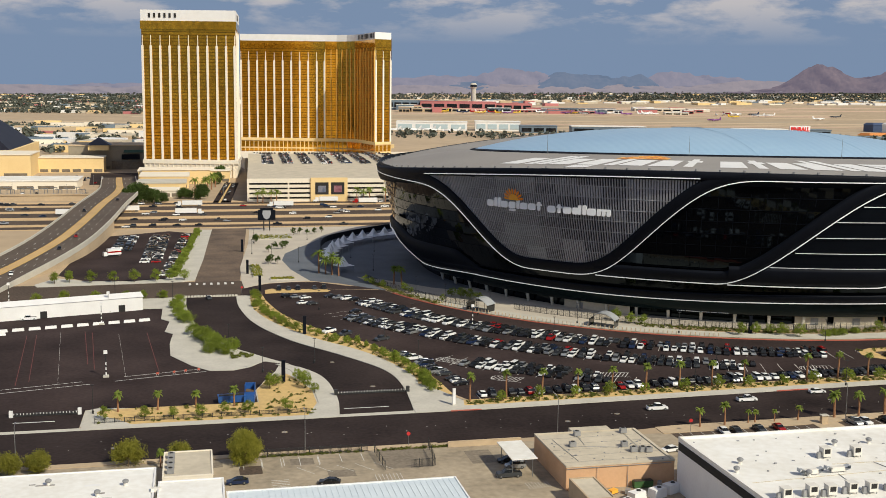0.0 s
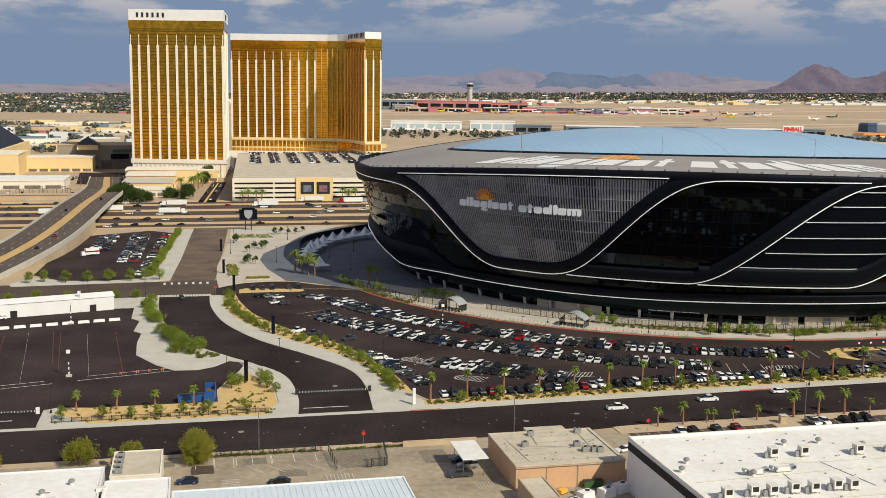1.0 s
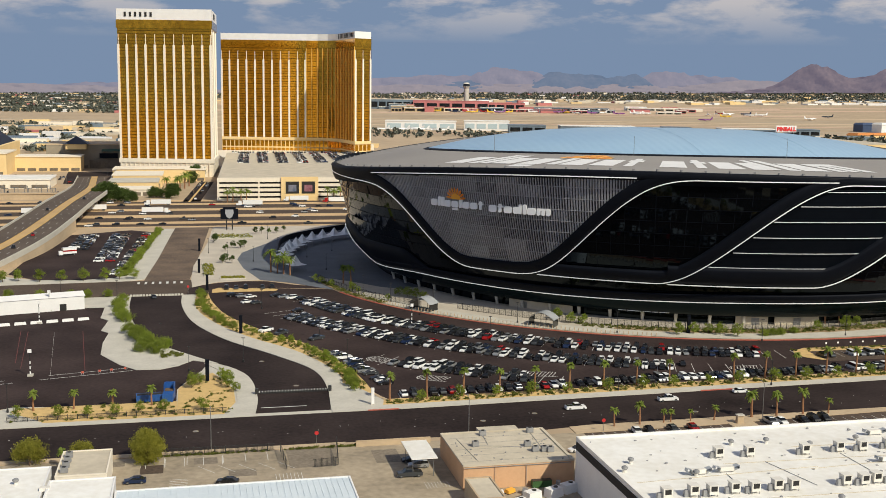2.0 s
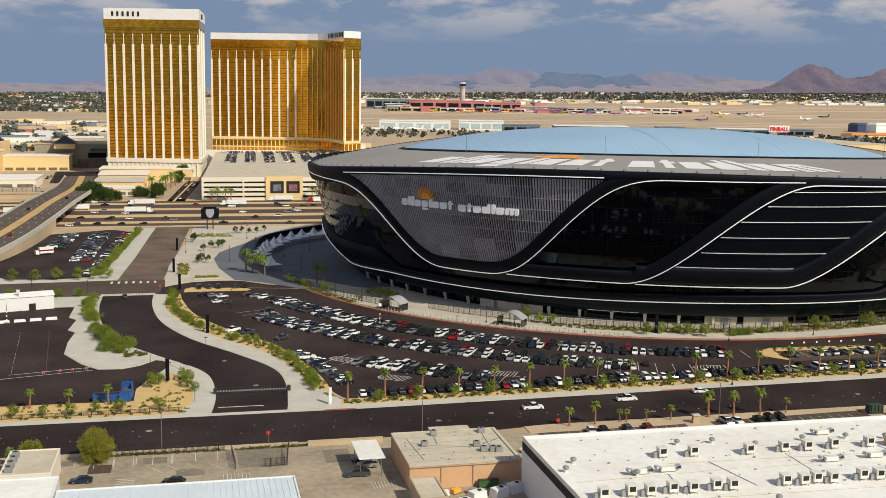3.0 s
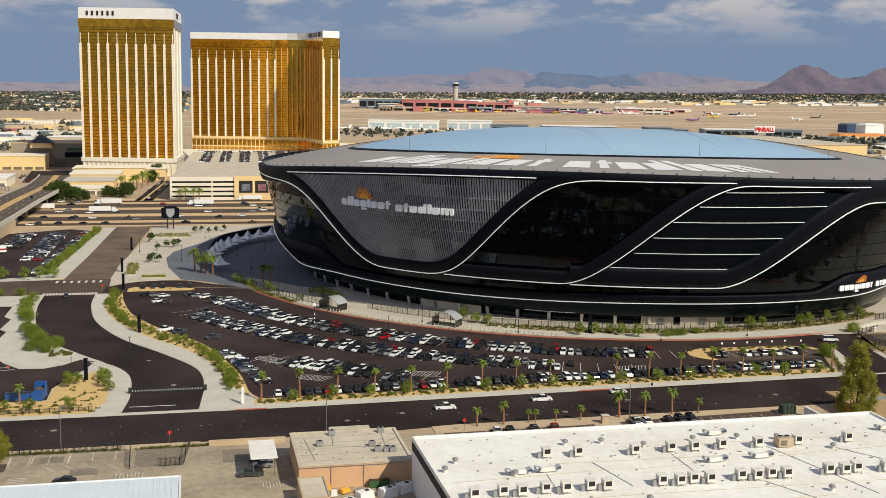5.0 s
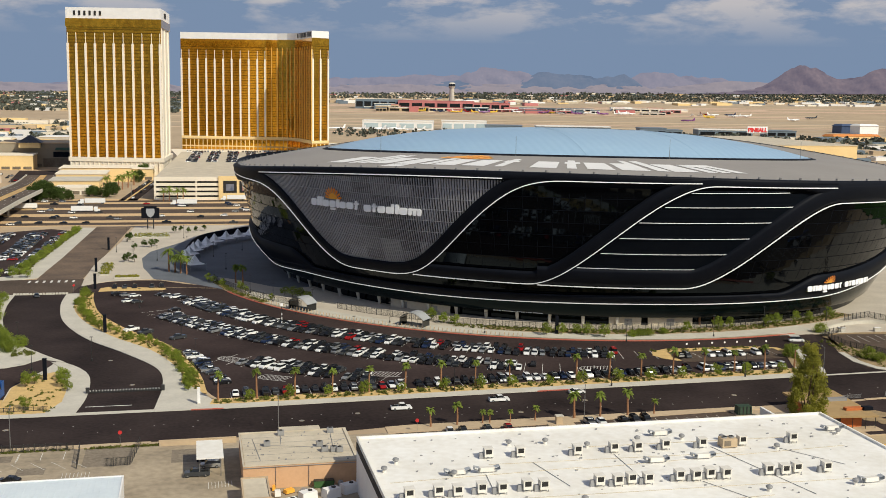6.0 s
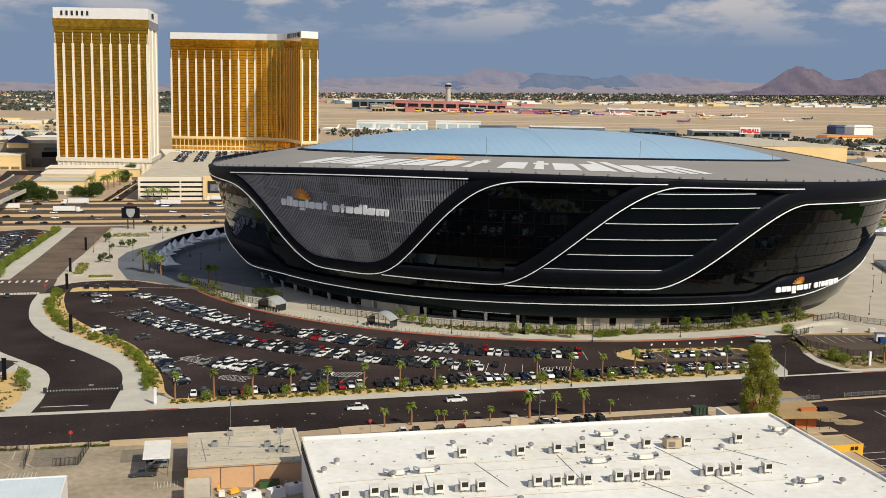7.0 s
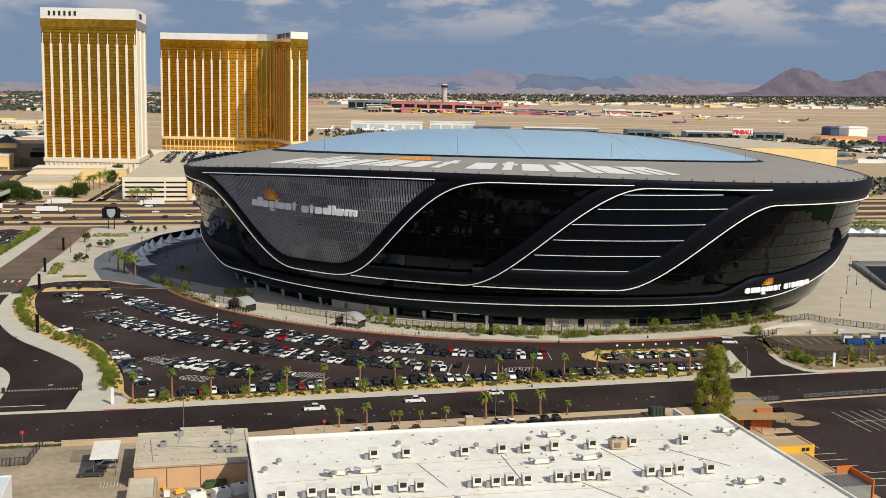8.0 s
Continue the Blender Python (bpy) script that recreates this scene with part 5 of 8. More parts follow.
def palm_kind(label, h, fronds, group, spread=1.6, thick=0.2):
    root = thing("palm_tree", label, "palm tree", group)
    mb = MB()
    p = Vector((0, 0, -0.1))
    for k in range(6):
        q = Vector((0.05 * math.sin(k), 0.04 * k, h * (k + 1) / 6))
        mb.cyl(p, q, thick * (1.25 - 0.07 * k), thick * (1.18 - 0.07 * k), 8)
        p = q
    part("trunk", mb, palm_bark, root)
    mb = MB()
    for k in range(fronds):
        t = 6.28 * k / fronds + TREE_RNG.uniform(-.2, .2)
        up = TREE_RNG.uniform(-0.15, 1.5)
        d = Vector((math.cos(t), math.sin(t), 0))
        side = Vector((-d.y, d.x, 0))
        pts = []
        for j in range(6):
            s = j / 5
            pts.append(p + d * spread * s * (1.0 if up < .7 else .8) + Vector((0, 0, spread * (up * s - 0.9 * s * s))))
        for j in range(5):
            w0, w1 = 0.32 * math.sin(math.pi * (0.12 + 0.85 * j / 5)), 0.32 * math.sin(math.pi * min(0.98, 0.12 + 0.85 * (j + 1) / 5))
            dz = Vector((0, 0, 0.12))
            mb.face([pts[j], pts[j + 1], pts[j + 1] + side * w1 - dz, pts[j] + side * w0 - dz])
            mb.face([pts[j + 1], pts[j], pts[j] - side * w0 - dz, pts[j + 1] - side * w1 - dz])
    part("crown", mb, palm_leaf, root)
    return [root, False]


scrub = MB()
SCRUB = random.Random(31)


def low_plant(x, y, s, z):
    """Adds a low tuft of leaves to the ground cover."""
    for k in range(26):
        d = Vector((SCRUB.gauss(0, 0.5), SCRUB.gauss(0, 0.5), abs(SCRUB.gauss(0, 0.45)))) * s
        leaf_quad(scrub, Vector((x, y, z + 0.05)) + d, 0.16 * (0.5 + s), SCRUB)


palms = [palm_kind("fan palm with a reddish trunk in a gravel bed", 4.6, 30, "street palms", 1.45, 0.22) for k in range(3)]
row_palms = [palm_kind("slender fan palm with a tall reddish trunk in gravel", 6.9, 30, "car park palms", 1.4, 0.24) for k in range(3)]
tall_palms = [palm_kind("tall palm with a full drooping crown", 8.0, 34, "plaza palms", 3.4, 0.32) for k in range(2)]

for k in range(18):
    if k != 9:
        plant(row_palms, 71.5 + 10.4 * k, 280.0 + 1.25 * swing(71.5 + 10.4 * k), TREE_RNG.uniform(0.92, 1.06))
for k in range(34):
    x = 74 + 5.4 * k
    plant(small if k % 2 else shrub, x + TREE_RNG.uniform(-1, 1), 278.2 + swing(x) + TREE_RNG.uniform(-.8, .6), TREE_RNG.uniform(0.75, 1.0) if k % 2 else TREE_RNG.uniform(0.5, 0.8))
for x in (-21, -11, -1.2, 8.7):
    plant(palms, x, 286.6, 0.98)
for x, y, s in ((-24, 280, .9), (-14, 279, .9), (-7, 279, .8), (0, 279, .9), (6, 280, .8), (12, 280, .9), (22, 280, 1.0), (19, 302, 1.1), (21, 305, 1.0), (29, 301, 1.0), (29, 306, 1.1), (27.5, 311, .9), (31, 296, .8)):
    plant(small, x, y, s)
for k in range(26):
    plant(shrub, TREE_RNG.uniform(-26, 30), TREE_RNG.choice((277, 279, 283, 287.5)) + TREE_RNG.uniform(-.7, .7), TREE_RNG.uniform(0.25, 0.45))
for x, y, h in ((123.5, 247.2, 0.95), (130.5, 247.6, 1.0), (137.3, 248.0, 0.7), (139.2, 248.0, 0.7), (144.6, 247.8, 0.62), (151.3, 247.8, 0.82), (162.2, 248.4, 1.3), (169.4, 248.4, 1.12), (177.2, 248.6, 1.2), (184.6, 248.4, 0.8)):
    plant(palms, x, y, h)
for t in np.linspace(0.16, 0.99, 36):
    line = [a.lerp(b, 0.35) for a, b in zip(P_LINE, LOT_LINE)]
    p = line[int(t * (len(line) - 1))]
    plant(bush if TREE_RNG.random() < 0.55 else small, p.x + TREE_RNG.uniform(-1.2, 1.2), p.y + TREE_RNG.uniform(-1.5, 1.5), TREE_RNG.uniform(0.5, 0.85))
for k in range(220):
    w = TREE_RNG.uniform(0.06, 0.94)
    line = [a.lerp(b, w) for a, b in zip(P_LINE, LOT_LINE)]
    i, f = TREE_RNG.randrange(6, len(line) - 1), TREE_RNG.random()
    p = line[i].lerp(line[i + 1], f)
    low_plant(p.x, p.y, TREE_RNG.uniform(0.3, 0.8), 0.12)
for x, y, s in ((-7.5, 432, .9), (-8.5, 424, .95), (-7, 416, .9), (-7.5, 408, .95), (-5.5, 401, 1.0), (-4, 396, 1.0), (-2.0, 376, 1.0), (0.5, 370, 1.1), (2.0, 364, 1.15), (4.5, 358, 1.1), (6, 352, 1.1), (8.5, 346, 1.0), (10.5, 353, .9), (3, 349, .9)):
    plant(bush, x, y, s)
for k in range(16):
    plant(shrub, 12 + TREE_RNG.uniform(-3, 4), 341 + TREE_RNG.uniform(-3, 5), TREE_RNG.uniform(0.4, 0.7))
for x, y in ((54.2, 497), (57, 494), (59.5, 491), (62.2, 488)):
    plant(tall_palms, x, y, TREE_RNG.uniform(0.9, 1.1))
for x, y in ((83, 462), (86, 460), (248, 352.5), (254, 353)):
    plant(palms, x, y, 1.5)
for x, y, h in ((71.5, 467.6, 1.0), (73.6, 464, 0.8), (77.2, 456.8, 0.9), (84.5, 443.9, 1.05), (86.4, 441, 0.7), (101.5, 431, 1.1), (104.5, 427, 1.25), (107.5, 423.5, 1.2), (110, 420, 1.0), (95.5, 421, 0.7)):
    plant(small, x, y, h)
for x, y in ((151.2, 374.6), (154.3, 368.7), (158, 366.4), (185.6, 343.7), (191.5, 344.4), (196.8, 343.6), (200.1, 341.4), (204.9, 337.7), (237.5, 340.6), (251.9, 345.1), (257, 346.3), (272.6, 346.6), (276.7, 347.1), (287, 351.6), (292.1, 350.8)):
    plant(small, x, y, TREE_RNG.uniform(1.0, 1.25))
for x, y in ((215.2, 337.4), (218.4, 337.6), (221.6, 337.8), (227.9, 339.6)):
    plant(bush, x, y, TREE_RNG.uniform(0.6, 0.75))
for k in range(620):
    a, r = TREE_RNG.uniform(238, 299), TREE_RNG.uniform(151.5, 157.5)
    low_plant(KC.x + r * math.cos(radians(a)), KC.y + r * math.sin(radians(a)), TREE_RNG.uniform(0.3, 0.7), 0.24)
for k in range(90):
    a, r = TREE_RNG.uniform(191, 209), TREE_RNG.uniform(164.6, 167)
    low_plant(KC.x + r * math.cos(radians(a)), KC.y + r * math.sin(radians(a)), TREE_RNG.uniform(0.4, 1.0), 0.3)
for x, y in ((35.8, 564.6), (39.9, 577.9), (43.7, 575.9), (45.9, 580.6), (33.1, 526.2), (37.6, 525.6), (34.6, 530), (54.5, 634), (58.2, 634.6), (62.4, 635), (66.7, 635), (71.5, 641), (30.5, 598), (31.5, 606)):
    plant(round_tree, x, y, TREE_RNG.uniform(0.9, 1.1))
for k in range(26):
    plant(small, -11.5 + 0.42 * k + TREE_RNG.uniform(-.8, .8) + 1.4, 496 + 5.9 * k, TREE_RNG.uniform(0.9, 1.25))
for x in (-60, -54, -45, -36, -27, -18, -12, -6):
    plant(small, x, 486 + TREE_RNG.uniform(-1.5, 1.5) - 0.02 * x, 1.35)
for x in (-62, -52, -40, -28, -22, -14):
    plant(bush, x, 447 + TREE_RNG.uniform(-2, 2), 0.8)
for x, y, s in ((279.5, 294.5, 1.0), (281.5, 291, .8), (255, 301, .9), (258.5, 307, .8), (286, 333, 1.0), (298, 291.5, .7), (318, 292, .75), (312, 289, .7)):
    plant(bush, x, y, s)
for x, y, s in ((304, 357, 1.2),):
    plant(small, x, y, s)
for x in (294.3, 302, 311, 321):
    plant(palms, x, 288.3 + 0.03 * (x - 294), 1.3)

oak = thing("street_tree", "round dense olive green tree by the yard fence", "tree")
part("trunk", trunk_mesh("trunk", 4.0, 0.22, 5, TREE_RNG, bark, 1.6), None, oak)
part("crown", crown_mesh("crown", 3.6, 6.6, 0.5, 110, 230, 0.115, leaf_y, TREE_RNG), None, oak)
oak.matrix_basis = pose(9.5, 240.4, 0.05)
cotton = thing("cottonwood_tree", "tall yellow green tree with open upright crown", "tree")
part("trunk", trunk_mesh("trunk", 19.0, 0.38, 6, TREE_RNG, bark, 2.6), None, cotton)
mb = MB()
for k in range(150):
    v, t = TREE_RNG.random() ** 0.8, TREE_RNG.uniform(0, 6.28)
    w = 4.9 * min(1.0, 0.35 + 2.2 * v) * (1.02 - v) ** 0.5 * (1 + 0.22 * math.sin(3 * t + 7 * v))
    c = Vector((w * math.cos(t), w * math.sin(t), 5.0 + 21.0 * v)) * TREE_RNG.uniform(0.82, 1.0)
    for j in range(210):
        d = Vector((TREE_RNG.gauss(0, 1), TREE_RNG.gauss(0, 1), TREE_RNG.gauss(0, 1.2))).normalized() * TREE_RNG.uniform(0.15, 1.25)
        leaf_quad(mb, c + d, 0.14 * TREE_RNG.uniform(0.6, 1.3), TREE_RNG)
part("crown", mb, leaf_y, cotton)
cotton.matrix_basis = pose(209.4, 215.6, 0.05)
olive = tree_kind("olive_tree", "broad yellow green tree by the depot", 3, 3.3, 3.4, 1.0, 56, 130, 0.125, leaf_y, 0.16, "olive trees")
for x, y in ((-16, 243.4), (-4.8, 243.2), (-35, 243.2), (-41, 242.8)):
    plant(olive, x, y, TREE_RNG.uniform(0.9, 1.05))
plant(palms, -9, 241.0, 0.8)
for x, y, h in ((-49, 829, 1.1), (-43, 830, 1.3), (-37, 829, 1.2), (-30, 828, 1.0), (-24, 829, 0.7), (-10, 856, 0.85), (-6, 858, 0.7), (3, 850, 1.0), (5.5, 868, 0.8), (22, 1018, 1.3), (19, 985, 0.9), (-17, 990, 0.6)):
    plant(dark, x, y, h)
for x in (44, 48, 54, 58, 118, 123, 128, 140, 146):
    plant(tall_palms, x, 818 + TREE_RNG.uniform(-2, 2), 1.1)

for k in range(170):
    low_plant(TREE_RNG.uniform(278, 350), TREE_RNG.uniform(284.5, 296), TREE_RNG.uniform(0.3, 0.8), 0.12)
for k in range(60):
    low_plant(TREE_RNG.uniform(277.5, 283), TREE_RNG.uniform(293, 322), TREE_RNG.uniform(0.3, 0.7), 0.12)
for k in range(30):
    t = TREE_RNG.random()
    low_plant(251 + 8.5 * t + TREE_RNG.uniform(-1, 1), 285 + 23 * t, TREE_RNG.uniform(0.4, 0.8), 0.17)
for x, y in ((288, 290), (292.5, 292), (306, 293), (326, 291), (336, 292), (344, 290)):
    plant(small, x, y, TREE_RNG.uniform(0.5, 0.8))
for k in range(12):
    plant(shrub, TREE_RNG.uniform(16.5, 28), TREE_RNG.uniform(276.5, 312), TREE_RNG.uniform(0.2, 0.4))
for k in range(380):
    x = TREE_RNG.uniform(69.5, 249.5)
    low_plant(x, swing(x) + TREE_RNG.uniform(276.6, 281.4), TREE_RNG.uniform(0.25, 0.6), 0.14)
for x, y in ((9, 915), (12.5, 932), (7, 900), (16, 955), (-1, 888)):
    plant(tall_palms, x, y, TREE_RNG.uniform(1.1, 1.5))
for k in range(90):
    low_plant(TREE_RNG.uniform(9, 38), 244.2 + TREE_RNG.uniform(-0.5, 0.3), TREE_RNG.uniform(0.25, 0.5), 0.05)
for k in range(60):
    low_plant(TREE_RNG.uniform(40, 57), 244.0 + TREE_RNG.uniform(-0.4, 0.3), TREE_RNG.uniform(0.25, 0.5), 0.05)
for k in range(260):
    t = TREE_RNG.random()
    low_plant(-10.6 + 10.5 * t + TREE_RNG.uniform(-.9, .9), 495 + 155 * t, TREE_RNG.uniform(0.7, 1.2), 0.15)
for x0, y0, x1, y1 in ((32.5, 614, 52, 630), (24, 489, 28.6, 521)):
    for k in range(50):
        low_plant(TREE_RNG.uniform(x0, x1), TREE_RNG.uniform(y0, y1), TREE_RNG.uniform(0.4, 0.9), 0.4)
for k in range(70):
    low_plant(TREE_RNG.uniform(-18, 29), TREE_RNG.choice((276.3, 279.5, 283, 286.5, 288.6)) + TREE_RNG.uniform(-.8, .8), TREE_RNG.uniform(0.25, 0.55), 0.13)
for k in range(46):
    low_plant(TREE_RNG.uniform(213, 257), TREE_RNG.uniform(313.8, 317), TREE_RNG.uniform(0.3, 0.6), 0.13)
for k in range(18):
    low_plant(TREE_RNG.uniform(16.5, 29), TREE_RNG.uniform(289, 314), TREE_RNG.uniform(0.25, 0.5), 0.13)
tagged(part("ground_shrubs", scrub, leaf_a), "low olive green tufts and shrubs in the gravel beds", "shrubs", "", "stuff")


# ---- stadium details ----


GLYPH_W = {0: 0.5, 1: 1.0, 2: 0.46, 3: 1.0, 4: 1.55, 5: 0.7, 6: 1.05}


def lozenge(x0, x1, z0, z1, r):
    """Outline of an upright block with rounded corners, counter-clockwise."""
    out = []
    for cx, cz, t0 in ((x1 - r, z0 + r, -90), (x1 - r, z1 - r, 0), (x0 + r, z1 - r, 90), (x0 + r, z0 + r, 180)):
        out += [(cx + r * math.cos(radians(t0 + 30 * k)), cz + r * math.sin(radians(t0 + 30 * k))) for k in range(4)]
    return out


def glyph_shapes(s, w, h):
    """The plain blocks that stand for one letter: 1 low, 2 tall and slim, 3 low with a tail, 4 wide, 5 a stem with a bar, 6 low with a tall stem."""
    g = 0.09 * h
    if s == 2:
        return [(0, w, 0, 1.45 * h)]
    if s == 3:
        return [(0, w, 0, h), (0.12 * w, w, -0.42 * h, -g)]
    if s == 5:
        return [(0.18 * w, 0.7 * w, 0, 1.3 * h), (0, w, 0.72 * h, h)]
    if s == 6:
        return [(0, 0.72 * w, 0, h), (0.66 * w, w, 0, 1.45 * h)]
    if s == 4:
        return [(0, 0.27 * w, 0, h), (0.36 * w, 0.63 * w, 0, h * 0.97), (0.72 * w, w, 0, h), (0.02 * w, 0.98 * w, 0.7 * h, 0.99 * h)]
    return [(0, w, 0, h)]


def sign_blocks(d0, d1, z0, h, shape, out=1.8, depth=0.55, rise=0.0):
    """Lettering on the wall shown as plain upright blocks with rounded corners."""
    unit = (d1 - d0) / sum(GLYPH_W[s] for s in shape)
    d = d0
    for i, s in enumerate(shape):
        if s:
            p, q = shell(d, z0 + rise * (d - d0), out), shell(d + GLYPH_W[s] * unit, z0 + rise * (d - d0), out)
            along_, w = (q - p).normalized(), (q - p).length * 0.87
            back = Vector((-along_.y, along_.x, 0)).normalized() * depth
            mb = MB()
            for n, (a, b, lo, hi) in enumerate(glyph_shapes(s, w, h)):
                pts = lozenge(a, b, lo, hi, min(0.32 * (b - a), 0.28 * (hi - lo)))
                f = [p + along_ * x + Vector((0, 0, z)) + back * 0.02 * n for x, z in pts]
                r = [v + back for v in f]
                mb.face(f)
                for k in range(len(f)):
                    j = (k + 1) % len(f)
                    mb.face([f[j], f[k], r[k], r[j]])
            part("sign_block", mb, sign_white, stadium, "raised white sign block")
        d += GLYPH_W[s] * unit


def sunburst(d, z, r, out=1.4):
    """Half sun: a disc with nine separate rays."""
    k = radians(1) * 150
    mb = MB()
    mb.face([shell(d - 0.5 * r * math.cos(math.pi * i / 12) / k, z + 0.5 * r * math.sin(math.pi * i / 12), out + 0.04) for i in range(13)])
    disc = part("sun_emblem", mb, sign_yellow, stadium, "orange half sun emblem")
    for i in range(9):
        t0, t1 = math.pi * i / 9 + 0.05, math.pi * (i + 1) / 9 - 0.05
        tm = (t0 + t1) / 2
        pts = [(0.5, t0), (0.86, t0), (1.05, tm), (0.86, t1), (0.5, t1)]
        mb = MB()
        mb.face([shell(d - r * q * math.cos(t) / k, z + r * q * math.sin(t), out) for q, t in pts])
        part("ray", mb, sign_orange, disc)


sign_blocks(211.6, 221.6, 39.8, 2.5, [1, 2, 2, 1, 3, 2, 1, 1, 5])
sign_blocks(222.4, 232.2, 39.5, 2.5, [1, 5, 1, 6, 2, 1, 4])
sunburst(216.8, 43.0, 4.6)
mb = MB()
sign_blocks(288.6, 296.2, 12.6, 2.1, [1, 2, 2, 1, 3, 2, 1, 1, 5])
sign_blocks(296.9, 304.3, 12.6, 2.1, [1, 5, 1, 6, 2, 1, 4])
sunburst(292.4, 15.4, 3.1)
# roof lettering as flat blocks on the membrane ring


def ring(deg, f, lift=0.08):
    o, i = shell(deg, rim_z(radians(deg)) - 0.15, -0.4), film(deg, 1.0, -0.25)
    p = o.lerp(i, f)
    p.z = o.z + (i.z - o.z) * (1 - (1 - f) ** 1.25) + lift
    return p


def roof_blocks(d0, d1, shape):
    """The same plain blocks painted flat on the membrane."""
    unit = (d1 - d0) / sum(GLYPH_W[s] for s in shape)
    d = d0
    for s in shape:
        w = GLYPH_W[s] * unit
        mb = MB()
        for n, (a, b, lo, hi) in enumerate(glyph_shapes(s, w * 0.80, 0.36)):
            mb.grid([[ring(d + a + (b - a) * i / 3, 0.25 + lo + (hi - lo) * f, 0.10 + 0.02 * n) for i in range(4)] for f in (0, 0.5, 1)])
        part("roof_sign_block", mb, white_paint, stadium, "white sign block painted on the roof")
        d += w


roof_blocks(209.5, 243.5, [1, 2, 2, 1, 3, 2, 1, 1, 5])
roof_blocks(246.0, 280.0, [1, 5, 1, 6, 2, 1, 4])
for i in range(9):
    mb = MB()
    a, b = 225.5 + 1.15 * i, 226.5 + 1.15 * i
    top = 0.72 + 0.2 * math.sin(math.pi * (i + 0.5) / 9)
    mb.grid([[ring(a, f, 0.14), ring(b, f, 0.14)] for f in (0.66, (0.66 + top) / 2, top)], 0 if i % 2 else 1)
    part("roof_emblem_ray", mb, [sign_orange, sign_yellow], stadium, "orange sun ray painted on the roof")
for d in (205, 238, 279, 318, 20, 60):
    p = film(d, 1.03, -0.5)
    mb = MB()
    mb.cyl(p, p + Vector((0, 0, 9.0)), 0.11, 0.05, 6)
    part("roof_mast", mb, steel, stadium, "slender roof mast")
mb = MB()
for d in range(0, 360, 3):
    p = ring(d, 0.03, 0)
    mb.box(p.x - 0.3, p.y - 0.3, p.z, p.x + 0.3, p.y + 0.3, p.z + 0.7)
tagged(part("roof_anchor", mb, steel, stadium, "small steel anchors along the roof edge"), kind="stuff")
# base: columns, pale wall pieces and doors
for d in np.arange(187.4, 262, 5.2):
    p, q = shell(d, 3.6, -1.6), shell(d, 3.6, -2.4)
    mb = MB()
    mb.cyl(Vector((q.x, q.y, 0.1)), p, 0.55, 0.7, 6)
    part("column", mb, concrete, stadium, "slanting pale concrete column")
for a, b in ((221, 233), (259, 264), (265, 272)):
    ds = [a + (b - a) * i / 8 for i in range(9)]
    mb = MB()
    mb.grid([[Vector((*shell(d, 4.6, -3.2).xy, z)) for d in ds] for z in (0.1, 3.2)] + [[Vector((*shell(d, 4.6, -5.2).xy, 3.2)) for d in ds]])
    part("base_panel", mb, roof_buff, stadium, "pale stucco wall at the foot")
for d in (224, 230, 262, 268.5):
    mb = MB()
    mb.grid([[Vector((*shell(e, 4.6, -3.05).xy, z)) for e in (d - 0.6, d + 0.6)] for z in (0.1, 2.7)])
    part("base_door", mb, steel, stadium, "grey roller door")
sign_blocks(240.8, 248.8, 3.75, 0.95, [1, 1, 1, 1, 0, 1, 1, 1, 1, 1, 1, 1, 0, 1, 1, 1, 1, 0, 1, 1, 1, 0, 1, 1, 1, 1, 1], -0.2, 0.3)

# ---- street furniture ----
lamp_root = thing("street_lamp", "slim grey street lamp with a short arm", "street lamp", "street lamps")
mb = MB()
mb.cyl((0, 0, 0), (0, 0, 9.6), 0.12, 0.07, 8)
part("pole", mb, steel, lamp_root)
mb = MB()
mb.cyl((0, 0, 9.5), (0, 1.6, 9.9), 0.05, 0.04, 6)
mb.box(-0.18, 1.3, 9.85, 0.18, 2.2, 10.0)
part("lamp_head", mb, steel, lamp_root)
lot_lamp = thing("lot_lamp", "dark slim car park lamp", "street lamp", "car park lamps")
mb = MB()
mb.cyl((0, 0, 0), (0, 0, 7.6), 0.10, 0.07, 8)
mb.cyl((0, 0, 0), (0, 0, 0.8), 0.28, 0.28, 10)
part("pole", mb, fence_black, lot_lamp)
mb = MB()
mb.box(-0.5, -0.2, 7.5, 0.5, 0.2, 7.65)
part("lamp_head", mb, fence_black, lot_lamp)
used = set()


def stand(ob, *spots, z=0.1, turn=0):
    for x, y in spots:
        m = pose(x, y, z, 0, 0, turn)
        if ob.name in used:
            copy_thing(ob, m)
        else:
            used.add(ob.name)
            ob.matrix_basis = m @ Matrix.Diagonal((*ob.scale, 1))


stand(lamp_root, (85.2, 246.2), (23.5, 246.2), (164.2, 246.3), (250.5, 274), (-40, 246), (226, 246.5), (300, 245))
stand(lot_lamp, (9.3, 355.5), (18.2, 321), (34.5, 330), (65.8, 322.9), (118.6, 349.6), (137.2, 279), (183.6, 276.5), (102.8, 392.3), (153.7, 299), (61.1, 357.7), (228, 280), (75, 380), (45, 412),
      (-27.2, 286.2), (210, 330), (244, 333), (344, 401.6), (369, 405), (408, 463), (387, 425), (318, 379.6), (360, 374), (337, 360), (398, 431), (110, 402), (135, 372), (165, 350), (96, 418), (88, 438),
      (62, 560), (75, 540), (90, 560), (80, 500), (48, 530), (60, 610), (36, 545), (30, 600), (-10, 440), (27, 560), (300, 352), (270, 345), (-33, 455))
tower = thing("light_mast", "black and white banded post with a white box head", "post", "light masts")
mb = MB()
mb.cyl((0, 0, 0.5), (0, 0, 7.4), 0.12, 0.10, 8)
part("pole", mb, fence_black, tower)
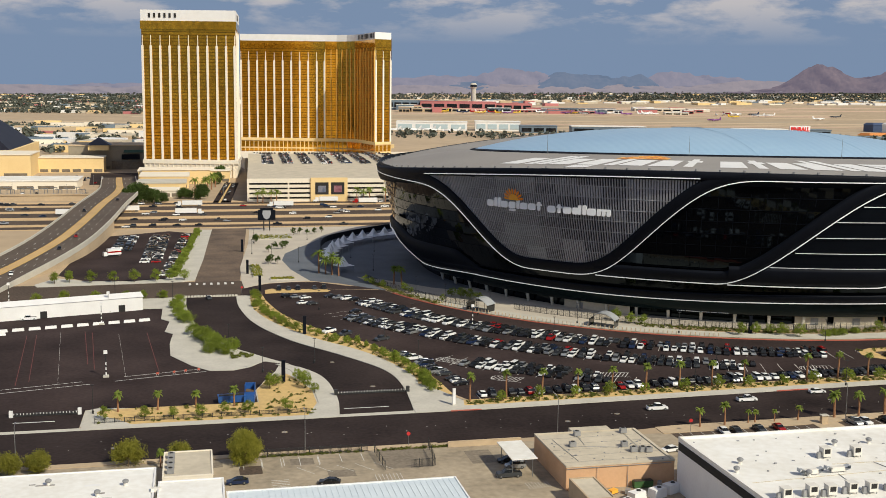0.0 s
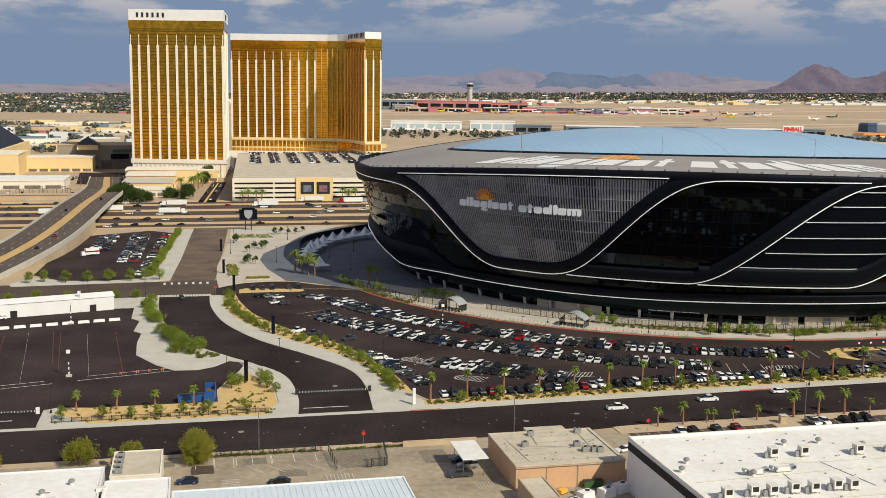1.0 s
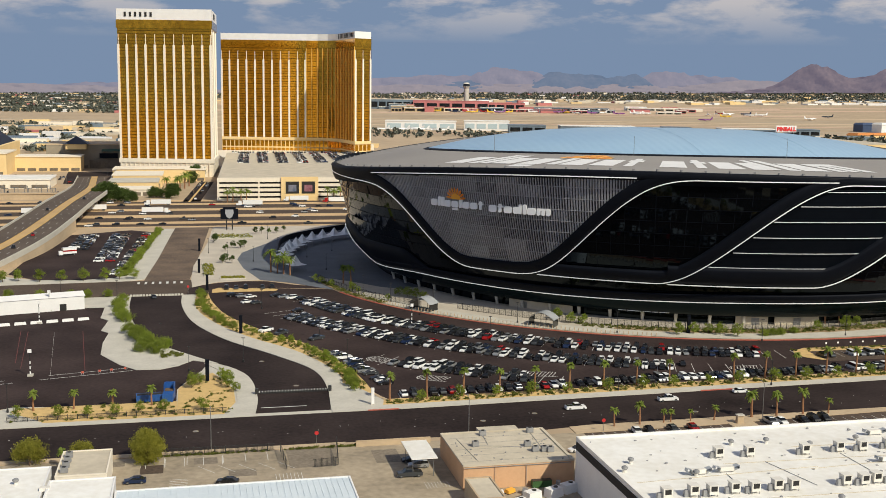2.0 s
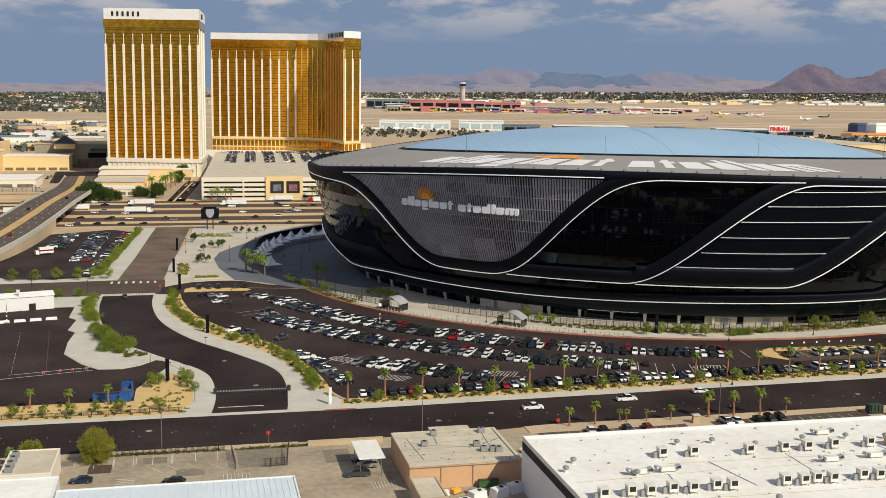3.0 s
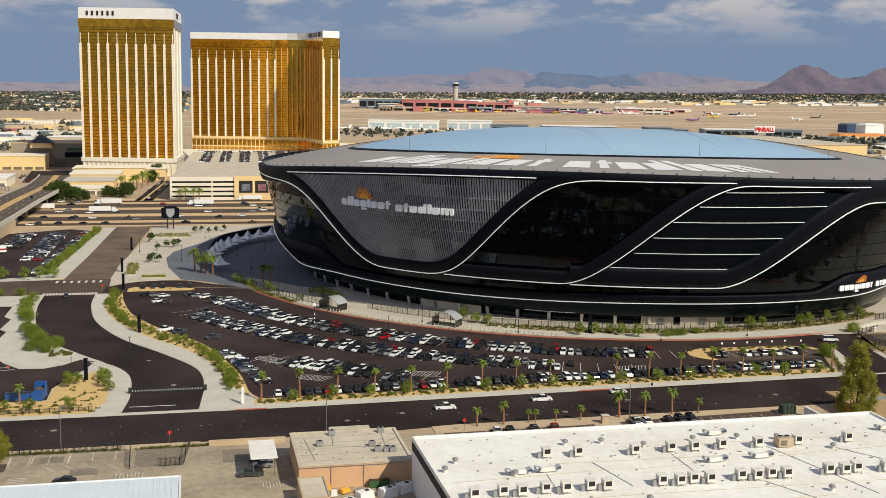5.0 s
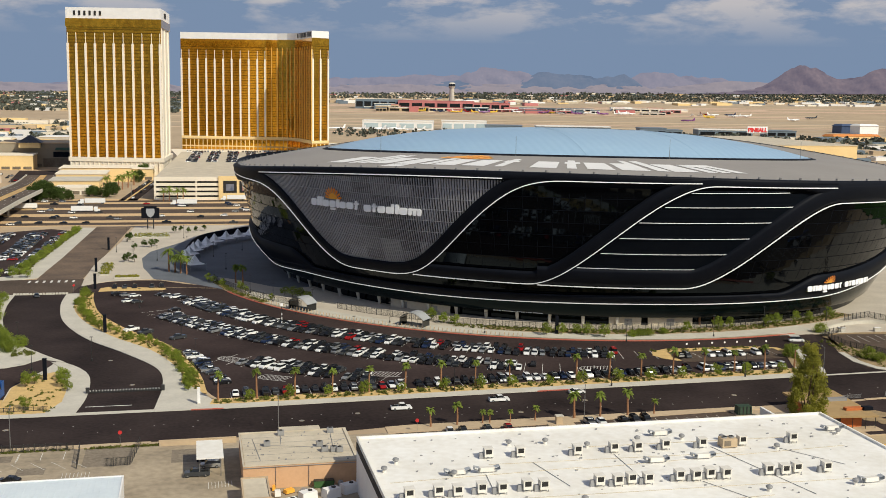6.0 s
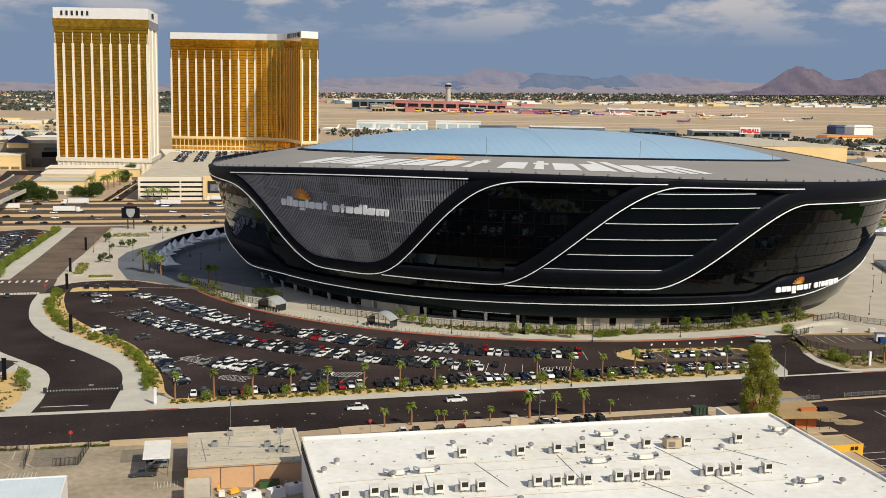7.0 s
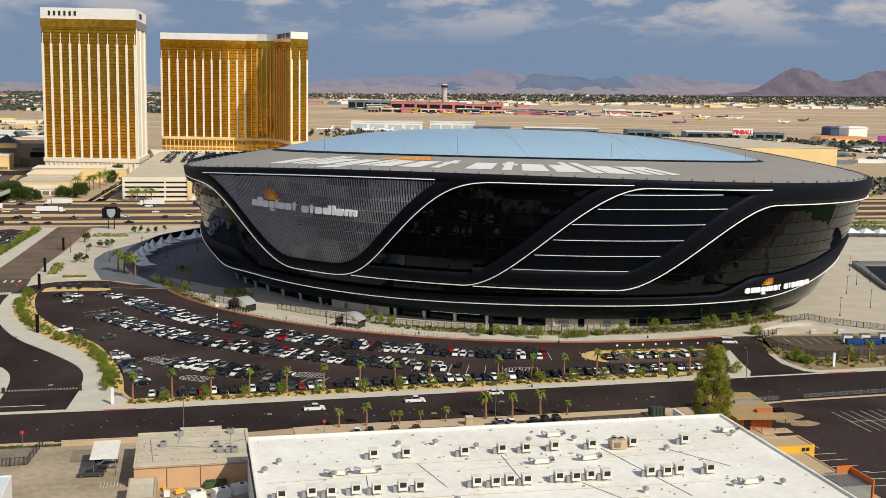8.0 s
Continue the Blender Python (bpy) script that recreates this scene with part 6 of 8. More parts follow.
for z in (0.6, 2.1, 3.6):
    mb = MB()
    mb.cyl((0, 0, z), (0, 0, z + 0.75), 0.2, 0.2, 8)
    part("band", mb, white_paint, tower, "white painted band")
mb = MB()
mb.box(-0.55, -0.3, 6.9, 0.55, 0.3, 7.9, 0, None, 0.05)
part("panel", mb, white_paint, tower, "white box head")
mb = MB()
mb.box(-0.8, -0.8, 0, 0.8, 0.8, 0.5)
part("base", mb, concrete, tower)
stand(tower, (-33.8, 398), (-26.7, 323.4), (96, 374), (-72, 445), (-33, 420))
pylon = thing("marker_pylon", "black square marker pylon beside the drive", "pylon", "black pylons")
mb = MB()
mb.box(-0.55, -0.35, 0, 0.55, 0.35, 6.2)
part("shaft", mb, panel_black, pylon)
mb = MB()
mb.box(-0.65, -0.45, 6.2, 0.65, 0.45, 6.4)
part("cap", mb, panel_black, pylon)
stand(pylon, (23.4, 309.2), (35.4, 370.5), (25.1, 456.4), (190, 345.5), (22.0, 500), (22.5, 570))
post = thing("white_pylon", "tall white sign pylon on the corner", "pylon", "white pylons")
mb = MB()
mb.box(-0.4, -0.3, 0, 0.4, 0.3, 4.6)
part("shaft", mb, white_paint, post)
mb = MB()
mb.box(-0.5, -0.4, 0, 0.5, 0.4, 0.3)
part("base", mb, concrete, post)
stand(post, (66.4, 277.2), (287.3, 285.6))
stop = thing("stop_sign", "red octagonal stop sign on a post", "road sign", "stop signs")
mb = MB()
mb.cyl((0, 0, 0), (0, 0, 2.6), 0.05, 0.05, 6)
part("post", mb, steel, stop)
mb = MB()
mb.cyl((0, -0.06, 2.9), (0, -0.02, 2.9), 0.5, 0.5, 8)
part("sign_plate", mb, material("sign red", (0.55, 0.03, 0.03), (0.5, 0.03, 0.03), 1, 4, 0.5), stop)
stand(stop, (119.3, 243.8), (48, 246.2), (17.4, 449))
boll = thing("bollard", "short tan concrete bollard", "bollard", "bollards")
mb = MB()
mb.cyl((0, 0, 0), (0, 0, 1.1), 0.15, 0.14, 8)
part("post", mb, concrete_tan, boll)
mb = MB()
mb.cyl((0, 0, 1.1), (0, 0, 1.18), 0.17, 0.11, 8)
part("cap", mb, concrete_tan, boll)
stand(boll, *[(KC.x + 165.6 * math.cos(radians(a)), KC.y + 165.6 * math.sin(radians(a))) for a in np.arange(206.5, 248.5, 0.55)])
pier = thing("stone_pier", "square tan stone gate pier with a cap", "pier")
mb = MB()
mb.box(-0.9, -0.6, 0, 0.9, 0.6, 2.0, 0, None, 0.05)
part("shaft", mb, concrete_tan, pier)
mb = MB()
mb.box(-1.05, -0.75, 2.0, 1.05, 0.75, 2.25, 0, None, 0.04)
part("cap", mb, concrete, pier)
pier.matrix_basis = pose(156.6, 244.2, 0.17)
marker = thing("bay_sign", "small round white sign on a thin post behind the bays", "sign", "bay signs")
mb = MB()
mb.cyl((0, 0, 0), (0, 0, 1.7), 0.05, 0.05, 6)
part("post", mb, fence_black, marker)
mb = MB()
mb.cyl((0, -0.08, 2.0), (0, -0.03, 2.0), 0.36, 0.36, 10)
part("sign_plate", mb, white_paint, marker)
stand(marker, (225.6, 315.8), (230.0, 315.8), (234.8, 315.9), (239.5, 316.0), (244.0, 316.0), (249.0, 316.3), (254.6, 315.6))
# low link of posts across the drive
for x0, x1, y in ((37.2, 56.0, 292.6), (-46.5, -31.2, 286.6)):
    chain = thing("road_barrier", "low barrier of white posts on a dark rail across the drive", "barrier", "drive barriers")
    for k in range(int((x1 - x0) / 0.8) + 1):
        mb = MB()
        mb.cyl((x0 + 0.8 * k, y - 0.12, 0.62), (x0 + 0.8 * k, y - 0.12, 1.0), 0.11, 0.11, 6)
        part("post", mb, white_paint, chain)
    mb = MB()
    mb.box(x0, y - 0.03, 0.1, x1, y + 0.12, 1.0)
    part("rail", mb, fence_black, chain)
    for x in (x0 - 0.7, x1 + 0.7):
        mb = MB()
        mb.box(x - 0.45, y - 0.4, 0, x + 0.45, y + 0.4, 1.7)
        part("gate_box", mb, fence_black if x > 0 else white_paint, chain, "gate drive box")
for k in range(12):
    b = thing("barrier_block", "white water-filled road barrier block", "barrier", "barrier blocks")
    mb = MB()
    mb.box(-2.0, -0.35, 0, 2.0, 0.35, 0.45, 0, None, 0.06)
    mb.box(-1.9, -0.2, 0.45, 1.9, 0.2, 1.0, 0, None, 0.04)
    part("block", mb, white_paint, b)
    b.matrix_basis = pose(-66 + 5.2 * k if k < 10 else -12 + 3 * k - 30, 390.2 + 0.24 * 5.2 * k, 0.05, 0, 0, 13) if k < 10 else pose(-71 + 5.2 * (k - 10), 385, 0.05, 0, 0, 13)
for k in range(17):
    b = thing("barrier_block", "grey concrete barrier block along the crossing", "barrier", "barrier blocks")
    mb = MB()
    mb.box(-0.55, -0.3, 0, 0.55, 0.3, 0.75, 0, None, 0.08)
    part("block", mb, concrete, b)
    b.matrix_basis = pose(-5 + 1.25 * k, 445.5, 0.05)


# ---- fences ----
def fence(line, h, label, step=2.4, z=0.15, metal_=None):
    metal_ = metal_ or fence_black
    root = thing("fence", label, "fence", "fences")
    pm = MB()
    pm.box(-0.075, -0.075, 0, 0.075, 0.075, h + 0.1)
    post_mesh = pm.mesh("post", metal_)
    rails, bars_ = (MB(), MB()), MB()
    acc = 0.0
    for a, b in zip(line, line[1:]):
        L = (b - a).length
        u = (b - a) / L
        t = -acc
        while t < L:
            if t >= 0:
                p = a + u * t
                part("post", post_mesh, None, root).location = (p.x, p.y, z)
            t += step
        acc = L - (t - step)
        n = max(1, int(L / 0.26))
        for i in range(n):
            p = a + u * (L * i / n)
            bars_.face([(p.x - 0.045 * u.x, p.y - 0.045 * u.y, z + 0.1), (p.x + 0.045 * u.x, p.y + 0.045 * u.y, z + 0.1), (p.x + 0.045 * u.x, p.y + 0.045 * u.y, z + h - 0.05), (p.x - 0.045 * u.x, p.y - 0.045 * u.y, z + h - 0.05)])
    for q, r in zip((0.18, h - 0.12), rails):
        edge = [offset(line, w) for w in (-0.035, 0.035)]
        r.grid([[(p.x, p.y, z + q + dz) for p in edge[k]] for k, dz in ((0, -0.035), (0, 0.035), (1, 0.035), (1, -0.035), (0, -0.035))])
        part("rail", r, metal_, root)
    tagged(part("picket", bars_, metal_, root), kind="stuff")
    return root


fence([q for a, r in ((188, 166.0), (192, 165.0), (196, 164.0), (200, 163.4), (204, 162.8), (208, 162.0), (212, 161.0), (214.6, 160.0)) for q in arc(r, a, a, 1)[:1]], 2.4, "black metal picket fence round the stadium")
fence(arc(152.5, 219, 262, 34), 2.4, "black metal picket fence round the stadium")
fence(arc(150.5, 262, 299, 30), 2.4, "black metal picket fence round the stadium")
fence([Vector(p) for p in ((307, 351), (320, 355.5), (324, 346), (338, 333), (352, 329), (400, 327))], 2.4, "black metal fence by the plaza steps")
fence([Vector(p) for p in ((-26, 277.2), (28, 277.4))], 1.2, "low grey metal fence in front of the gravel bed")
fence([Vector(p) for p in ((7.5, 244.2), (38, 243.6))], 1.8, "dark metal fence along the yard")
fence([Vector(p) for p in ((39.2, 242.4), (39.7, 230.4))], 2.0, "dark metal gate standing open", 3.0)
fence([Vector(p) for p in ((52.6, 245.0), (51.2, 230.8), (45.5, 230.4))], 2.0, "dark metal gate standing open", 3.0)
fence([Vector(p) for p in ((296, 333.5), (284, 328), (282.5, 312), (289, 297.5), (330, 296.6), (400, 298.5))], 2.2, "black metal fence round the service car park")
fence([Vector(p) for p in ((240.5, 252.6), (250, 253.4))], 1.2, "grey metal guard rail at the street corner", 2.4, 0.05, steel)
fence([Vector(p) for p in ((258, 254.0), (300, 256.6))], 1.2, "pale steel crowd barrier along the street", 2.4, 0.05, steel)

# ---- near buildings ----
ac_case = material("air conditioner casing", (0.76, 0.73, 0.66), (0.64, 0.61, 0.55), 0.5, 4.0, 0.6)
ac_grey = material("grey duct metal", (0.34, 0.34, 0.34), (0.26, 0.26, 0.26), 0.6, 4.0, 0.5, metal=0.3)


def ac_template():
    root = thing("air_conditioner", "white rooftop cooler with a dark grille", "air conditioner", "roof coolers")
    mb = MB()
    mb.box(-0.62, -0.6, 0.35, 0.62, 0.6, 1.7)
    mb.box(-0.7, -0.68, 1.7, 0.7, 0.68, 1.78)
    part("casing", mb, ac_case, root)
    mb = MB()
    mb.box(-0.43, -0.63, 0.85, 0.43, -0.59, 1.58)
    part("grille", mb, dark_void, root)
    for x in (-0.5, 0.5):
        for y in (-0.5, 0.5):
            mb = MB()
            mb.cyl((x, y, 0), (x, y, 0.35), 0.06, 0.06, 5)
            part("leg", mb, ac_grey, root)
    mb = MB()
    mb.box(-1.35, -0.3, 0.0, -0.62, 0.3, 1.0, 0, None, 0.1)
    part("duct", mb, ac_grey, root)
    root.scale = (1.4, 1.4, 1.25)
    return root


warehouse = thing("warehouse", "large white flat-roofed warehouse with parapet", "warehouse")
WX0, WX1, WY0, WY1, WZ = 98.7, 207.6, 96.0, 207.0, 11.6
mb = MB()
mb.box(WX0, WY0, 0, WX1, WY1, WZ - 0.5)
part("wall", mb, white_paint, warehouse, "white painted walls")
mb = MB()
mb.box(WX0 + 0.4, WY0 + 0.4, WZ - 0.5, WX1 - 0.4, WY1 - 0.4, WZ - 0.35)
part("roof", mb, roof_white, warehouse, "white coated roof")
for a in ((WX0 - 0.05, WY0, WX0 + 0.4, WY1), (WX1 - 0.4, WY0, WX1 + 0.05, WY1), (WX0 + 0.4, WY1 - 0.4, WX1 - 0.4, WY1 + 0.05)):
    mb = MB()
    mb.box(a[0], a[1], WZ - 0.5, a[2], a[3], WZ + 0.15)
    part("parapet", mb, roof_white, warehouse)
mb = MB()
mb.box(WX0 - 0.12, WY0, WZ - 2.6, WX0 - 0.02, WY1 - 0.3, WZ - 0.9)
part("dark_stripe", mb, dark_void, warehouse, "dark stripe under the parapet")
for x0, y0, x1, y1 in ((122, 186.3, 176, 184.6), (101, 179.5, 140, 181.6), (138, 180.6, 200, 185.0), (103, 168, 190, 166.4), (112, 159, 170, 161), (141, 193.5, 192, 192.2)):
    mb = MB()
    mb.cyl((x0, y0, WZ - 0.28), (x1, y1, WZ - 0.28), 0.055, 0.055, 5)
    part("roof_pipe", mb, roof_buff, warehouse, "thin grey pipe along the roof")
for x0, y0, x1, y1 in ((134, 172, 131, 186), (171, 189, 178, 160), (160, 170, 166, 158), (120, 181, 119, 170), (184, 187, 193, 174), (149, 188, 149, 172)):
    mb = MB()
    mb.cyl((x0, y0, WZ - 0.27), (x1, y1, WZ - 0.27), 0.06, 0.06, 5)
    part("roof_pipe", mb, ac_grey, warehouse, "thin grey pipe across the roof")
RUBBLE = random.Random(8)
mb = MB()
for k in range(150):
    x, y = RUBBLE.uniform(WX0 + 2, WX1 - 2), RUBBLE.uniform(152, 205)
    w = RUBBLE.uniform(0.1, 0.28)
    mb.box(x - w, y - w * 0.7, WZ - 0.35, x + w, y + w * 0.7, WZ - 0.35 + RUBBLE.uniform(0.05, 0.3))
tagged(part("roof_fitting", mb, ac_grey, warehouse, "small pipe stubs and blocks on the roof"), kind="stuff")
AC = ac_template()
spots = [(122.9, 190.3), (129.5, 189.9), (141.4, 189), (149.4, 189.3), (154.5, 189), (160.8, 189.3), (168.9, 189), (178, 189), (189.8, 189)]
spots += [(x, 170.9 + 0.5 * (i % 2)) for i, x in enumerate((103, 108.5, 112, 116.6, 120.4, 125.3, 128.4, 139.5, 143, 145.9, 149.1, 155.7, 158.9, 162, 165.1, 174.4, 177.6, 180.5, 186.7))]
for x, y in spots:
    stand(AC, (x, y), z=WZ - 0.35)
vent = thing("roof_vent", "round grey roof vent", "roof vent", "roof vents")
mb = MB()
mb.cyl((0, 0, 0), (0, 0, 0.7), 0.38, 0.38, 10)
part("stack", mb, ac_case, vent)
mb = MB()
for z0, z1, r0, r1 in ((0.6, 0.85, 0.48, 0.66), (0.85, 1.1, 0.66, 0.62), (1.1, 1.3, 0.62, 0.3), (1.3, 1.34, 0.3, 0.05)):
    mb.cyl((0, 0, z0), (0, 0, z1), r0, r1, 12)
part("cap", mb, ac_grey, vent, "round turbine head")
for p in ((129.2, 197), (137.1, 196.8), (167, 194.6), (100.9, 185.5), (113.7, 181), (175.5, 193), (184.2, 185.3), (203, 192.6), (188.3, 163.3), (198, 162.5), (104, 190), (145, 193), (157, 195), (110, 163), (134, 164), (170, 163)):
    stand(vent, p, z=WZ - 0.35)
duct = thing("roof_duct", "pale sheet metal duct box with grey hoods on the roof", "roof duct", "roof ducts")
mb = MB()
mb.box(-1.6, -0.6, 0.3, 1.6, 0.6, 1.1, 0, None, 0.12)
part("duct", mb, ac_case, duct)
mb = MB()
mb.box(-1.2, -0.4, 0, 1.2, 0.4, 0.3)
part("curb", mb, ac_grey, duct)
for x in (-1.6, 1.6):
    k = math.copysign(1, x)
    mb = MB()
    mb.grid([[(x - 0.2 * k, y, 1.05), (x + 0.9 * k, y, 1.35), (x + 1.0 * k, y, 0.75), (x - 0.1 * k, y, 0.35), (x - 0.2 * k, y, 1.05)] for y in (-0.65, 0.65)])
    part("hood", mb, canopy_grey, duct, "galvanised weather hood")
for p in ((114.5, 181.8), (120.5, 182.2), (155.6, 181.8), (166, 182.4), (163.5, 198.0), (203.2, 195), (192, 164)):
    stand(duct, p, z=WZ - 0.35)
big = thing("roof_unit", "large tan rooftop air handler", "air conditioner")
mb = MB()
mb.box(-1.7, -1.2, 0.2, 1.7, 1.2, 2.0, 0, None, 0.06)
part("casing", mb, concrete_tan, big)
mb = MB()
mb.box(-1.3, -1.24, 0.5, 0.2, -1.18, 1.6)
part("grille", mb, soft_void, big)
for x in (-0.8, 0.8):
    mb = MB()
    mb.cyl((x, 0, 2.0), (x, 0, 2.3), 0.62, 0.58, 14)
    part("fan_ring", mb, ac_grey, big)
    mb = MB()
    mb.cyl((x, 0, 2.3), (x, 0, 2.33), 0.48, 0.48, 14)
    part("fan_guard", mb, dark_void, big)
big.matrix_basis = pose(174.6, 188.6, WZ - 0.35)

shop = thing("workshop", "tan flat-roofed workshop with orange stucco walls", "building")
mb = MB()
mb.box(75.2, 210.8, 0, 99.8, 233.4, 5.1)
part("wall", mb, orange_wall, shop, "orange stucco walls")
mb = MB()
mb.box(75.6, 211.2, 5.1, 99.4, 233.0, 5.2)
part("roof", mb, roof_buff, shop, "buff roof")
for a in ((75.1, 210.7, 75.5, 233.5), (99.2, 210.7, 99.9, 233.5), (75.5, 233.1, 99.2, 233.5), (75.5, 210.7, 99.2, 211.0)):
    mb = MB()
    mb.box(a[0], a[1], 5.1, a[2], a[3], 5.45)
    part("parapet", mb, roof_buff, shop)
mb = MB()
mb.box(84.5, 233.5, 0, 94.0, 236.5, 5.4)
part("bay", mb, roof_buff, shop, "roof bay towards the street")
for x0, x1, z1 in ((76.5, 78.0, 2.4), (78.6, 80.0, 2.4)):
    mb = MB()
    mb.box(x0, 210.72, 0, x1, 210.84, z1)
    part("door", mb, material("green door", (0.16, 0.20, 0.10), (0.12, 0.16, 0.08), 1, 4, 0.6), shop, "green steel door")
mb = MB()
mb.box(75.3, 210.6, 4.75, 99.0, 210.8, 4.85)
mb.cyl((82, 210.6, 0), (82, 210.6, 4.8), 0.06, 0.06, 5)
mb.cyl((89, 210.6, 0), (89, 210.6, 4.8), 0.06, 0.06, 5)
part("wall_pipe", mb, ac_grey, shop, "grey pipes on the wall")
mb = MB()
for k in range(5):
    mb.box(75.8, 213.6 + 4.0 * k, 5.2, 99.2, 213.72 + 4.0 * k, 5.215)
part("roof_seam", mb, roof_grey, shop, "thin seams across the roof")
for x0, y0, x1, y1 in ((80, 224, 92, 221), (84.6, 230.8, 84.0, 224), (96, 231, 95.2, 218), (78, 229, 79, 214), (92.5, 221, 98.6, 226)):
    mb = MB()
    mb.cyl((x0, y0, 5.26), (x1, y1, 5.26), 0.06, 0.06, 5)
    part("roof_conduit", mb, ac_grey, shop, "thin grey conduit")
mb = MB()
for k in range(40):
    x, y, w = RUBBLE.uniform(76.5, 98.5), RUBBLE.uniform(212, 232.5), RUBBLE.uniform(0.06, 0.16)
    mb.box(x - w, y - w, 5.2, x + w, y + w, 5.2 + RUBBLE.uniform(0.05, 0.25))
tagged(part("roof_fitting", mb, ac_grey, shop, "small pipe stubs on the roof"), kind="stuff")
for x, y, w, d, h, c in ((84.5, 207.5, 2.2, 1.4, 0.9, "yellow"), (87.5, 206.6, 1.6, 1.2, 1.1, "grey"), (82, 206, 1.4, 1.4, 1.3, "white"), (95.5, 208.6, 1.2, 1.0, 1.6, "grey"), (81.5, 209.4, 1.0, 0.8, 1.2, "yellow")):
    root = thing("pallet_load", "%s load stacked on a pallet in the yard" % c, "pallet", "pallet loads")
    mb = MB()
    mb.box(-w / 2, -d / 2, 0, w / 2, d / 2, 0.16)
    part("pallet", mb, bark, root)
    mb = MB()
    mb.box(-w / 2 + 0.05, -d / 2 + 0.05, 0.16, w / 2 - 0.05, d / 2 - 0.05, h, 0, None, 0.06)
    part("load", mb, {"yellow": sign_yellow, "grey": ac_grey, "white": white_paint}[c], root)
    root.matrix_basis = pose(x, y, 0.03, 0, 0, 11 * x % 90)
unit = thing("roof_cooler", "grey rooftop air conditioner", "air conditioner", "workshop coolers")
mb = MB()
mb.box(-0.75, -0.6, 0.1, 0.75, 0.6, 1.2, 0, None, 0.05)
part("casing", mb, ac_grey, unit)
mb = MB()
mb.cyl((0, 0, 1.2), (0, 0, 1.3), 0.42, 0.42, 12)
part("fan_guard", mb, dark_void, unit)
for p in ((84.6, 230.8), (81.0, 223.5), (96.0, 231.0), (92.5, 221.5), (93.2, 217.8), (95.2, 217.5), (96.4, 217.0)):
    stand(unit, p, z=5.2)
bin_ = thing("waste_bin", "green steel waste container", "container", "containers")
mb = MB()
mb.box(-1.0, -0.6, 0.1, 1.0, 0.6, 1.5, 0, None, -0.08)
part("body", mb, material("green container paint", (0.05, 0.13, 0.04), (0.04, 0.10, 0.03), 1, 5, 0.6), bin_)
mb = MB()
mb.box(-1.02, -0.62, 1.5, 1.02, 0.62, 1.62)
part("lid", mb, fence_black, bin_)
stand(bin_, (91.0, 209.6), (93.2, 209.6))
dump = thing("waste_bin", "blue steel waste container", "container", "containers")
mb = MB()
mb.box(-4.0, -1.2, 0.2, 4.0, 1.2, 2.0, 0, None, -0.15)
blue_paint = material("blue container paint", (0.015, 0.09, 0.32), (0.012, 0.07, 0.25), 1, 5, 0.5)
part("body", mb, blue_paint, dump)
for k in range(9):
    mb = MB()
    mb.box(-3.8 + 0.9 * k, -1.36, 0.2, -3.65 + 0.9 * k, -1.16, 2.0)
    part("rib", mb, blue_paint, dump)
mb = MB()
mb.box(-3.8, -1.0, 1.98, 3.8, 1.0, 2.02)
part("load", mb, dark_void, dump)
dump.matrix_basis = pose(8.6, 290.9, 0.06, 0, 0, 3)
compactor = thing("compactor", "blue waste compactor with tall open hopper", "container")
mb = MB()
mb.box(-1.4, -3.0, 0.2, 1.4, 3.0, 2.2, 0, None, 0.0)
mb.box(-1.4, 0.6, 2.2, -1.2, 3.0, 4.2)
mb.box(1.2, 0.6, 2.2, 1.4, 3.0, 4.2)
mb.box(-1.2, 2.8, 2.2, 1.2, 3.0, 4.2)
part("body", mb, blue_paint, compactor)
mb = MB()
mb.box(-1.15, 0.7, 2.1, 1.15, 2.7, 2.5)
part("load", mb, bark, compactor)
compactor.matrix_basis = pose(13.0, 291.6, 0.06, 0, 0, -6)
for x in (313, 320, 327.5):
    d = copy_thing(dump, pose(x, 313.5, 0.06, 0, 0, -12) @ Matrix.Diagonal((0.7, 1, 1, 1)))
    d.scale = (0.7, 1, 1)
    e = thing("utility_box", "pale grey steel utility cabinet", "cabinet", "utility cabinets")
    mb = MB()
    mb.box(-1.6, -1.2, 0, 1.6, 1.2, 2.6, 0, None, 0.04)
    part("cabinet", mb, white_paint, e)
    mb = MB()
    mb.box(-1.7, -1.3, 2.6, 1.7, 1.3, 2.75)
    part("lid", mb, steel, e)
    e.matrix_basis = pose(x, 318, 0.1, 0, 0, -12)

shade = thing("carport", "white flat carport roof on steel posts", "carport")
mb = MB()
mb.box(65.6, 218.8, 4.55, 71.4, 231.4, 4.75)
part("roof", mb, roof_white, shade)
for x in (66.2, 70.8):
    for y in (220.5, 229.5):
        mb = MB()
        mb.cyl((x, y, 0), (x, y, 4.55), 0.09, 0.09, 6)
        part("post", mb, steel, shade)
wall_ = thing("yard_wall", "low tan block wall along the street", "wall", "yard walls")
mb = MB()
mb.box(57, 243.2, 0, 75, 243.6, 1.3)
part("wall", mb, concrete_tan, wall_)
mb = MB()
mb.box(57, 243.15, 1.3, 75, 243.65, 1.42)
part("coping", mb, concrete_tan, wall_)


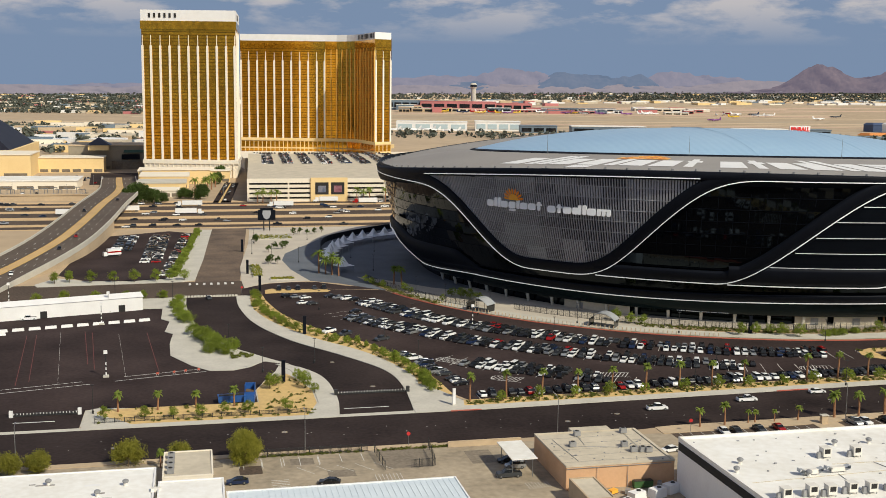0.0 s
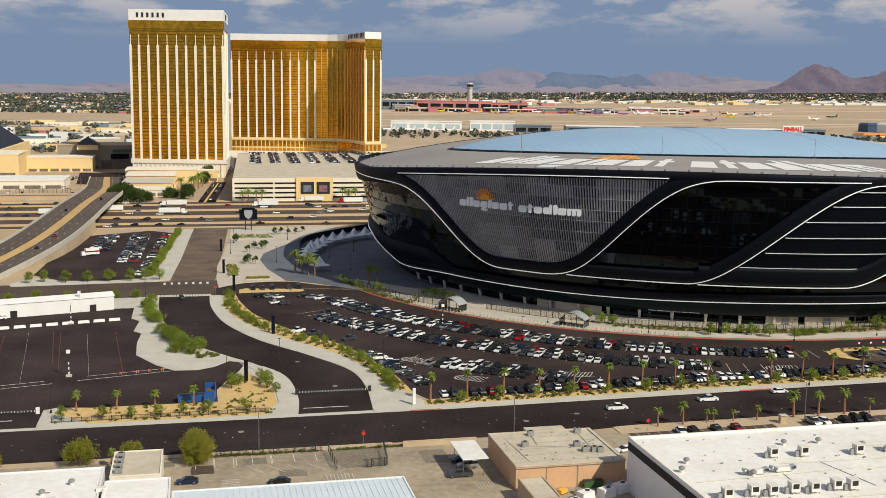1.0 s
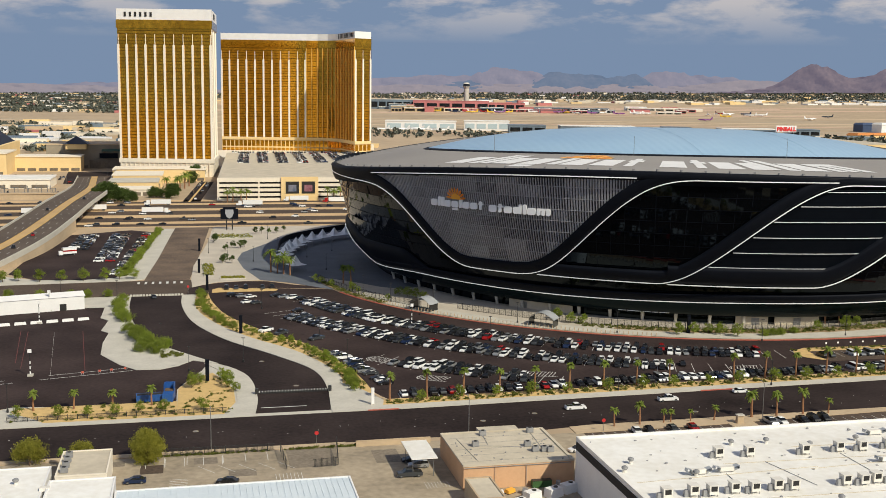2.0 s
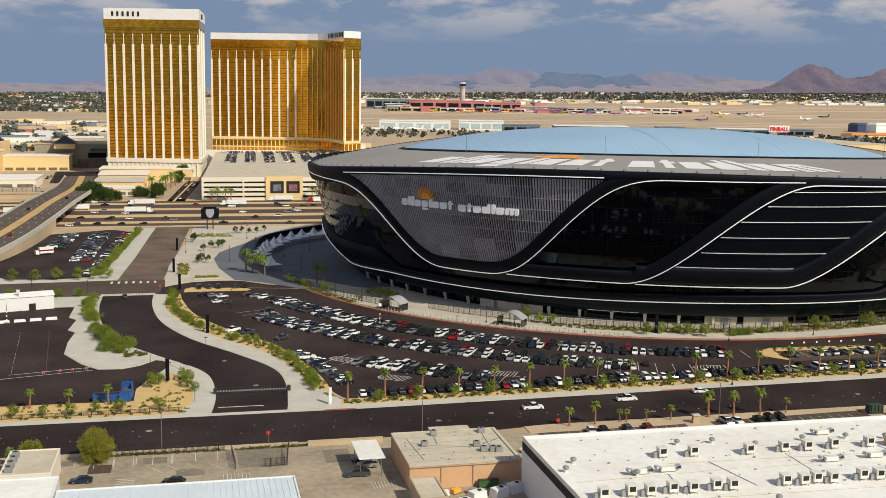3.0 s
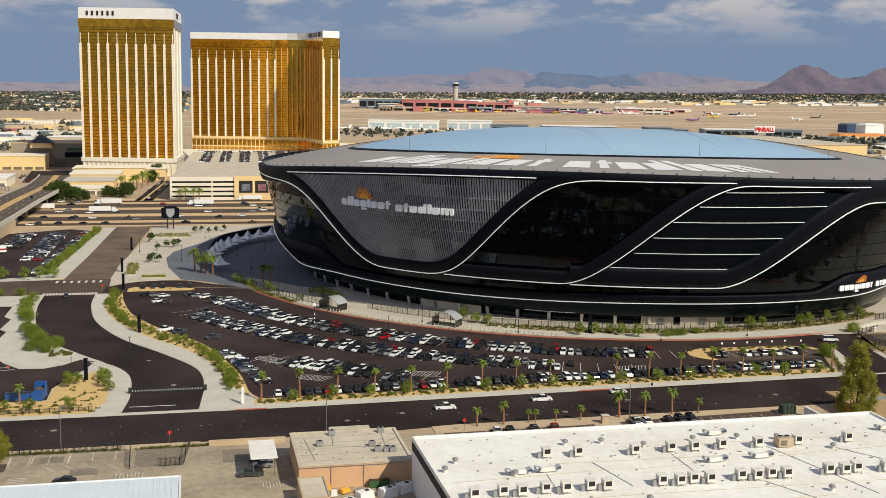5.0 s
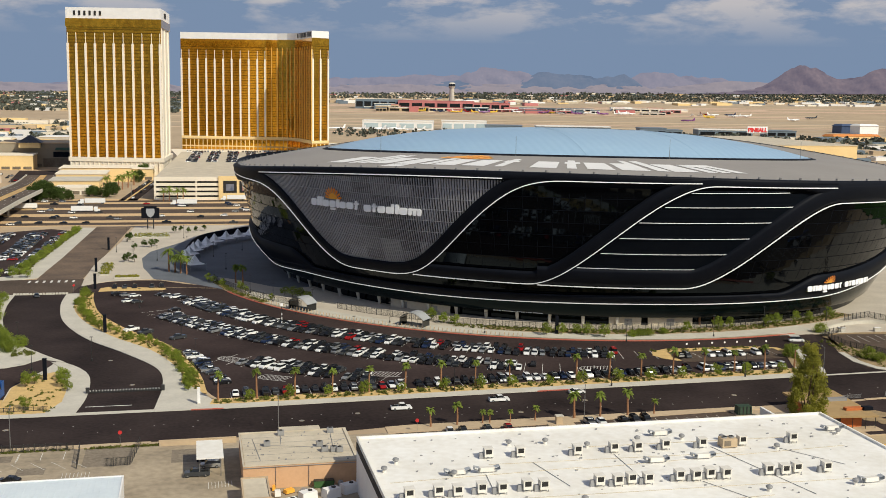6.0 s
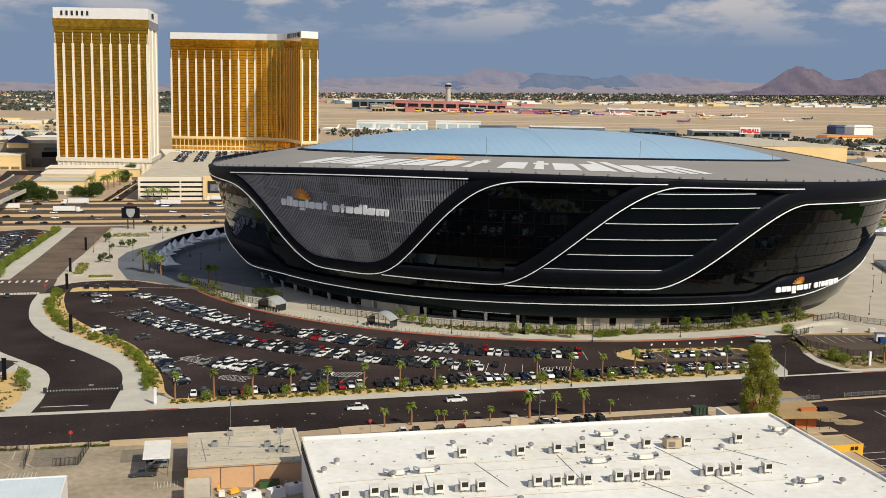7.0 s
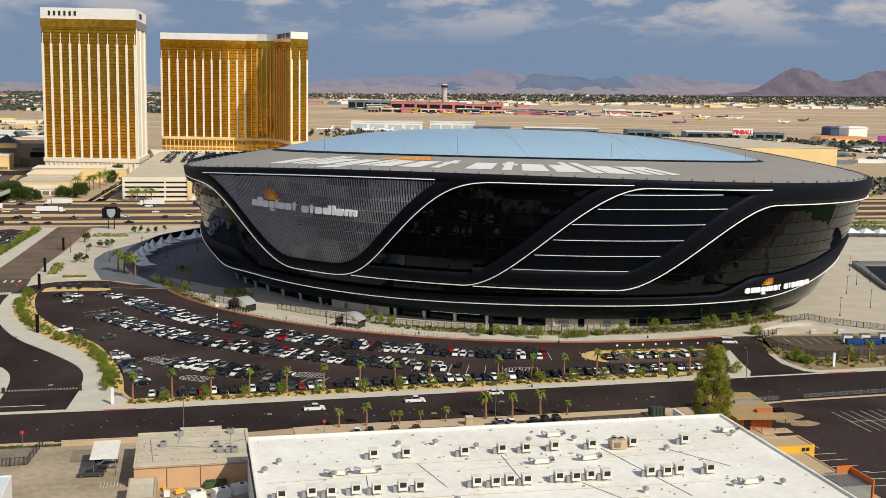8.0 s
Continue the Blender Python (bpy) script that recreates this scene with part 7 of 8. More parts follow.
def flat_block(name, label, x0, y0, x1, y1, z, wall, roof, category="building"):
    root = thing(name, label, category)
    mb = MB()
    mb.box(x0, y0, 0, x1, y1, z - 0.3)
    part("wall", mb, wall, root)
    mb = MB()
    mb.box(x0 + 0.3, y0 + 0.3, z - 0.3, x1 - 0.3, y1 - 0.3, z - 0.2)
    part("roof", mb, roof, root)
    for a in ((x0 - 0.05, y0, x0 + 0.3, y1), (x1 - 0.3, y0, x1 + 0.05, y1), (x0 + 0.3, y1 - 0.3, x1 - 0.3, y1 + 0.05), (x0 + 0.3, y0 - 0.05, x1 - 0.3, y0 + 0.3)):
        mb = MB()
        mb.box(a[0], a[1], z - 0.3, a[2], a[3], z)
        part("parapet", mb, wall, root)
    return root


depot = flat_block("depot", "white flat-roofed depot by the street", -75, 150, -9.4, 227.5, 5.0, white_paint, roof_white)
flat_block("office", "low white office with roof coolers", -8.0, 221.0, 2.2, 237.0, 5.0, cream_light, roof_buff)
for k in range(4):
    stand(unit, (-6.4, 223.5 + 3.2 * k), z=4.8)
flat_block("annex", "white flat-roofed yard annex", -8.6, 190, 4.2, 217.6, 5.4, white_paint, roof_white)
shed_blue = material("pale blue sheet metal", (0.66, 0.73, 0.77), (0.58, 0.65, 0.70), 0.15, 1.0, 0.5)
shed = flat_block("long_shed", "pale blue-white metal roofed shed", 4.6, 170, 51.0, 210.5, 5.0, white_paint, shed_blue)
mb = MB()
for k in range(37):
    mb.box(5.4 + 1.22 * k, 170.5, 4.8, 5.52 + 1.22 * k, 210.1, 4.87)
tagged(part("roof_rib", mb, shed_blue, shed, "raised ribs of the metal roof"), kind="stuff")
patch_mats = [roof_buff, white_paint, roof_grey]
for k in range(16):
    x, y, w, d = RUBBLE.uniform(-58, -14), RUBBLE.uniform(196, 225), RUBBLE.uniform(0.8, 4.0), RUBBLE.uniform(0.3, 1.2)
    mb = MB()
    mb.box(x - w / 2, y - d / 2, 4.8, x + w / 2, y + d / 2, 4.812 + 0.002 * k)
    part("roof_patch", mb, patch_mats[k % 3], depot, "patched piece of roof coating")
for k in range(3):
    mb = MB()
    mb.box(-28 + 9 * k, 205 + 4 * k, 4.8, -26 + 9 * k, 206.4 + 4 * k, 5.5, 0, None, 0.1)
    part("roof_hatch", mb, ac_case, depot, "raised pale roof hatch")
stand(vent, (-15, 218), (-20, 213), (-30, 221), z=4.8)
flat_block("small_shed", "small tan flat-roofed shed", 74.5, 195, 80.0, 207.0, 4.2, concrete_tan, roof_buff)
for x, y in ((88, 203), (93, 204), (97, 206), (84, 199)):
    t = thing("white_tank", "white storage crate heap in the yard", "crate", "yard crates")
    mb = MB()
    mb.box(-1.8, -1.2, 0, 1.8, 1.2, 1.9, 0, pose(0, 0, 0, 0, 0, 25), 0.15)
    part("crate", mb, white_paint, t)
    mb = MB()
    mb.cyl((0.5, 0.3, 1.9), (0.5, 0.3, 2.1), 0.5, 0.45, 10)
    part("lid", mb, fence_black, t)
    t.matrix_basis = pose(x, y, 0.02)

for x, y in ((294.5, 333), (308, 331.6), (318.5, 330.6)):
    root = thing("barrier_block", "pale grey box block at the head of the bays", "barrier", "box blocks")
    mb = MB()
    mb.box(-1.2, -0.6, 0, 1.2, 0.6, 1.5, 0, None, 0.05)
    part("block", mb, concrete, root)
    mb = MB()
    mb.box(-1.25, -0.65, 1.5, 1.25, 0.65, 1.62)
    part("lid", mb, white_paint, root)
    root.matrix_basis = pose(x, y, 0.12, 0, 0, -6)
dock = thing("waste_bin", "dark green steel waste container by the yard wall", "container", "containers")
mb = MB()
mb.box(-2.0, -1.2, 0.2, 2.0, 1.2, 2.4, 0, None, 0.08)
part("body", mb, material("dark green container paint", (0.03, 0.06, 0.035), (0.02, 0.045, 0.025), 1, 5, 0.6), dock)
for k in range(4):
    mb = MB()
    mb.box(-1.7 + 1.05 * k, -1.3, 0.3, -1.5 + 1.05 * k, -1.1, 2.3)
    part("rib", mb, fence_black, dock)
dock.matrix_basis = pose(208.5, 244.5, 0.03)
side_wall = thing("yard_wall", "low white block wall beside the warehouse yard", "wall", "yard walls")
mb = MB()
mb.box(212.0, 208.5, 0, 212.5, 242, 2.4)
part("wall", mb, white_paint, side_wall)
mb = MB()
mb.box(211.9, 208.4, 2.4, 212.6, 242.1, 2.55)
part("coping", mb, white_paint, side_wall)
cafe = thing("roadside_shop", "low orange shop with a wide brown flat roof", "building")
mb = MB()
mb.box(224.4, 228.6, 0, 233.6, 247, 3.4)
part("wall", mb, material("burnt orange wall", (0.55, 0.16, 0.04), (0.48, 0.13, 0.03), 0.5, 3, 0.8), cafe)
mb = MB()
mb.prism([(222.6, 226.8), (236.2, 225.4), (238.2, 249.4), (223.0, 250.0)], 3.4, 3.9)
part("roof", mb, material("brown gravel roof", (0.40, 0.27, 0.12), (0.33, 0.22, 0.10), 0.4, 3, 0.9), cafe)
mb = MB()
mb.box(225.6, 228.45, 0.1, 227.4, 228.65, 2.6)
part("window", mb, car_glass, cafe)
mb = MB()
mb.box(228.5, 239.2, 3.9, 236, 240.6, 4.7)
part("roof_unit", mb, ac_grey, cafe, "long grey roof duct")
mb = MB()
mb.box(230.2, 230.5, 3.9, 234.8, 232.0, 4.6)
part("roof_curb", mb, material("orange roof curb", (0.50, 0.15, 0.04), (0.42, 0.12, 0.03), 0.5, 3, 0.8), cafe, "orange painted roof curb")
mb = MB()
mb.box(234.9, 229.8, 3.9, 237.6, 231.4, 4.8, 0, None, 0.1)
part("sign_board", mb, panel_black, cafe, "dark sign box at the roof edge")
mb = MB()
mb.box(229.0, 224.8, 0.0, 237.5, 228.6, 0.16)
part("step", mb, concrete_tan, cafe, "tan paved step")
for x in (229.6, 233.4, 236.2):
    mb = MB()
    mb.cyl((x, 226.6, 0.16), (x, 226.6, 3.4), 0.09, 0.09, 8)
    part("post", mb, fence_black, cafe)
yellow_face = material("yellow fascia", (0.80, 0.44, 0.03), (0.72, 0.38, 0.03), 0.3, 2, 0.6)
tan_gravel = material("tan gravel roof", (0.50, 0.38, 0.22), (0.40, 0.30, 0.18), 0.3, 3, 0.9)
orange_face = material("orange parapet", (0.62, 0.17, 0.03), (0.55, 0.15, 0.03), 0.4, 3, 0.7)
store = flat_block("yellow_store", "flat-roofed store with tan walls and a bright yellow front", 210, 203, 229.8, 210.3, 4.3, concrete_tan, tan_gravel, "shop")
mb = MB()
mb.box(210, 202.75, 0.4, 229.7, 202.95, 4.32)
part("front", mb, yellow_face, store, "bright yellow painted front")
for x in (226.6, 227.7):
    mb = MB()
    mb.box(x, 202.6, 3.0, x + 0.8, 202.74, 3.8)
    part("sign_bar", mb, dark_void, store, "dark sign bar")
mb = MB()
mb.box(229.86, 203, 0.3, 230.1, 210.3, 4.28)
part("side_trim", mb, yellow_face, store, "yellow side wall")
flat_block("tan_store", "long low tan-roofed store", 210, 187, 227.6, 202.6, 2.7, concrete_tan, tan_gravel, "shop")
metal = flat_block("orange_store", "low store with grey metal roof and orange parapet", 210, 178.4, 228.6, 186.6, 3.4, ac_grey, steel, "shop")
mb = MB()
for k in range(14):
    mb.box(210.6 + 1.28 * k, 178.9, 3.2, 210.72 + 1.28 * k, 186.2, 3.27)
tagged(part("roof_rib", mb, steel, metal, "raised ribs of the metal roof"), kind="stuff")
mb = MB()
mb.box(225.6, 186.7, 0.1, 229.2, 187.0, 4.9)
mb.box(228.9, 178.2, 0.1, 229.2, 186.7, 4.6)
part("parapet_screen", mb, orange_face, metal, "orange screen wall round the corner")
sand = MB()
for cx, cy, rx, ry, z in ((243.5, 238.5, 4.6, 3.2, 0.13), (244.5, 231.4, 4.2, 2.4, 0.15), (240.8, 235.0, 3.0, 2.6, 0.14)):
    sand.prism([(cx + rx * math.cos(k * 0.449) * (1 + 0.1 * math.sin(5 * k)), cy + ry * math.sin(k * 0.449) * (1 + 0.12 * math.cos(3 * k))) for k in range(14)], 0.0, z)
tagged(part("gravel_patch", sand, gravel_brown), "patch of brown sand by the shop", "planting bed", "", "structure")
tent = thing("long_tent", "long white event tent with plain sides", "tent")
tm = pose(-20.7, 422.6, 0.05, 0, 0, 16.0)
mb = MB()
mb.box(-175, 0, 0, 0, 9.0, 5.2, 0, tm)
part("side_wall", mb, white_paint, tent)
mb = MB()
mb.v, mb.f, mb.m = [], [], []
for y0, y1, z0, z1 in ((-0.3, 4.5, 5.1, 6.3), (4.5, 9.3, 6.3, 5.1)):
    mb.face([tm @ Vector(p) for p in ((-175.4, y0, z0), (0.4, y0, z0), (0.4, y1, z1), (-175.4, y1, z1))])
mb.face([tm @ Vector(p) for p in ((0.35, -0.3, 5.1), (0.35, 9.3, 5.1), (0.35, 4.5, 6.3))])
part("roof", mb, white_paint, tent)
for x in (-9, -37, -70):
    mb = MB()
    mb.box(x, -0.12, 0, x + 2.4, 0.05, 2.5, 0, tm)
    part("door", mb, dark_void, tent, "dark doorway")
# entry canopies and tents by the stadium
for pts in ([(288, 335), (297, 341), (306, 344.5), (315, 345), (322, 341.5)],):
    line = curve(pts, 5)
    root = thing("low_wall", "low curving beige wall by the plaza", "wall")
    mb = MB()
    strip(mb, line, offset(line, 0.5), 0.1, 1.3)
    part("wall", mb, concrete, root)
    mb = MB()
    strip(mb, offset(line, -0.06), offset(line, 0.56), 1.3, 1.4)
    part("coping", mb, concrete, root)
for x, y, t in ((106, 401, -47), (143, 366, -38)):
    root = thing("entry_canopy", "grey arched entry canopy with glazed sides", "canopy", "entry canopies")
    m = pose(x, y, 0.2, 0, 0, t)
    mb = MB()
    rows = [[m @ Vector((-5.0 + 10 * k / 10, s, 2.7 + 2.3 * math.sin(math.pi * k / 10))) for k in range(11)] for s in (-3.0, 3.0)]
    mb.grid(rows)
    mb.grid([[p + Vector((0, 0, 0.15)) for p in r] for r in rows])
    part("roof", mb, canopy_grey, root, "", True)
    for a in (-4.6, 0, 4.6):
        for b in (-2.7, 2.7):
            mb = MB()
            mb.cyl(m @ Vector((a, b, 0)), m @ Vector((a, b, 2.9 if a else 4.9)), 0.1, 0.1, 6)
            part("post", mb, fence_black, root)
    for a in (-4.6, 4.6):
        mb = MB()
        mb.box(a - 0.05, -2.6, 0, a + 0.05, 2.6, 2.8, 0, m)
        part("gate_panel", mb, car_glass, root)
for k, (x, y) in enumerate(((61.5, 518), (63.2, 532), (65.2, 545), (67.6, 555), (71.8, 564.5), (76.2, 576.5), (82.6, 587.6), (89.2, 595.7), (96.5, 603), (103.6, 608), (111, 612), (65.8, 500.5))):
    t = max(0, min(k, 10) - 2) / 9
    root = thing("peaked_tent", "white peaked canopy tent in shade", "tent", "peaked tents")
    m = pose(x, y, 0.15, 0, 0, 60 - 40 * t)
    mb = MB()
    s = 4.0
    c = [(-s, -s, 2.8), (s, -s, 2.8), (s, s, 2.8), (-s, s, 2.8)]
    mid = [(q[0] * 0.45, q[1] * 0.45, 3.7) for q in c]
    for i in range(4):
        j = (i + 1) % 4
        mb.face([m @ Vector(q) for q in (c[i], c[j], mid[j], mid[i])])
        mb.face([m @ Vector(q) for q in (mid[i], mid[j], (0, 0, 7.2))])
    part("roof", mb, tent_white, root)
    for q in c:
        mb = MB()
        mb.cyl(m @ Vector((q[0] * .97, q[1] * .97, 0)), m @ Vector((q[0] * .97, q[1] * .97, 2.85)), 0.08, 0.08, 6)
        part("post", mb, steel, root)


screen = thing("screen_wall", "dark screen wall curving behind the white tents", "wall")
line = curve([(61, 548), (62.5, 565), (65.6, 588), (72, 607), (87, 627), (105, 646), (116, 655)], 5)
mb = MB()
strip(mb, line, offset(line, 0.4), 0.1, 3.0)
part("wall", mb, panel_black, screen)
mb = MB()
strip(mb, offset(line, -0.05), offset(line, 0.45), 3.0, 3.12)
part("coping", mb, panel_black, screen)

# ---- overpass ----
bridge = thing("overpass", "concrete overpass curving over the freeway", "bridge")
mid = curve([(-104, 400, 0.2), (-92, 480, 0.9), (-78, 530, 4.0), (-68, 580, 6.6), (-62.5, 650, 8.2), (-59.5, 740, 8.6), (-56.5, 820, 8.0), (-59, 900, 5.0), (-65, 985, 1.8), (-70, 1060, 0.4)], 8)


def rails_at(d, dz=0.0):
    out = []
    for i, p in enumerate(mid):
        a, b = mid[max(i - 1, 0)], mid[min(i + 1, len(mid) - 1)]
        t = Vector((b.x - a.x, b.y - a.y)).normalized()
        out.append(Vector((p.x + d * t.y, p.y - d * t.x, p.z + dz)))
    return out


mb = MB()
mb.grid([rails_at(-14.5), rails_at(14.5)], 0)
mb.grid([rails_at(-14.5, -1.3), rails_at(14.5, -1.3)], 1)
part("deck", mb, [material("bleached deck asphalt", (0.075, 0.06, 0.05), (0.14, 0.11, 0.09), 0.05, 1.2, 0.92, bump=0.2, stain=0.6, spec=0.15), concrete], bridge, "worn brown asphalt deck")
for s in (-1, 1):
    mb = MB()
    mb.grid([rails_at(s * 15.1, -1.6), rails_at(s * 15.1, 1.1), rails_at(s * 14.5, 1.1), rails_at(s * 14.5, -0.1)])
    part("parapet", mb, concrete, bridge, "pale concrete parapet")
    mb = MB()
    seg = [p for p in rails_at(s * 15.0, -0.5) if p.y < 668 or p.y > 880]
    lo = [p for p in seg if p.y < 668]
    mb.grid([[Vector((p.x, p.y, -0.2)) for p in lo], lo])
    part("retaining_wall", mb, concrete_tan, bridge, "tan retaining wall")
mb = MB()
mb.grid([rails_at(-2.3, 0.06), rails_at(2.3, 0.06)])
part("median", mb, material("ochre median", (0.56, 0.37, 0.16), (0.42, 0.28, 0.13), 0.05, 0.8, 0.9), bridge, "flat ochre median")
for d in (-2.7, 2.3):
    mb = MB()
    mb.grid([rails_at(d, 0.07), rails_at(d + 0.4, 0.07)])
    part("edge_line", mb, line_yellow, bridge, "yellow edge line")
mb = MB()
for d in (-9, -5, 5, 9):
    r0, r1 = rails_at(d - 0.12, 0.05), rails_at(d + 0.12, 0.05)
    for i in range(0, len(mid) - 1, 2):
        mb.face([r0[i], r1[i], r1[i].lerp(r1[i + 1], 0.5), r0[i].lerp(r0[i + 1], 0.5)])
tagged(part("lane_line", mb, line_white, bridge), kind="stuff")
for y in (676, 694, 730, 769, 806, 840):
    p = min(mid, key=lambda q: abs(q.y - y))
    for d in (-9, 0, 9):
        mb = MB()
        mb.cyl((p.x + d, y, 0), (p.x + d, y, p.z - 1.2), 0.8, 0.8, 10)
        part("pier", mb, concrete, bridge)
for d, y, t, pt in ((7, 500, 100, "white"), (7, 552, 98, "black"), (6, 585, 97, "red"), (-6, 700, -85, "black"), (7, 760, 92, "black")):
    p = min(mid, key=lambda q: abs(q.y - y))
    park(p.x + d, p.y, t, p.z + 0.06, "sedan", pt)

# ---- freeway traffic ----
def truck(x, y, cab, turn):
    root = thing("truck", "white box trailer behind a %s lorry cab" % ("red" if cab == "red" else "white"), "truck", "freeway trucks")
    mb = MB()
    mb.box(-8, -1.3, 1.1, 6, 1.3, 4.1)
    part("trailer", mb, PAINTS["white"], root)
    mb = MB()
    mb.box(6.6, -1.2, 0.6, 9.2, 1.2, 3.6, 0, None, 0.1)
    mb.box(9.0, -1.1, 0.6, 10.6, 1.1, 1.9, 0, None, 0.1)
    part("cab", mb, PAINTS[cab], root)
    mb = MB()
    mb.box(9.05, -1.0, 2.2, 9.22, 1.0, 3.2)
    part("windscreen", mb, car_glass, root)
    for wx in (-6.5, -5.4, 7.2, 9.6):
        for s in (-1, 1):
            w = part("wheel", WHEEL, None, root)
            w.location, w.scale = (wx, s * 1.15, 0.5), (1.47, 1.3, 1.47)
    root.matrix_basis = pose(x, y, 0.08, 0, 0, turn)


for x, y, c, t in ((-6, 748, "white", 0), (-46, 768, "white", 180), (-4, 800, "white", 180), (124, 808, "red", 180), (-82, 750, "white", 0), (60, 790, "white", 180), (96, 820, "white", 180), (-60, 812, "red", 180), (300, 742, "white", 0), (420, 790, "white", 180)):
    truck(x, y, c, t)
lorry = thing("box_truck", "white moving truck with a red stripe on asphalt", "truck")
mb = MB()
mb.box(-3.6, -1.25, 0.9, 3.2, 1.25, 3.9, 0, None, 0.04)
part("box", mb, PAINTS["white"], lorry)
mb = MB()
mb.box(-3.62, -1.29, 2.0, 3.22, 1.29, 2.7)
part("stripe", mb, PAINTS["red"], lorry, "red stripe")
mb = MB()
mb.box(3.3, -1.1, 0.5, 5.2, 1.1, 2.4, 0, None, 0.15)
part("cab", mb, PAINTS["white"], lorry)
for wx in (-2.4, 4.2):
    for s in (-1, 1):
        part("wheel", WHEEL, None, lorry).location = (wx, s * 1.05, 0.34)
lorry.matrix_basis = pose(-41, 563, 0.05, 0, 0, 205)
for y, t in ((679, 0), (684, 0), (704, 0), (711, 0), (718, 0), (742, 0), (749, 0), (757, 0), (780, 180), (787, 180), (795, 180), (816, 180), (820, 180)):
    for k in range(13):
        x = CAR_RNG.uniform(-190, 480)
        if not any(abs(x - tx) < 16 and abs(y - ty) < 4 for tx, ty in ((-6, 748), (-46, 768), (-4, 800), (124, 808), (300, 742))):
            park(x, y, t, 0.08, far="freeway")
for k in range(60):
    park(CAR_RNG.uniform(-165, -80), CAR_RNG.choice((880, 892, 905, 1000, 1012, 1030, 1050, 1070)), CAR_RNG.choice((80, 95)), 0.05, far="casino lots")
for x, y in ((-118, 860), (-96, 870), (-140, 905), (-84, 960), (-60, 1075), (20, 842), (70, 842), (150, 842)):
    stand(lamp_root, (x, y))
for k in range(16):
    y = CAR_RNG.uniform(830, 990)
    park(16.5 + 0.083 * (y - 822) + CAR_RNG.choice((-3.4, 3.2)), y, 85, 0.06, far="hotel street")
# cars on the garage roof
for col in range(8):
    for side in (0, 5.4):
        for k in range(52):
            y = 1004 + 3.0 * k
            if CAR_RNG.random() < 0.86 - 0.3 * (k < 8):
                park(60 + 18.0 * col + side + 0.05 * (y - 985), y, CAR_RNG.choice((0, 180)), 16.55, far="garage roof")
for k in range(48):
    if CAR_RNG.random() < 0.8:
        park(60 + 3.0 * k, 1163, 90, 16.55, far="garage roof")
for where in FAR:
    tagged(part("far_cars", FAR[where], [PAINTS[k] for k in FAR_PAINTS] + [car_glass, tyre]), "many small cars of mixed colours on the " + where, "cars", "", "stuff")
emblem = thing("freeway_billboard", "black billboard with a grey shield on twin posts", "billboard")
mb = MB()
mb.box(-5.2, -0.4, 6.5, 5.2, 0.4, 12.6, 0, pose(40.5, 655, 0))
mb.box(-3.8, -0.4, 12.6, 3.8, 0.4, 13.6, 0, pose(40.5, 655, 0))
part("panel", mb, panel_black, emblem)
mb = MB()
mb.face([(40.5 + x, 654.5, z) for x, z in ((-2.3, 12.2), (-2.5, 10), (-1.6, 7.8), (0, 6.8), (1.6, 7.8), (2.5, 10), (2.3, 12.2))])
part("shield", mb, louvre_grey, emblem, "plain grey shield shape")
for x in (38.8, 42.2):
    mb = MB()
    mb.cyl((x, 655, 0), (x, 655, 6.6), 0.35, 0.35, 8)
    part("post", mb, fence_black, emblem)
# raised beds of the forecourt
for x0, y0, x1, y1 in ((24, 489, 28.6, 521), (32.5, 614, 52, 630), (31, 480, 42, 484.5)):
    root = thing("raised_bed", "raised planting bed with yellow green grasses", "planter", "raised beds")
    mb = MB()
    mb.box(x0, y0, 0.1, x1, y1, 0.6)
    part("kerb", mb, concrete, root)
    mb = MB()
    for k in range(240):
        leaf_quad(mb, Vector((TREE_RNG.uniform(x0 + .3, x1 - .3), TREE_RNG.uniform(y0 + .3, y1 - .3), TREE_RNG.uniform(0.6, 1.2))), 0.35, TREE_RNG)
    part("grass", mb, leaf_y, root)

# ---- casino blocks beyond the freeway ----
pyramid = thing("glass_pyramid", "black glass pyramid hotel", "pyramid")
mb = MB()
ap, bx, by, hb = (-274, 1274, 94), -274, 1274, 90
c = [(bx - hb, by - hb, 19), (bx + hb, by - hb, 19), (bx + hb, by + hb, 19), (bx - hb, by + hb, 19)]
for i in range(4):
    mb.face([c[i], c[(i + 1) % 4], ap])
part("glass_face", mb, material("bronze black glass", (0.016, 0.017, 0.026), (0.024, 0.025, 0.036), 0.05, 0.4, 0.5, spec=0.1), pyramid)
mb = MB()
mb.box(-368, 1168, 0, -180, 1372, 19)
part("podium", mb, cream, pyramid, "plain cream podium")




def hall(name, label, x0, y0, x1, y1, z, wall, roof, openings=0, category="building"):
    root = thing(name, label, category)
    mb = MB()
    mb.box(x0, y0, 0, x1, y1, z)
    part("wall", mb, wall, root)
    mb = MB()
    mb.box(x0 - 0.6, y0 - 0.6, z, x1 + 0.6, y1 + 0.6, z + 1.0)
    part("roof", mb, roof, root)
    for k in range(openings):
        w = (x1 - x0) / openings
        mb = MB()
        mb.box(x0 + w * (k + 0.12), y0 - 0.2, 0.5, x0 + w * (k + 0.88), y0 + 0.1, 3.2)
        part("opening", mb, soft_void, root)
    return root


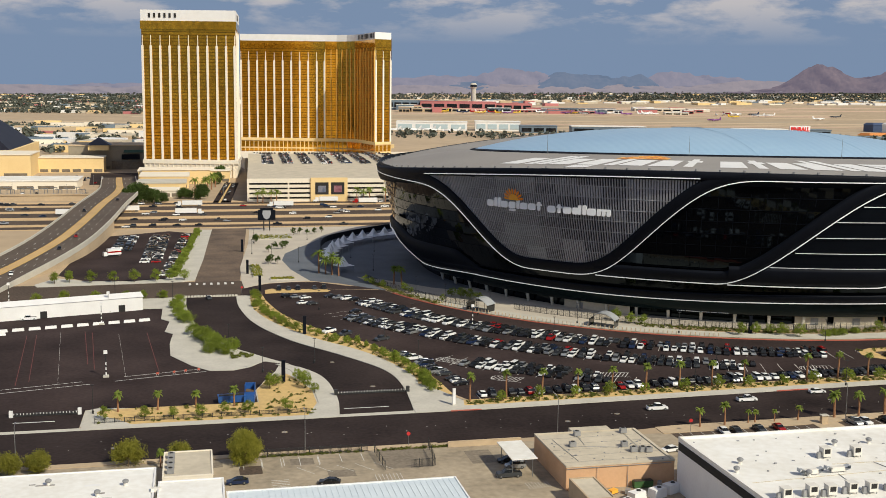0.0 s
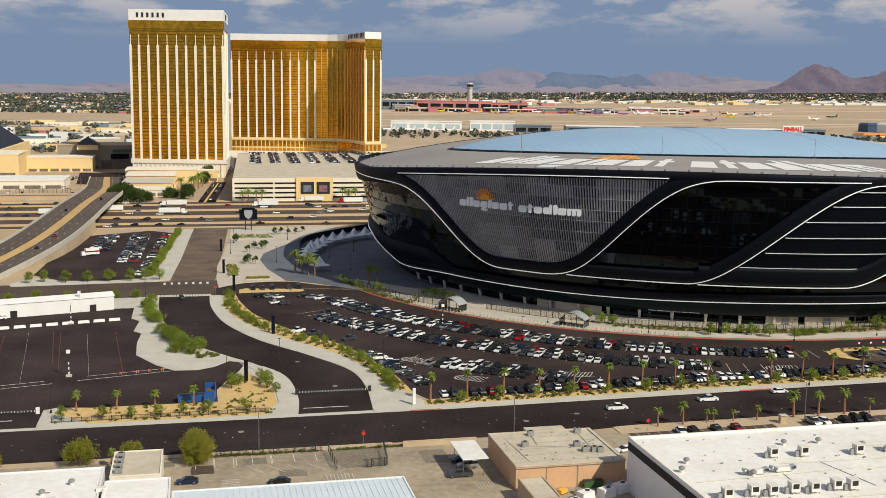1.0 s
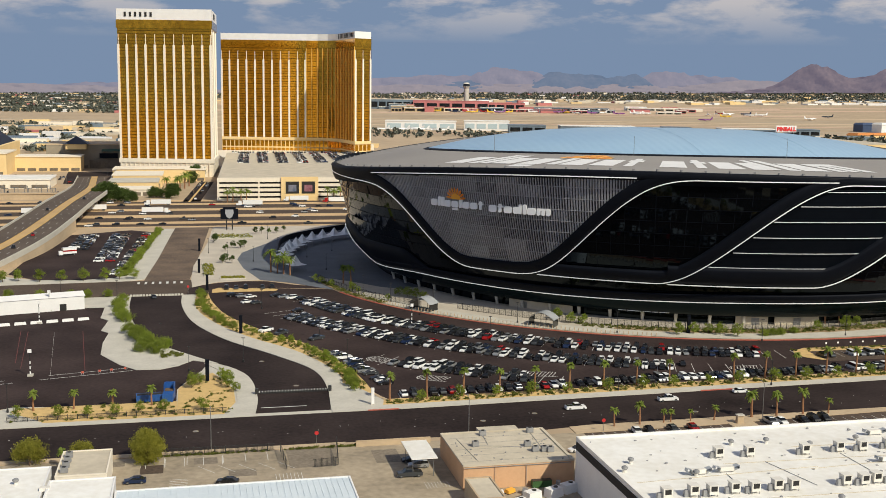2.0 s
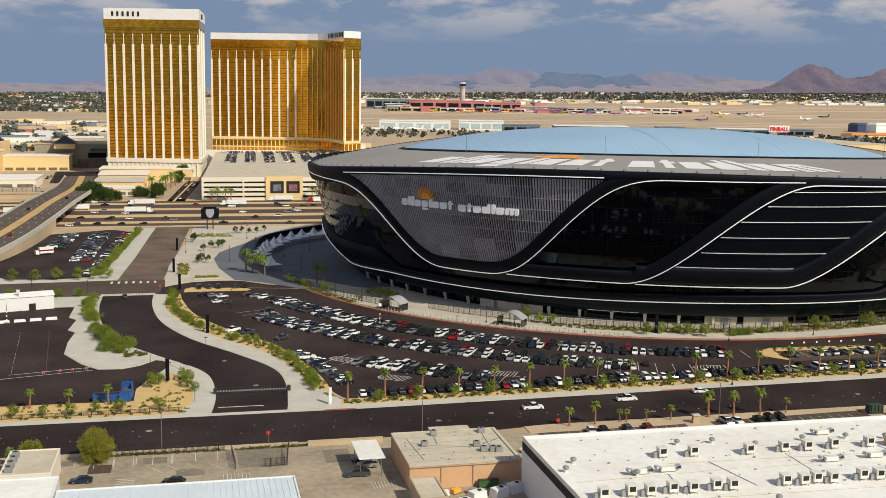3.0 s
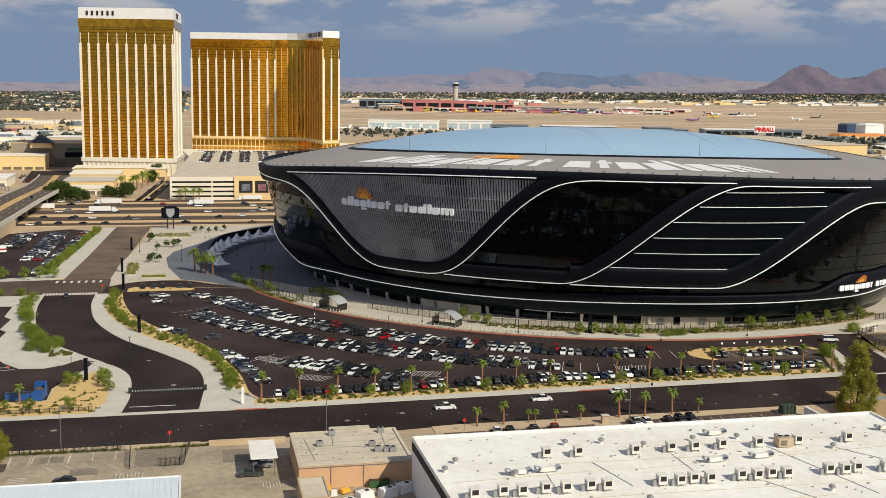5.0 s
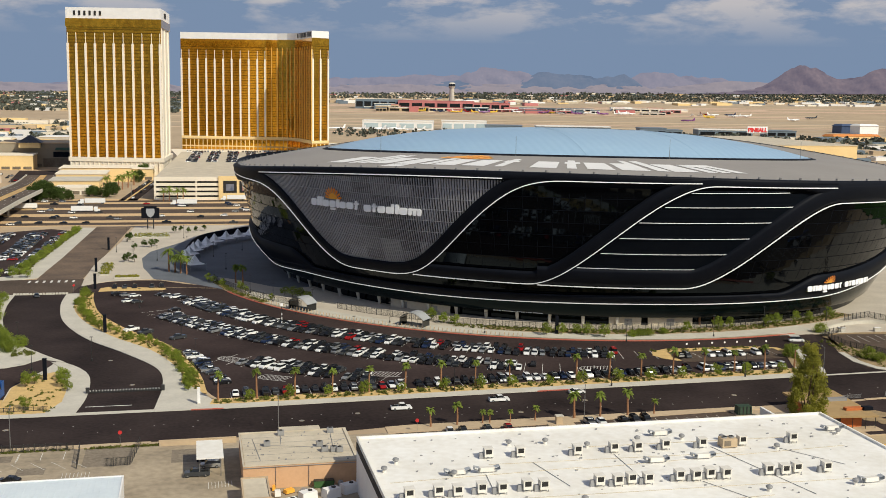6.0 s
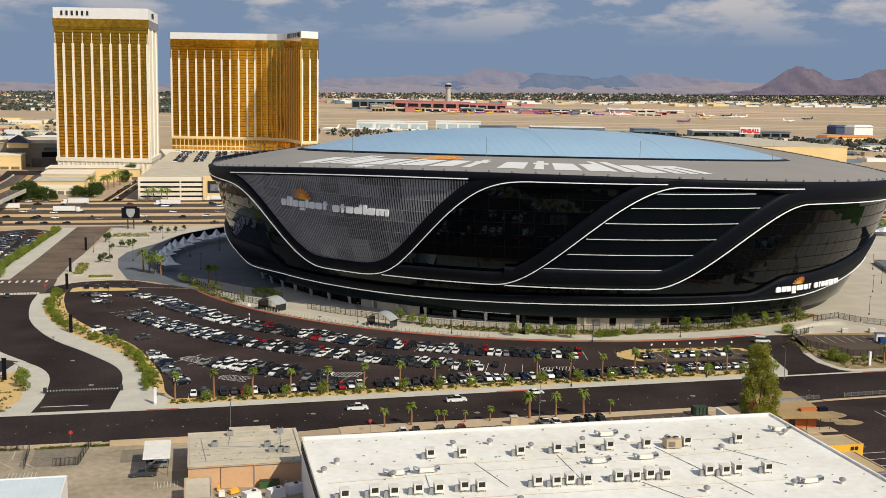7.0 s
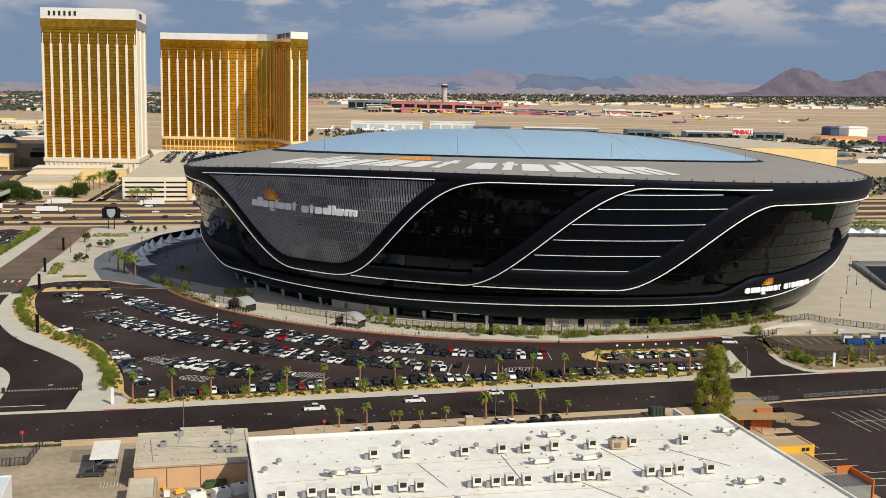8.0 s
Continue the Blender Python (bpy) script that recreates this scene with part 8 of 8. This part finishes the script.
hall("casino_hall", "low cream casino hall with dark openings", -150, 1132, -89, 1165, 14, cream, cream_light, 6)
hall("arcade_hall", "dark brown arcade building with a sign", -126, 1172, -40, 1230, 24, material("brown cladding", (0.32, 0.275, 0.20), (0.25, 0.21, 0.155), 0.1, 1, 0.7), concrete_tan, 4)
arcade_front = thing("entrance_canopy", "dark drive-through entrance under a green awning", "entrance")
mb = MB()
mb.box(-84, 1170.6, 0.2, -44, 1171.8, 9)
part("opening", mb, soft_void, arcade_front)
mb = MB()
mb.box(-72, 1168.5, 17.5, -42, 1171.6, 20.0, 0, None, 0.6)
part("awning", mb, material("dark green awning", (0.03, 0.09, 0.06), (0.025, 0.07, 0.05), 0.2, 1.0, 0.6), arcade_front)
mb = MB()
mb.box(-74, 1170.4, 10.5, -56, 1171.7, 15.5)
part("sign_panel", mb, panel_black, arcade_front, "plain black sign panel")
hall("entry_hall", "cream building at the foot of the gold tower", -50, 1006, 30, 1046, 10, cream, cream_light, 10)
hall("entry_hall", "low golden stucco wing beside the gold tower", -46, 990, 12, 1004, 12, cream, cream_light, 0)
hall("low_hall", "low cream service building", -46, 945, -6, 985, 10, cream, cream_light, 3)
hall("low_hall", "small cream building among the trees", -38, 868, -13, 892, 5, cream_light, cream_light, 4)
hall("low_hall", "cream stucco building with a grey roof", -46, 900, -8, 935, 8, cream, concrete, 5)
hall("low_hall", "pale low service building", -160, 940, -95, 985, 7, cream_light, roof_white, 4)
hall("low_hall", "cream wing behind the freeway", -420, 1080, -150, 1140, 20, cream, cream_light, 10)
hall("convention_hall", "long cream convention hall with plain walls", 590, 1165, 845, 1420, 27, cream, roof_buff, 8)
hall("convention_hall", "low cream hall with a flat roof", 420, 1230, 600, 1420, 22, cream_light, roof_white, 6)
sign_hall = thing("hall_sign", "dark bars of lettering on a cream hall wall", "sign")
for k in range(8):
    mb = MB()
    mb.box(640 + 5.2 * k, 1164.3, 20.5, 643.2 + 5.2 * k, 1164.9, 23.5)
    part("sign_bar", mb, soft_void, sign_hall)
mb = MB()
mb.box(680, 1164.2, 4, 735, 1164.9, 16)
part("recess", mb, dark_void, sign_hall, "dark loading recess")
hall("substation_wall", "long tan wall by the freeway", -260, 848, -76, 851, 4, concrete_tan, concrete_tan, 0, "wall")
peak = thing("pavilion", "dark blue pyramid roof pavilion", "pavilion")
mb = MB()
for i in range(4):
    c = [(-108, 1160), (-84, 1160), (-84, 1184), (-108, 1184)]
    mb.face([(*c[i], 25.2), (*c[(i + 1) % 4], 25.2), (-96, 1172, 33)])
part("roof", mb, material("dark slate roof", (0.03, 0.035, 0.05), (0.04, 0.045, 0.06), 0.1, 1, 0.5), peak)
mb = MB()
mb.box(-106, 1162, 20, -86, 1182, 25.2)
part("wall", mb, cream, peak)
sign = thing("roof_sign", "red letters on a white sign board over a hall", "sign")
mb = MB()
mb.box(960, 1652, 23.5, 997, 1654, 34.5)
part("board", mb, white_paint, sign)
mb = MB()
for x in (963, 994):
    mb.cyl((x, 1655, 0), (x, 1655, 33), 0.8, 0.8, 6)
part("post", mb, steel, sign)
txt = bpy.data.curves.new("letters", "FONT")
txt.body, txt.size, txt.extrude, txt.align_x, txt.offset = "PINBALL", 9.2, 0.3, "CENTER", 0.35
txt.materials.append(material("red sign letters", (0.75, 0.03, 0.03), (0.65, 0.03, 0.03), 1, 3, 0.5))
word = new("letters", txt)
word.parent = sign
word.matrix_basis = pose(978.5, 1651.6, 25.6, 90, 0, 0)
mast = thing("chimney_mast", "tall pale mast behind the gold towers", "mast")
mb = MB()
mb.cyl((78, 1500, 0), (78, 1500, 82), 2.0, 1.6, 10)
part("shaft", mb, concrete, mast)
mb = MB()
mb.cyl((78, 1500, 82), (78, 1500, 90), 2.6, 2.6, 10)
part("cap", mb, panel_black, mast)


# ---- airport and city, far off ----
def spot(u, s):
    x, y = VIEW[1] * u + VIEW[0] * s, -VIEW[0] * u + VIEW[1] * s
    return x, y, land(x, y)


ground_pale = material("pale desert strip", (0.60, 0.46, 0.30), (0.52, 0.40, 0.26), 0.01, 0.06, 0.95)
ground_grey = material("grey apron", (0.46, 0.36, 0.25), (0.40, 0.315, 0.215), 0.01, 0.06, 0.95)
ground_green = material("grassy verge", (0.13, 0.15, 0.06), (0.20, 0.18, 0.09), 0.02, 0.1, 0.95)
ground_rose = material("rose gravel strip", (0.62, 0.44, 0.31), (0.52, 0.36, 0.25), 0.01, 0.06, 0.95)
STRIPS = random.Random(14)
strips = []
for s0 in range(2060, 4180, 95):
    wide, u0 = STRIPS.uniform(28, 80), STRIPS.uniform(-1500, 300)
    strips.append((s0, s0 + wide, STRIPS.choice((ground_pale, ground_grey, ground_grey, ground_rose)), int(u0), int(u0 + STRIPS.uniform(1500, 3600))))
for s0, s1, mt, u0, u1 in strips:
    mb = MB()
    rows = []
    for s in (s0, (s0 + s1) / 2, s1):
        rows.append([(spot(u, s)[0], spot(u, s)[1], spot(u, s)[2] + 0.25) for u in range(u0, u1, 60)])
    mb.grid(rows)
    structure("runway", mb, mt, "pale runway strip across the airfield", "runway")


def far_block(name, label, u, s, w, d, h, wall, roof, category="building", bands=0, pane=None):
    x, y, z = spot(u, s)
    root = thing(name, label, category, "", "", pose(x, y, z, 0, 0, -12.8))
    mb = MB()
    mb.box(-w / 2, 0, -3, w / 2, d, h)
    part("wall", mb, wall, root)
    mb = MB()
    mb.box(-w / 2 - 0.8, -0.8, h, w / 2 + 0.8, d + 0.8, h + 1.5)
    part("roof", mb, roof, root)
    for k in range(bands):
        mb = MB()
        mb.box(-w / 2 + w * (k + 0.1) / bands, -0.6, h * 0.2, -w / 2 + w * (k + 0.9) / bands, 0, h * 0.75)
        part("window", mb, pane or car_glass, root)
    return root


PORT = random.Random(9)
brick = material("rose terminal wall", (0.55, 0.20, 0.19), (0.42, 0.15, 0.145), 0.02, 0.2, 0.8)
teal = material("blue grey metal roof", (0.16, 0.21, 0.25), (0.12, 0.16, 0.20), 0.03, 0.2, 0.5)
far_block("terminal", "rose coloured airport terminal", 40, 3640, 250, 60, 30, brick, brick, "terminal", 6)
far_block("terminal", "pink airport terminal hall", 205, 3670, 160, 60, 24, brick, brick, "terminal", 5)
far_block("terminal", "red roofed airport concourse", 30, 3540, 220, 30, 12, cream_light, brick, "terminal", 9)
far_block("terminal", "long pink airport concourse", 150, 3570, 310, 40, 8, brick, roof_white, "terminal", 12)
far_block("terminal", "dark glazed airport terminal", -135, 3700, 190, 60, 32, teal, cream_light, "terminal", 7)
far_block("concourse", "long white airport concourse", 420, 3700, 300, 40, 8, white_paint, teal, "terminal", 9)
far_block("concourse", "low white airport concourse", 760, 3720, 250, 40, 8, cream_light, roof_white, "terminal", 8)
for k in range(46):
    u = PORT.uniform(-190, 900)
    far_block("airport_building", PORT.choice(("small white airport building", "low airport service building", "small airport gate building")), u, PORT.uniform(3480, 3760), PORT.uniform(18, 80), PORT.uniform(14, 30), PORT.uniform(5, 15) * (1.4 if u < 260 else 0.8), PORT.choice((white_paint, cream_light, brick, brick, teal, concrete_tan)), PORT.choice((roof_white, brick, teal)), "building", PORT.choice((0, 2, 3)))
pale_door = material("pale hangar door", (0.45, 0.55, 0.58), (0.38, 0.48, 0.52), 0.05, 0.4, 0.6)
for u, s, w, h in ((-30, 2330, 150, 17), (110, 2330, 95, 19)):
    far_block("hangar", "large white aircraft hangar", u, s, w, 60, h, white_paint, roof_white, "hangar", 4, pale_door)
for u, s, w, h in ((190, 2250, 75, 14), (330, 2230, 150, 15), (520, 2230, 60, 11), (640, 2240, 110, 13), (760, 2260, 60, 12), (470, 2120, 50, 18)):
    far_block("hangar", "blue grey aircraft hangar", u, s, w, 50, h, teal, teal if w < 100 else roof_white, "hangar", 3)
tx, ty, tz = spot(92, 3740)
tower_ = thing("control_tower", "tall pale airport control tower with a glazed cab", "tower", "", "", pose(tx, ty, tz))
mb = MB()
mb.cyl((0, 0, -3), (0, 0, 68), 10, 8, 12)
mb.cyl((0, 0, 68), (0, 0, 76), 8, 12, 12)
part("shaft", mb, concrete, tower_)
mb = MB()
mb.cyl((0, 0, 76), (0, 0, 84), 12, 11, 12)
part("cab", mb, car_glass, tower_)
mb = MB()
mb.cyl((0, 0, 84), (0, 0, 89), 12, 7, 12)
part("roof", mb, concrete, tower_)


def airliner(u, s, turn, paint, label):
    x, y, z = spot(u, s)
    root = thing("airliner", label, "aircraft", "airliners", "", pose(x, y, z + 1.2, 0, 0, turn))
    mb = MB()
    for a, b, r0, r1 in ((-20, -12, 0.6, 2.0), (-12, 14, 2.0, 2.0), (14, 19, 2.0, 0.7)):
        mb.cyl((a, 0, 4), (b, 0, 4), r0, r1, 10)
    part("fuselage", mb, paint, root, "", True)
    for s_ in (-1, 1):
        mb = MB()
        mb.face([(3, 0, 3.4), (-3, 0, 3.4), (-9, s_ * 17, 4.2), (-7, s_ * 17, 4.2)])
        mb.face([(3, 0, 3.0), (-3, 0, 3.0), (-9, s_ * 17, 4.0), (-7, s_ * 17, 4.0)])
        part("wing", mb, white_paint, root)
        mb = MB()
        mb.cyl((-1, s_ * 6, 2.2), (3, s_ * 6, 2.2), 0.9, 1.0, 8)
        part("engine", mb, paint, root)
    mb = MB()
    mb.box(-20, -0.3, 5, -15.5, 0.3, 6)
    mb.face([(-14, 0.15, 5.5), (-20, 0.15, 5.5), (-21, 0.15, 11.5), (-18.5, 0.15, 11.5)])
    mb.face([(-14, -0.15, 5.5), (-20, -0.15, 5.5), (-21, -0.15, 11.5), (-18.5, -0.15, 11.5)])
    part("tail", mb, paint, root)
    for lx, ly in ((12, 0), (-2, 2.5), (-2, -2.5)):
        mb = MB()
        mb.cyl((lx, ly, -1.2), (lx, ly, 2.5), 0.35, 0.35, 6)
        part("landing_gear", mb, steel, root)


yellow_paint = material("yellow aircraft paint", (0.75, 0.50, 0.03), (0.65, 0.42, 0.03), 0.3, 2, 0.4)
violet_paint = material("violet aircraft paint", (0.22, 0.06, 0.25), (0.18, 0.05, 0.20), 0.3, 2, 0.4)
for u, s, t, p, l in ((-70, 2240, 170, PAINTS["white"], "white airliner beside the hangars"), (-40, 2265, 150, PAINTS["white"], "white airliner beside the hangars"),
                      (170, 3440, 10, yellow_paint, "yellow airliner on the apron"), (215, 3450, 190, yellow_paint, "yellow airliner on the apron"), (560, 3420, 0, violet_paint, "violet airliner parked on the apron"), (480, 3440, 15, violet_paint, "violet airliner on the apron"),
                      (860, 3300, 5, yellow_paint, "yellow airliner on the taxiway"), (740, 3050, 170, violet_paint, "violet and white airliner on the taxiway"), (1080, 3200, 0, PAINTS["white"], "white airliner on the taxiway"), (1330, 3050, 5, yellow_paint, "yellow airliner on the runway"),
                      (640, 3520, 0, PAINTS["white"], "white airliner on the apron"), (300, 3500, 20, PAINTS["white"], "white airliner on the apron"), (90, 3480, 30, PAINTS["red"], "red airliner on the apron"), (1180, 3350, 180, PAINTS["grey"], "grey airliner on the taxiway")):
    airliner(u, s, t, p, l)

PLANES = random.Random(4)
for k in range(26):
    u = PLANES.uniform(-60, 1000)
    airliner(u, 3500 - 0.05 * u + PLANES.uniform(-60, 40), PLANES.choice((0, 20, 160, 180, 250, 290)), PLANES.choice((PAINTS["white"], PAINTS["white"], PAINTS["white"], violet_paint, yellow_paint, PAINTS["red"], PAINTS["blue"])), "airliner parked by the airport concourses")
for k in range(5):
    airliner(-150 + 40 * k, 2215 + PLANES.uniform(-10, 15), PLANES.choice((160, 175, 200)), PAINTS["white"], "white airliner parked beside the hangars")
CITY = random.Random(21)
city_mb, tr = MB(), MB()
walls = [cream_light, white_paint, cream, concrete_tan, roof_buff, teal, brick]


def scatter(n, u0, u1, s0, s1, w0, w1, h0, h1, weights):
    for k in range(n):
        s = CITY.uniform(s0, s1)
        u = CITY.uniform(u0, u1) * s
        x, y, z = spot(u, s)
        if y < 840 or (30 < x < 260 and y < 1450):
            continue
        w, d, h = CITY.uniform(w0, w1), CITY.uniform(w0, w1) * 0.7, CITY.uniform(h0, h1)
        city_mb.box(-w / 2, 0, -3, w / 2, d, h, CITY.choices(range(7), weights)[0], pose(x, y, z, 0, 0, CITY.choice((-12.8, 0, 4))))


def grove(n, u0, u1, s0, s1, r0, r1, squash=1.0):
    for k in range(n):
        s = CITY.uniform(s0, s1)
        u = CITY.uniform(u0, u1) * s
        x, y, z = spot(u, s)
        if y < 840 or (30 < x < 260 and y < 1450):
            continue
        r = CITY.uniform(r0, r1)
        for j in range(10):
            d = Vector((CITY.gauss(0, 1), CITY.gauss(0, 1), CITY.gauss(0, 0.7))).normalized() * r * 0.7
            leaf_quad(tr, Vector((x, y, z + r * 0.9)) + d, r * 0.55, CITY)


scatter(300, -0.46, -0.22, 3150, 4800, 14, 60, 4, 10, (3, 2, 2, 4, 4, 3, 2))
scatter(120, -0.48, -0.235, 1350, 2350, 18, 70, 5, 12, (4, 4, 4, 3, 3, 1, 1))
scatter(50, 0.25, 0.50, 1450, 2150, 20, 60, 4, 9, (3, 4, 2, 3, 3, 3, 1))
scatter(420, -0.46, 0.55, 4250, 4850, 10, 40, 3, 7, (3, 4, 2, 4, 4, 3, 1))
scatter(90, 0.02, 0.50, 4150, 4400, 20, 80, 4, 9, (3, 8, 2, 2, 2, 2, 0))
scatter(14, -0.12, -0.055, 1500, 2200, 20, 50, 4, 9, (4, 4, 4, 3, 3, 1, 1))
scatter(60, -0.2, 0.1, 4000, 4250, 15, 60, 5, 14, (4, 5, 3, 3, 3, 2, 3))
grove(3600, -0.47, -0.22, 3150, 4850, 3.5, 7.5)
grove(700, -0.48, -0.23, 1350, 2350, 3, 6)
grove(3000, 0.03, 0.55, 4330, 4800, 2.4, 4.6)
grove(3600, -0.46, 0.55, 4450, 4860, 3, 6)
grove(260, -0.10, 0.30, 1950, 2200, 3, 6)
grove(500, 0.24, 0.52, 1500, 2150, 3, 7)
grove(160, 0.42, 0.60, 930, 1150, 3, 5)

# ---- steps and stalls beyond the plaza ----
steps_ = thing("stair_wall", "dark walled stairwell sunk in the plaza", "stair")
mb = MB()
mb.prism([(392, 409), (394, 412), (424, 480), (421, 481)], 0.1, 2.2)
mb.prism([(421, 478), (455, 474), (455, 477), (421, 481)], 0.1, 2.2)
part("wall", mb, steel, steps_)
mb = MB()
mb.prism([(396, 415), (440, 412), (452, 472), (424, 476)], 0.1, 0.25)
part("floor", mb, panel_black, steps_)
for k in range(9):
    root = thing("peaked_tent", "white peaked canopy tent on the plaza", "tent", "plaza tents")
    m = pose(470 + 9.6 * k, 590 - 1.5 * k, 0.15)
    mb = MB()
    c = [(-4.5, -4.5, 2.8), (4.5, -4.5, 2.8), (4.5, 4.5, 2.8), (-4.5, 4.5, 2.8)]
    for i in range(4):
        mb.face([m @ Vector(c[i]), m @ Vector(c[(i + 1) % 4]), m @ Vector((0, 0, 5.6))])
    part("roof", mb, white_paint, root)
    for q in c:
        mb = MB()
        mb.cyl(m @ Vector((q[0], q[1], 0)), m @ Vector(q), 0.08, 0.08, 6)
        part("post", mb, steel, root)
mb = MB()
mb.prism([(440, 640), (640, 620), (660, 664), (430, 668)], 0.0, 0.2)
structure("verge", mb, ground_green, "dry green verge between plaza and freeway", "lawn")

# turf field beyond the plaza, mirrored in the stadium's end wall
mb = MB()
mb.prism([(410, 318), (520, 318), (540, 395), (430, 395)], 0.0, 0.45)
structure("turf_field", mb, material("mown turf", (0.055, 0.14, 0.02), (0.04, 0.105, 0.016), 0.05, 0.8, 0.9, spec=0.2), "mown green turf field on a low tray", "lawn")
# dark terrace, hedges and kerbs between the plaza and the freeway
mb = MB()
mb.prism([(486, 596), (560, 586), (566, 600), (492, 612)], 0.1, 3.2)
tagged(part("terrace_wall", mb, plaza_dark), "long dark terrace wall behind the tents", "wall")
mb = MB()
mb.prism([(440, 598), (640, 574), (660, 664), (430, 668)], 0.0, 0.19)
structure("terrace", mb, plaza_dark, "dark paved terrace behind the tents", "pavement")
hedges = MB()
HEDGE = random.Random(12)
for k in range(2600):
    row = HEDGE.choice((0, 0, 1, 2))
    x = HEDGE.uniform(470, 680)
    y = (632, 655, 846)[row] - 0.1 * (x - 470) * (row < 2) + HEDGE.uniform(-5, 5)
    leaf_quad(hedges, Vector((x, y, 0.4 + HEDGE.uniform(0, 2.2))), 0.8, HEDGE)
tagged(part("hedges", hedges, leaf_b), "bright green hedges along the terrace and freeway", "hedge", "", "stuff")
mb = MB()
mb.box(470, 640, 0.1, 700, 641.2, 1.1, 0, pose(0, 0, 0, 0, 0, 0))
structure("trim_kerb_gold", mb, concrete_tan, "tan kerb wall along the verge", "kerb")
# low buildings and a sign beyond the convention hall
warm_roof = material("orange tile roof", (0.62, 0.24, 0.06), (0.52, 0.19, 0.05), 0.1, 0.6, 0.8)
navy = material("navy wall", (0.05, 0.08, 0.16), (0.04, 0.065, 0.13), 0.05, 0.4, 0.5)
for nm, lb, x, y, w, d, h, wl_, rf_ in (("diner", "low building with an orange tile roof", 1300, 1938, 120, 30, 8, cream, warm_roof), ("office_block", "navy blue office block", 1512, 2242, 54, 30, 20, navy, navy), ("office_block", "white office block with a flat roof", 1522, 2186, 54, 30, 22, white_paint, roof_white)):
    root = thing(nm, lb, "building", "", "", pose(x, y, 0, 0, 0, 10))
    mb = MB()
    mb.box(0, 0, -1, w, d, h)
    part("wall", mb, wl_, root)
    mb = MB()
    mb.box(-1.5, -1.5, h, w + 1.5, d + 1.5, h + 4, 0, None, 5.0)
    part("roof", mb, rf_, root)
pole_sign = thing("pole_sign", "violet roadside sign board on a pole", "sign")
mb = MB()
mb.cyl((1091, 1433, 0), (1091, 1433, 26), 0.8, 0.8, 6)
part("post", mb, steel, pole_sign)
mb = MB()
mb.box(1082, 1432, 24, 1100, 1434, 33)
part("board", mb, material("violet sign face", (0.25, 0.03, 0.35), (0.5, 0.05, 0.2), 0.3, 1.0, 0.5), pole_sign)
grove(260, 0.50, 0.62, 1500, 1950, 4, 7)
# switchyard by the freeway
yard_ = thing("switchyard", "grey steel switchyard frames by the freeway", "switchyard")
for k in range(16):
    x, y = -168 + 5.6 * k, 862 + 9 * (k % 3)
    mb = MB()
    mb.box(x - 0.2, y - 0.2, 0, x + 0.2, y + 0.2, 7.5)
    mb.box(x - 2.6, y - 0.2, 7.0, x + 2.6, y + 0.2, 7.5)
    mb.box(x + 2.2, y - 0.2, 0, x + 2.6, y + 0.2, 7.2)
    part("frame", mb, steel, yard_)
    mb = MB()
    mb.box(x - 1.2, y - 2.4, 0, x + 1.2, y - 0.8, 2.6)
    part("transformer", mb, ac_grey, yard_)

tagged(part("far_buildings", city_mb, walls), "pale low buildings of the far city", "buildings", "", "stuff")
# Distance haze is put into the leaf colour of the far trees.
far_leaf = material("haze-tinted far foliage", (0.105, 0.115, 0.088), (0.065, 0.075, 0.060), 0.02, 0.2, 0.9)
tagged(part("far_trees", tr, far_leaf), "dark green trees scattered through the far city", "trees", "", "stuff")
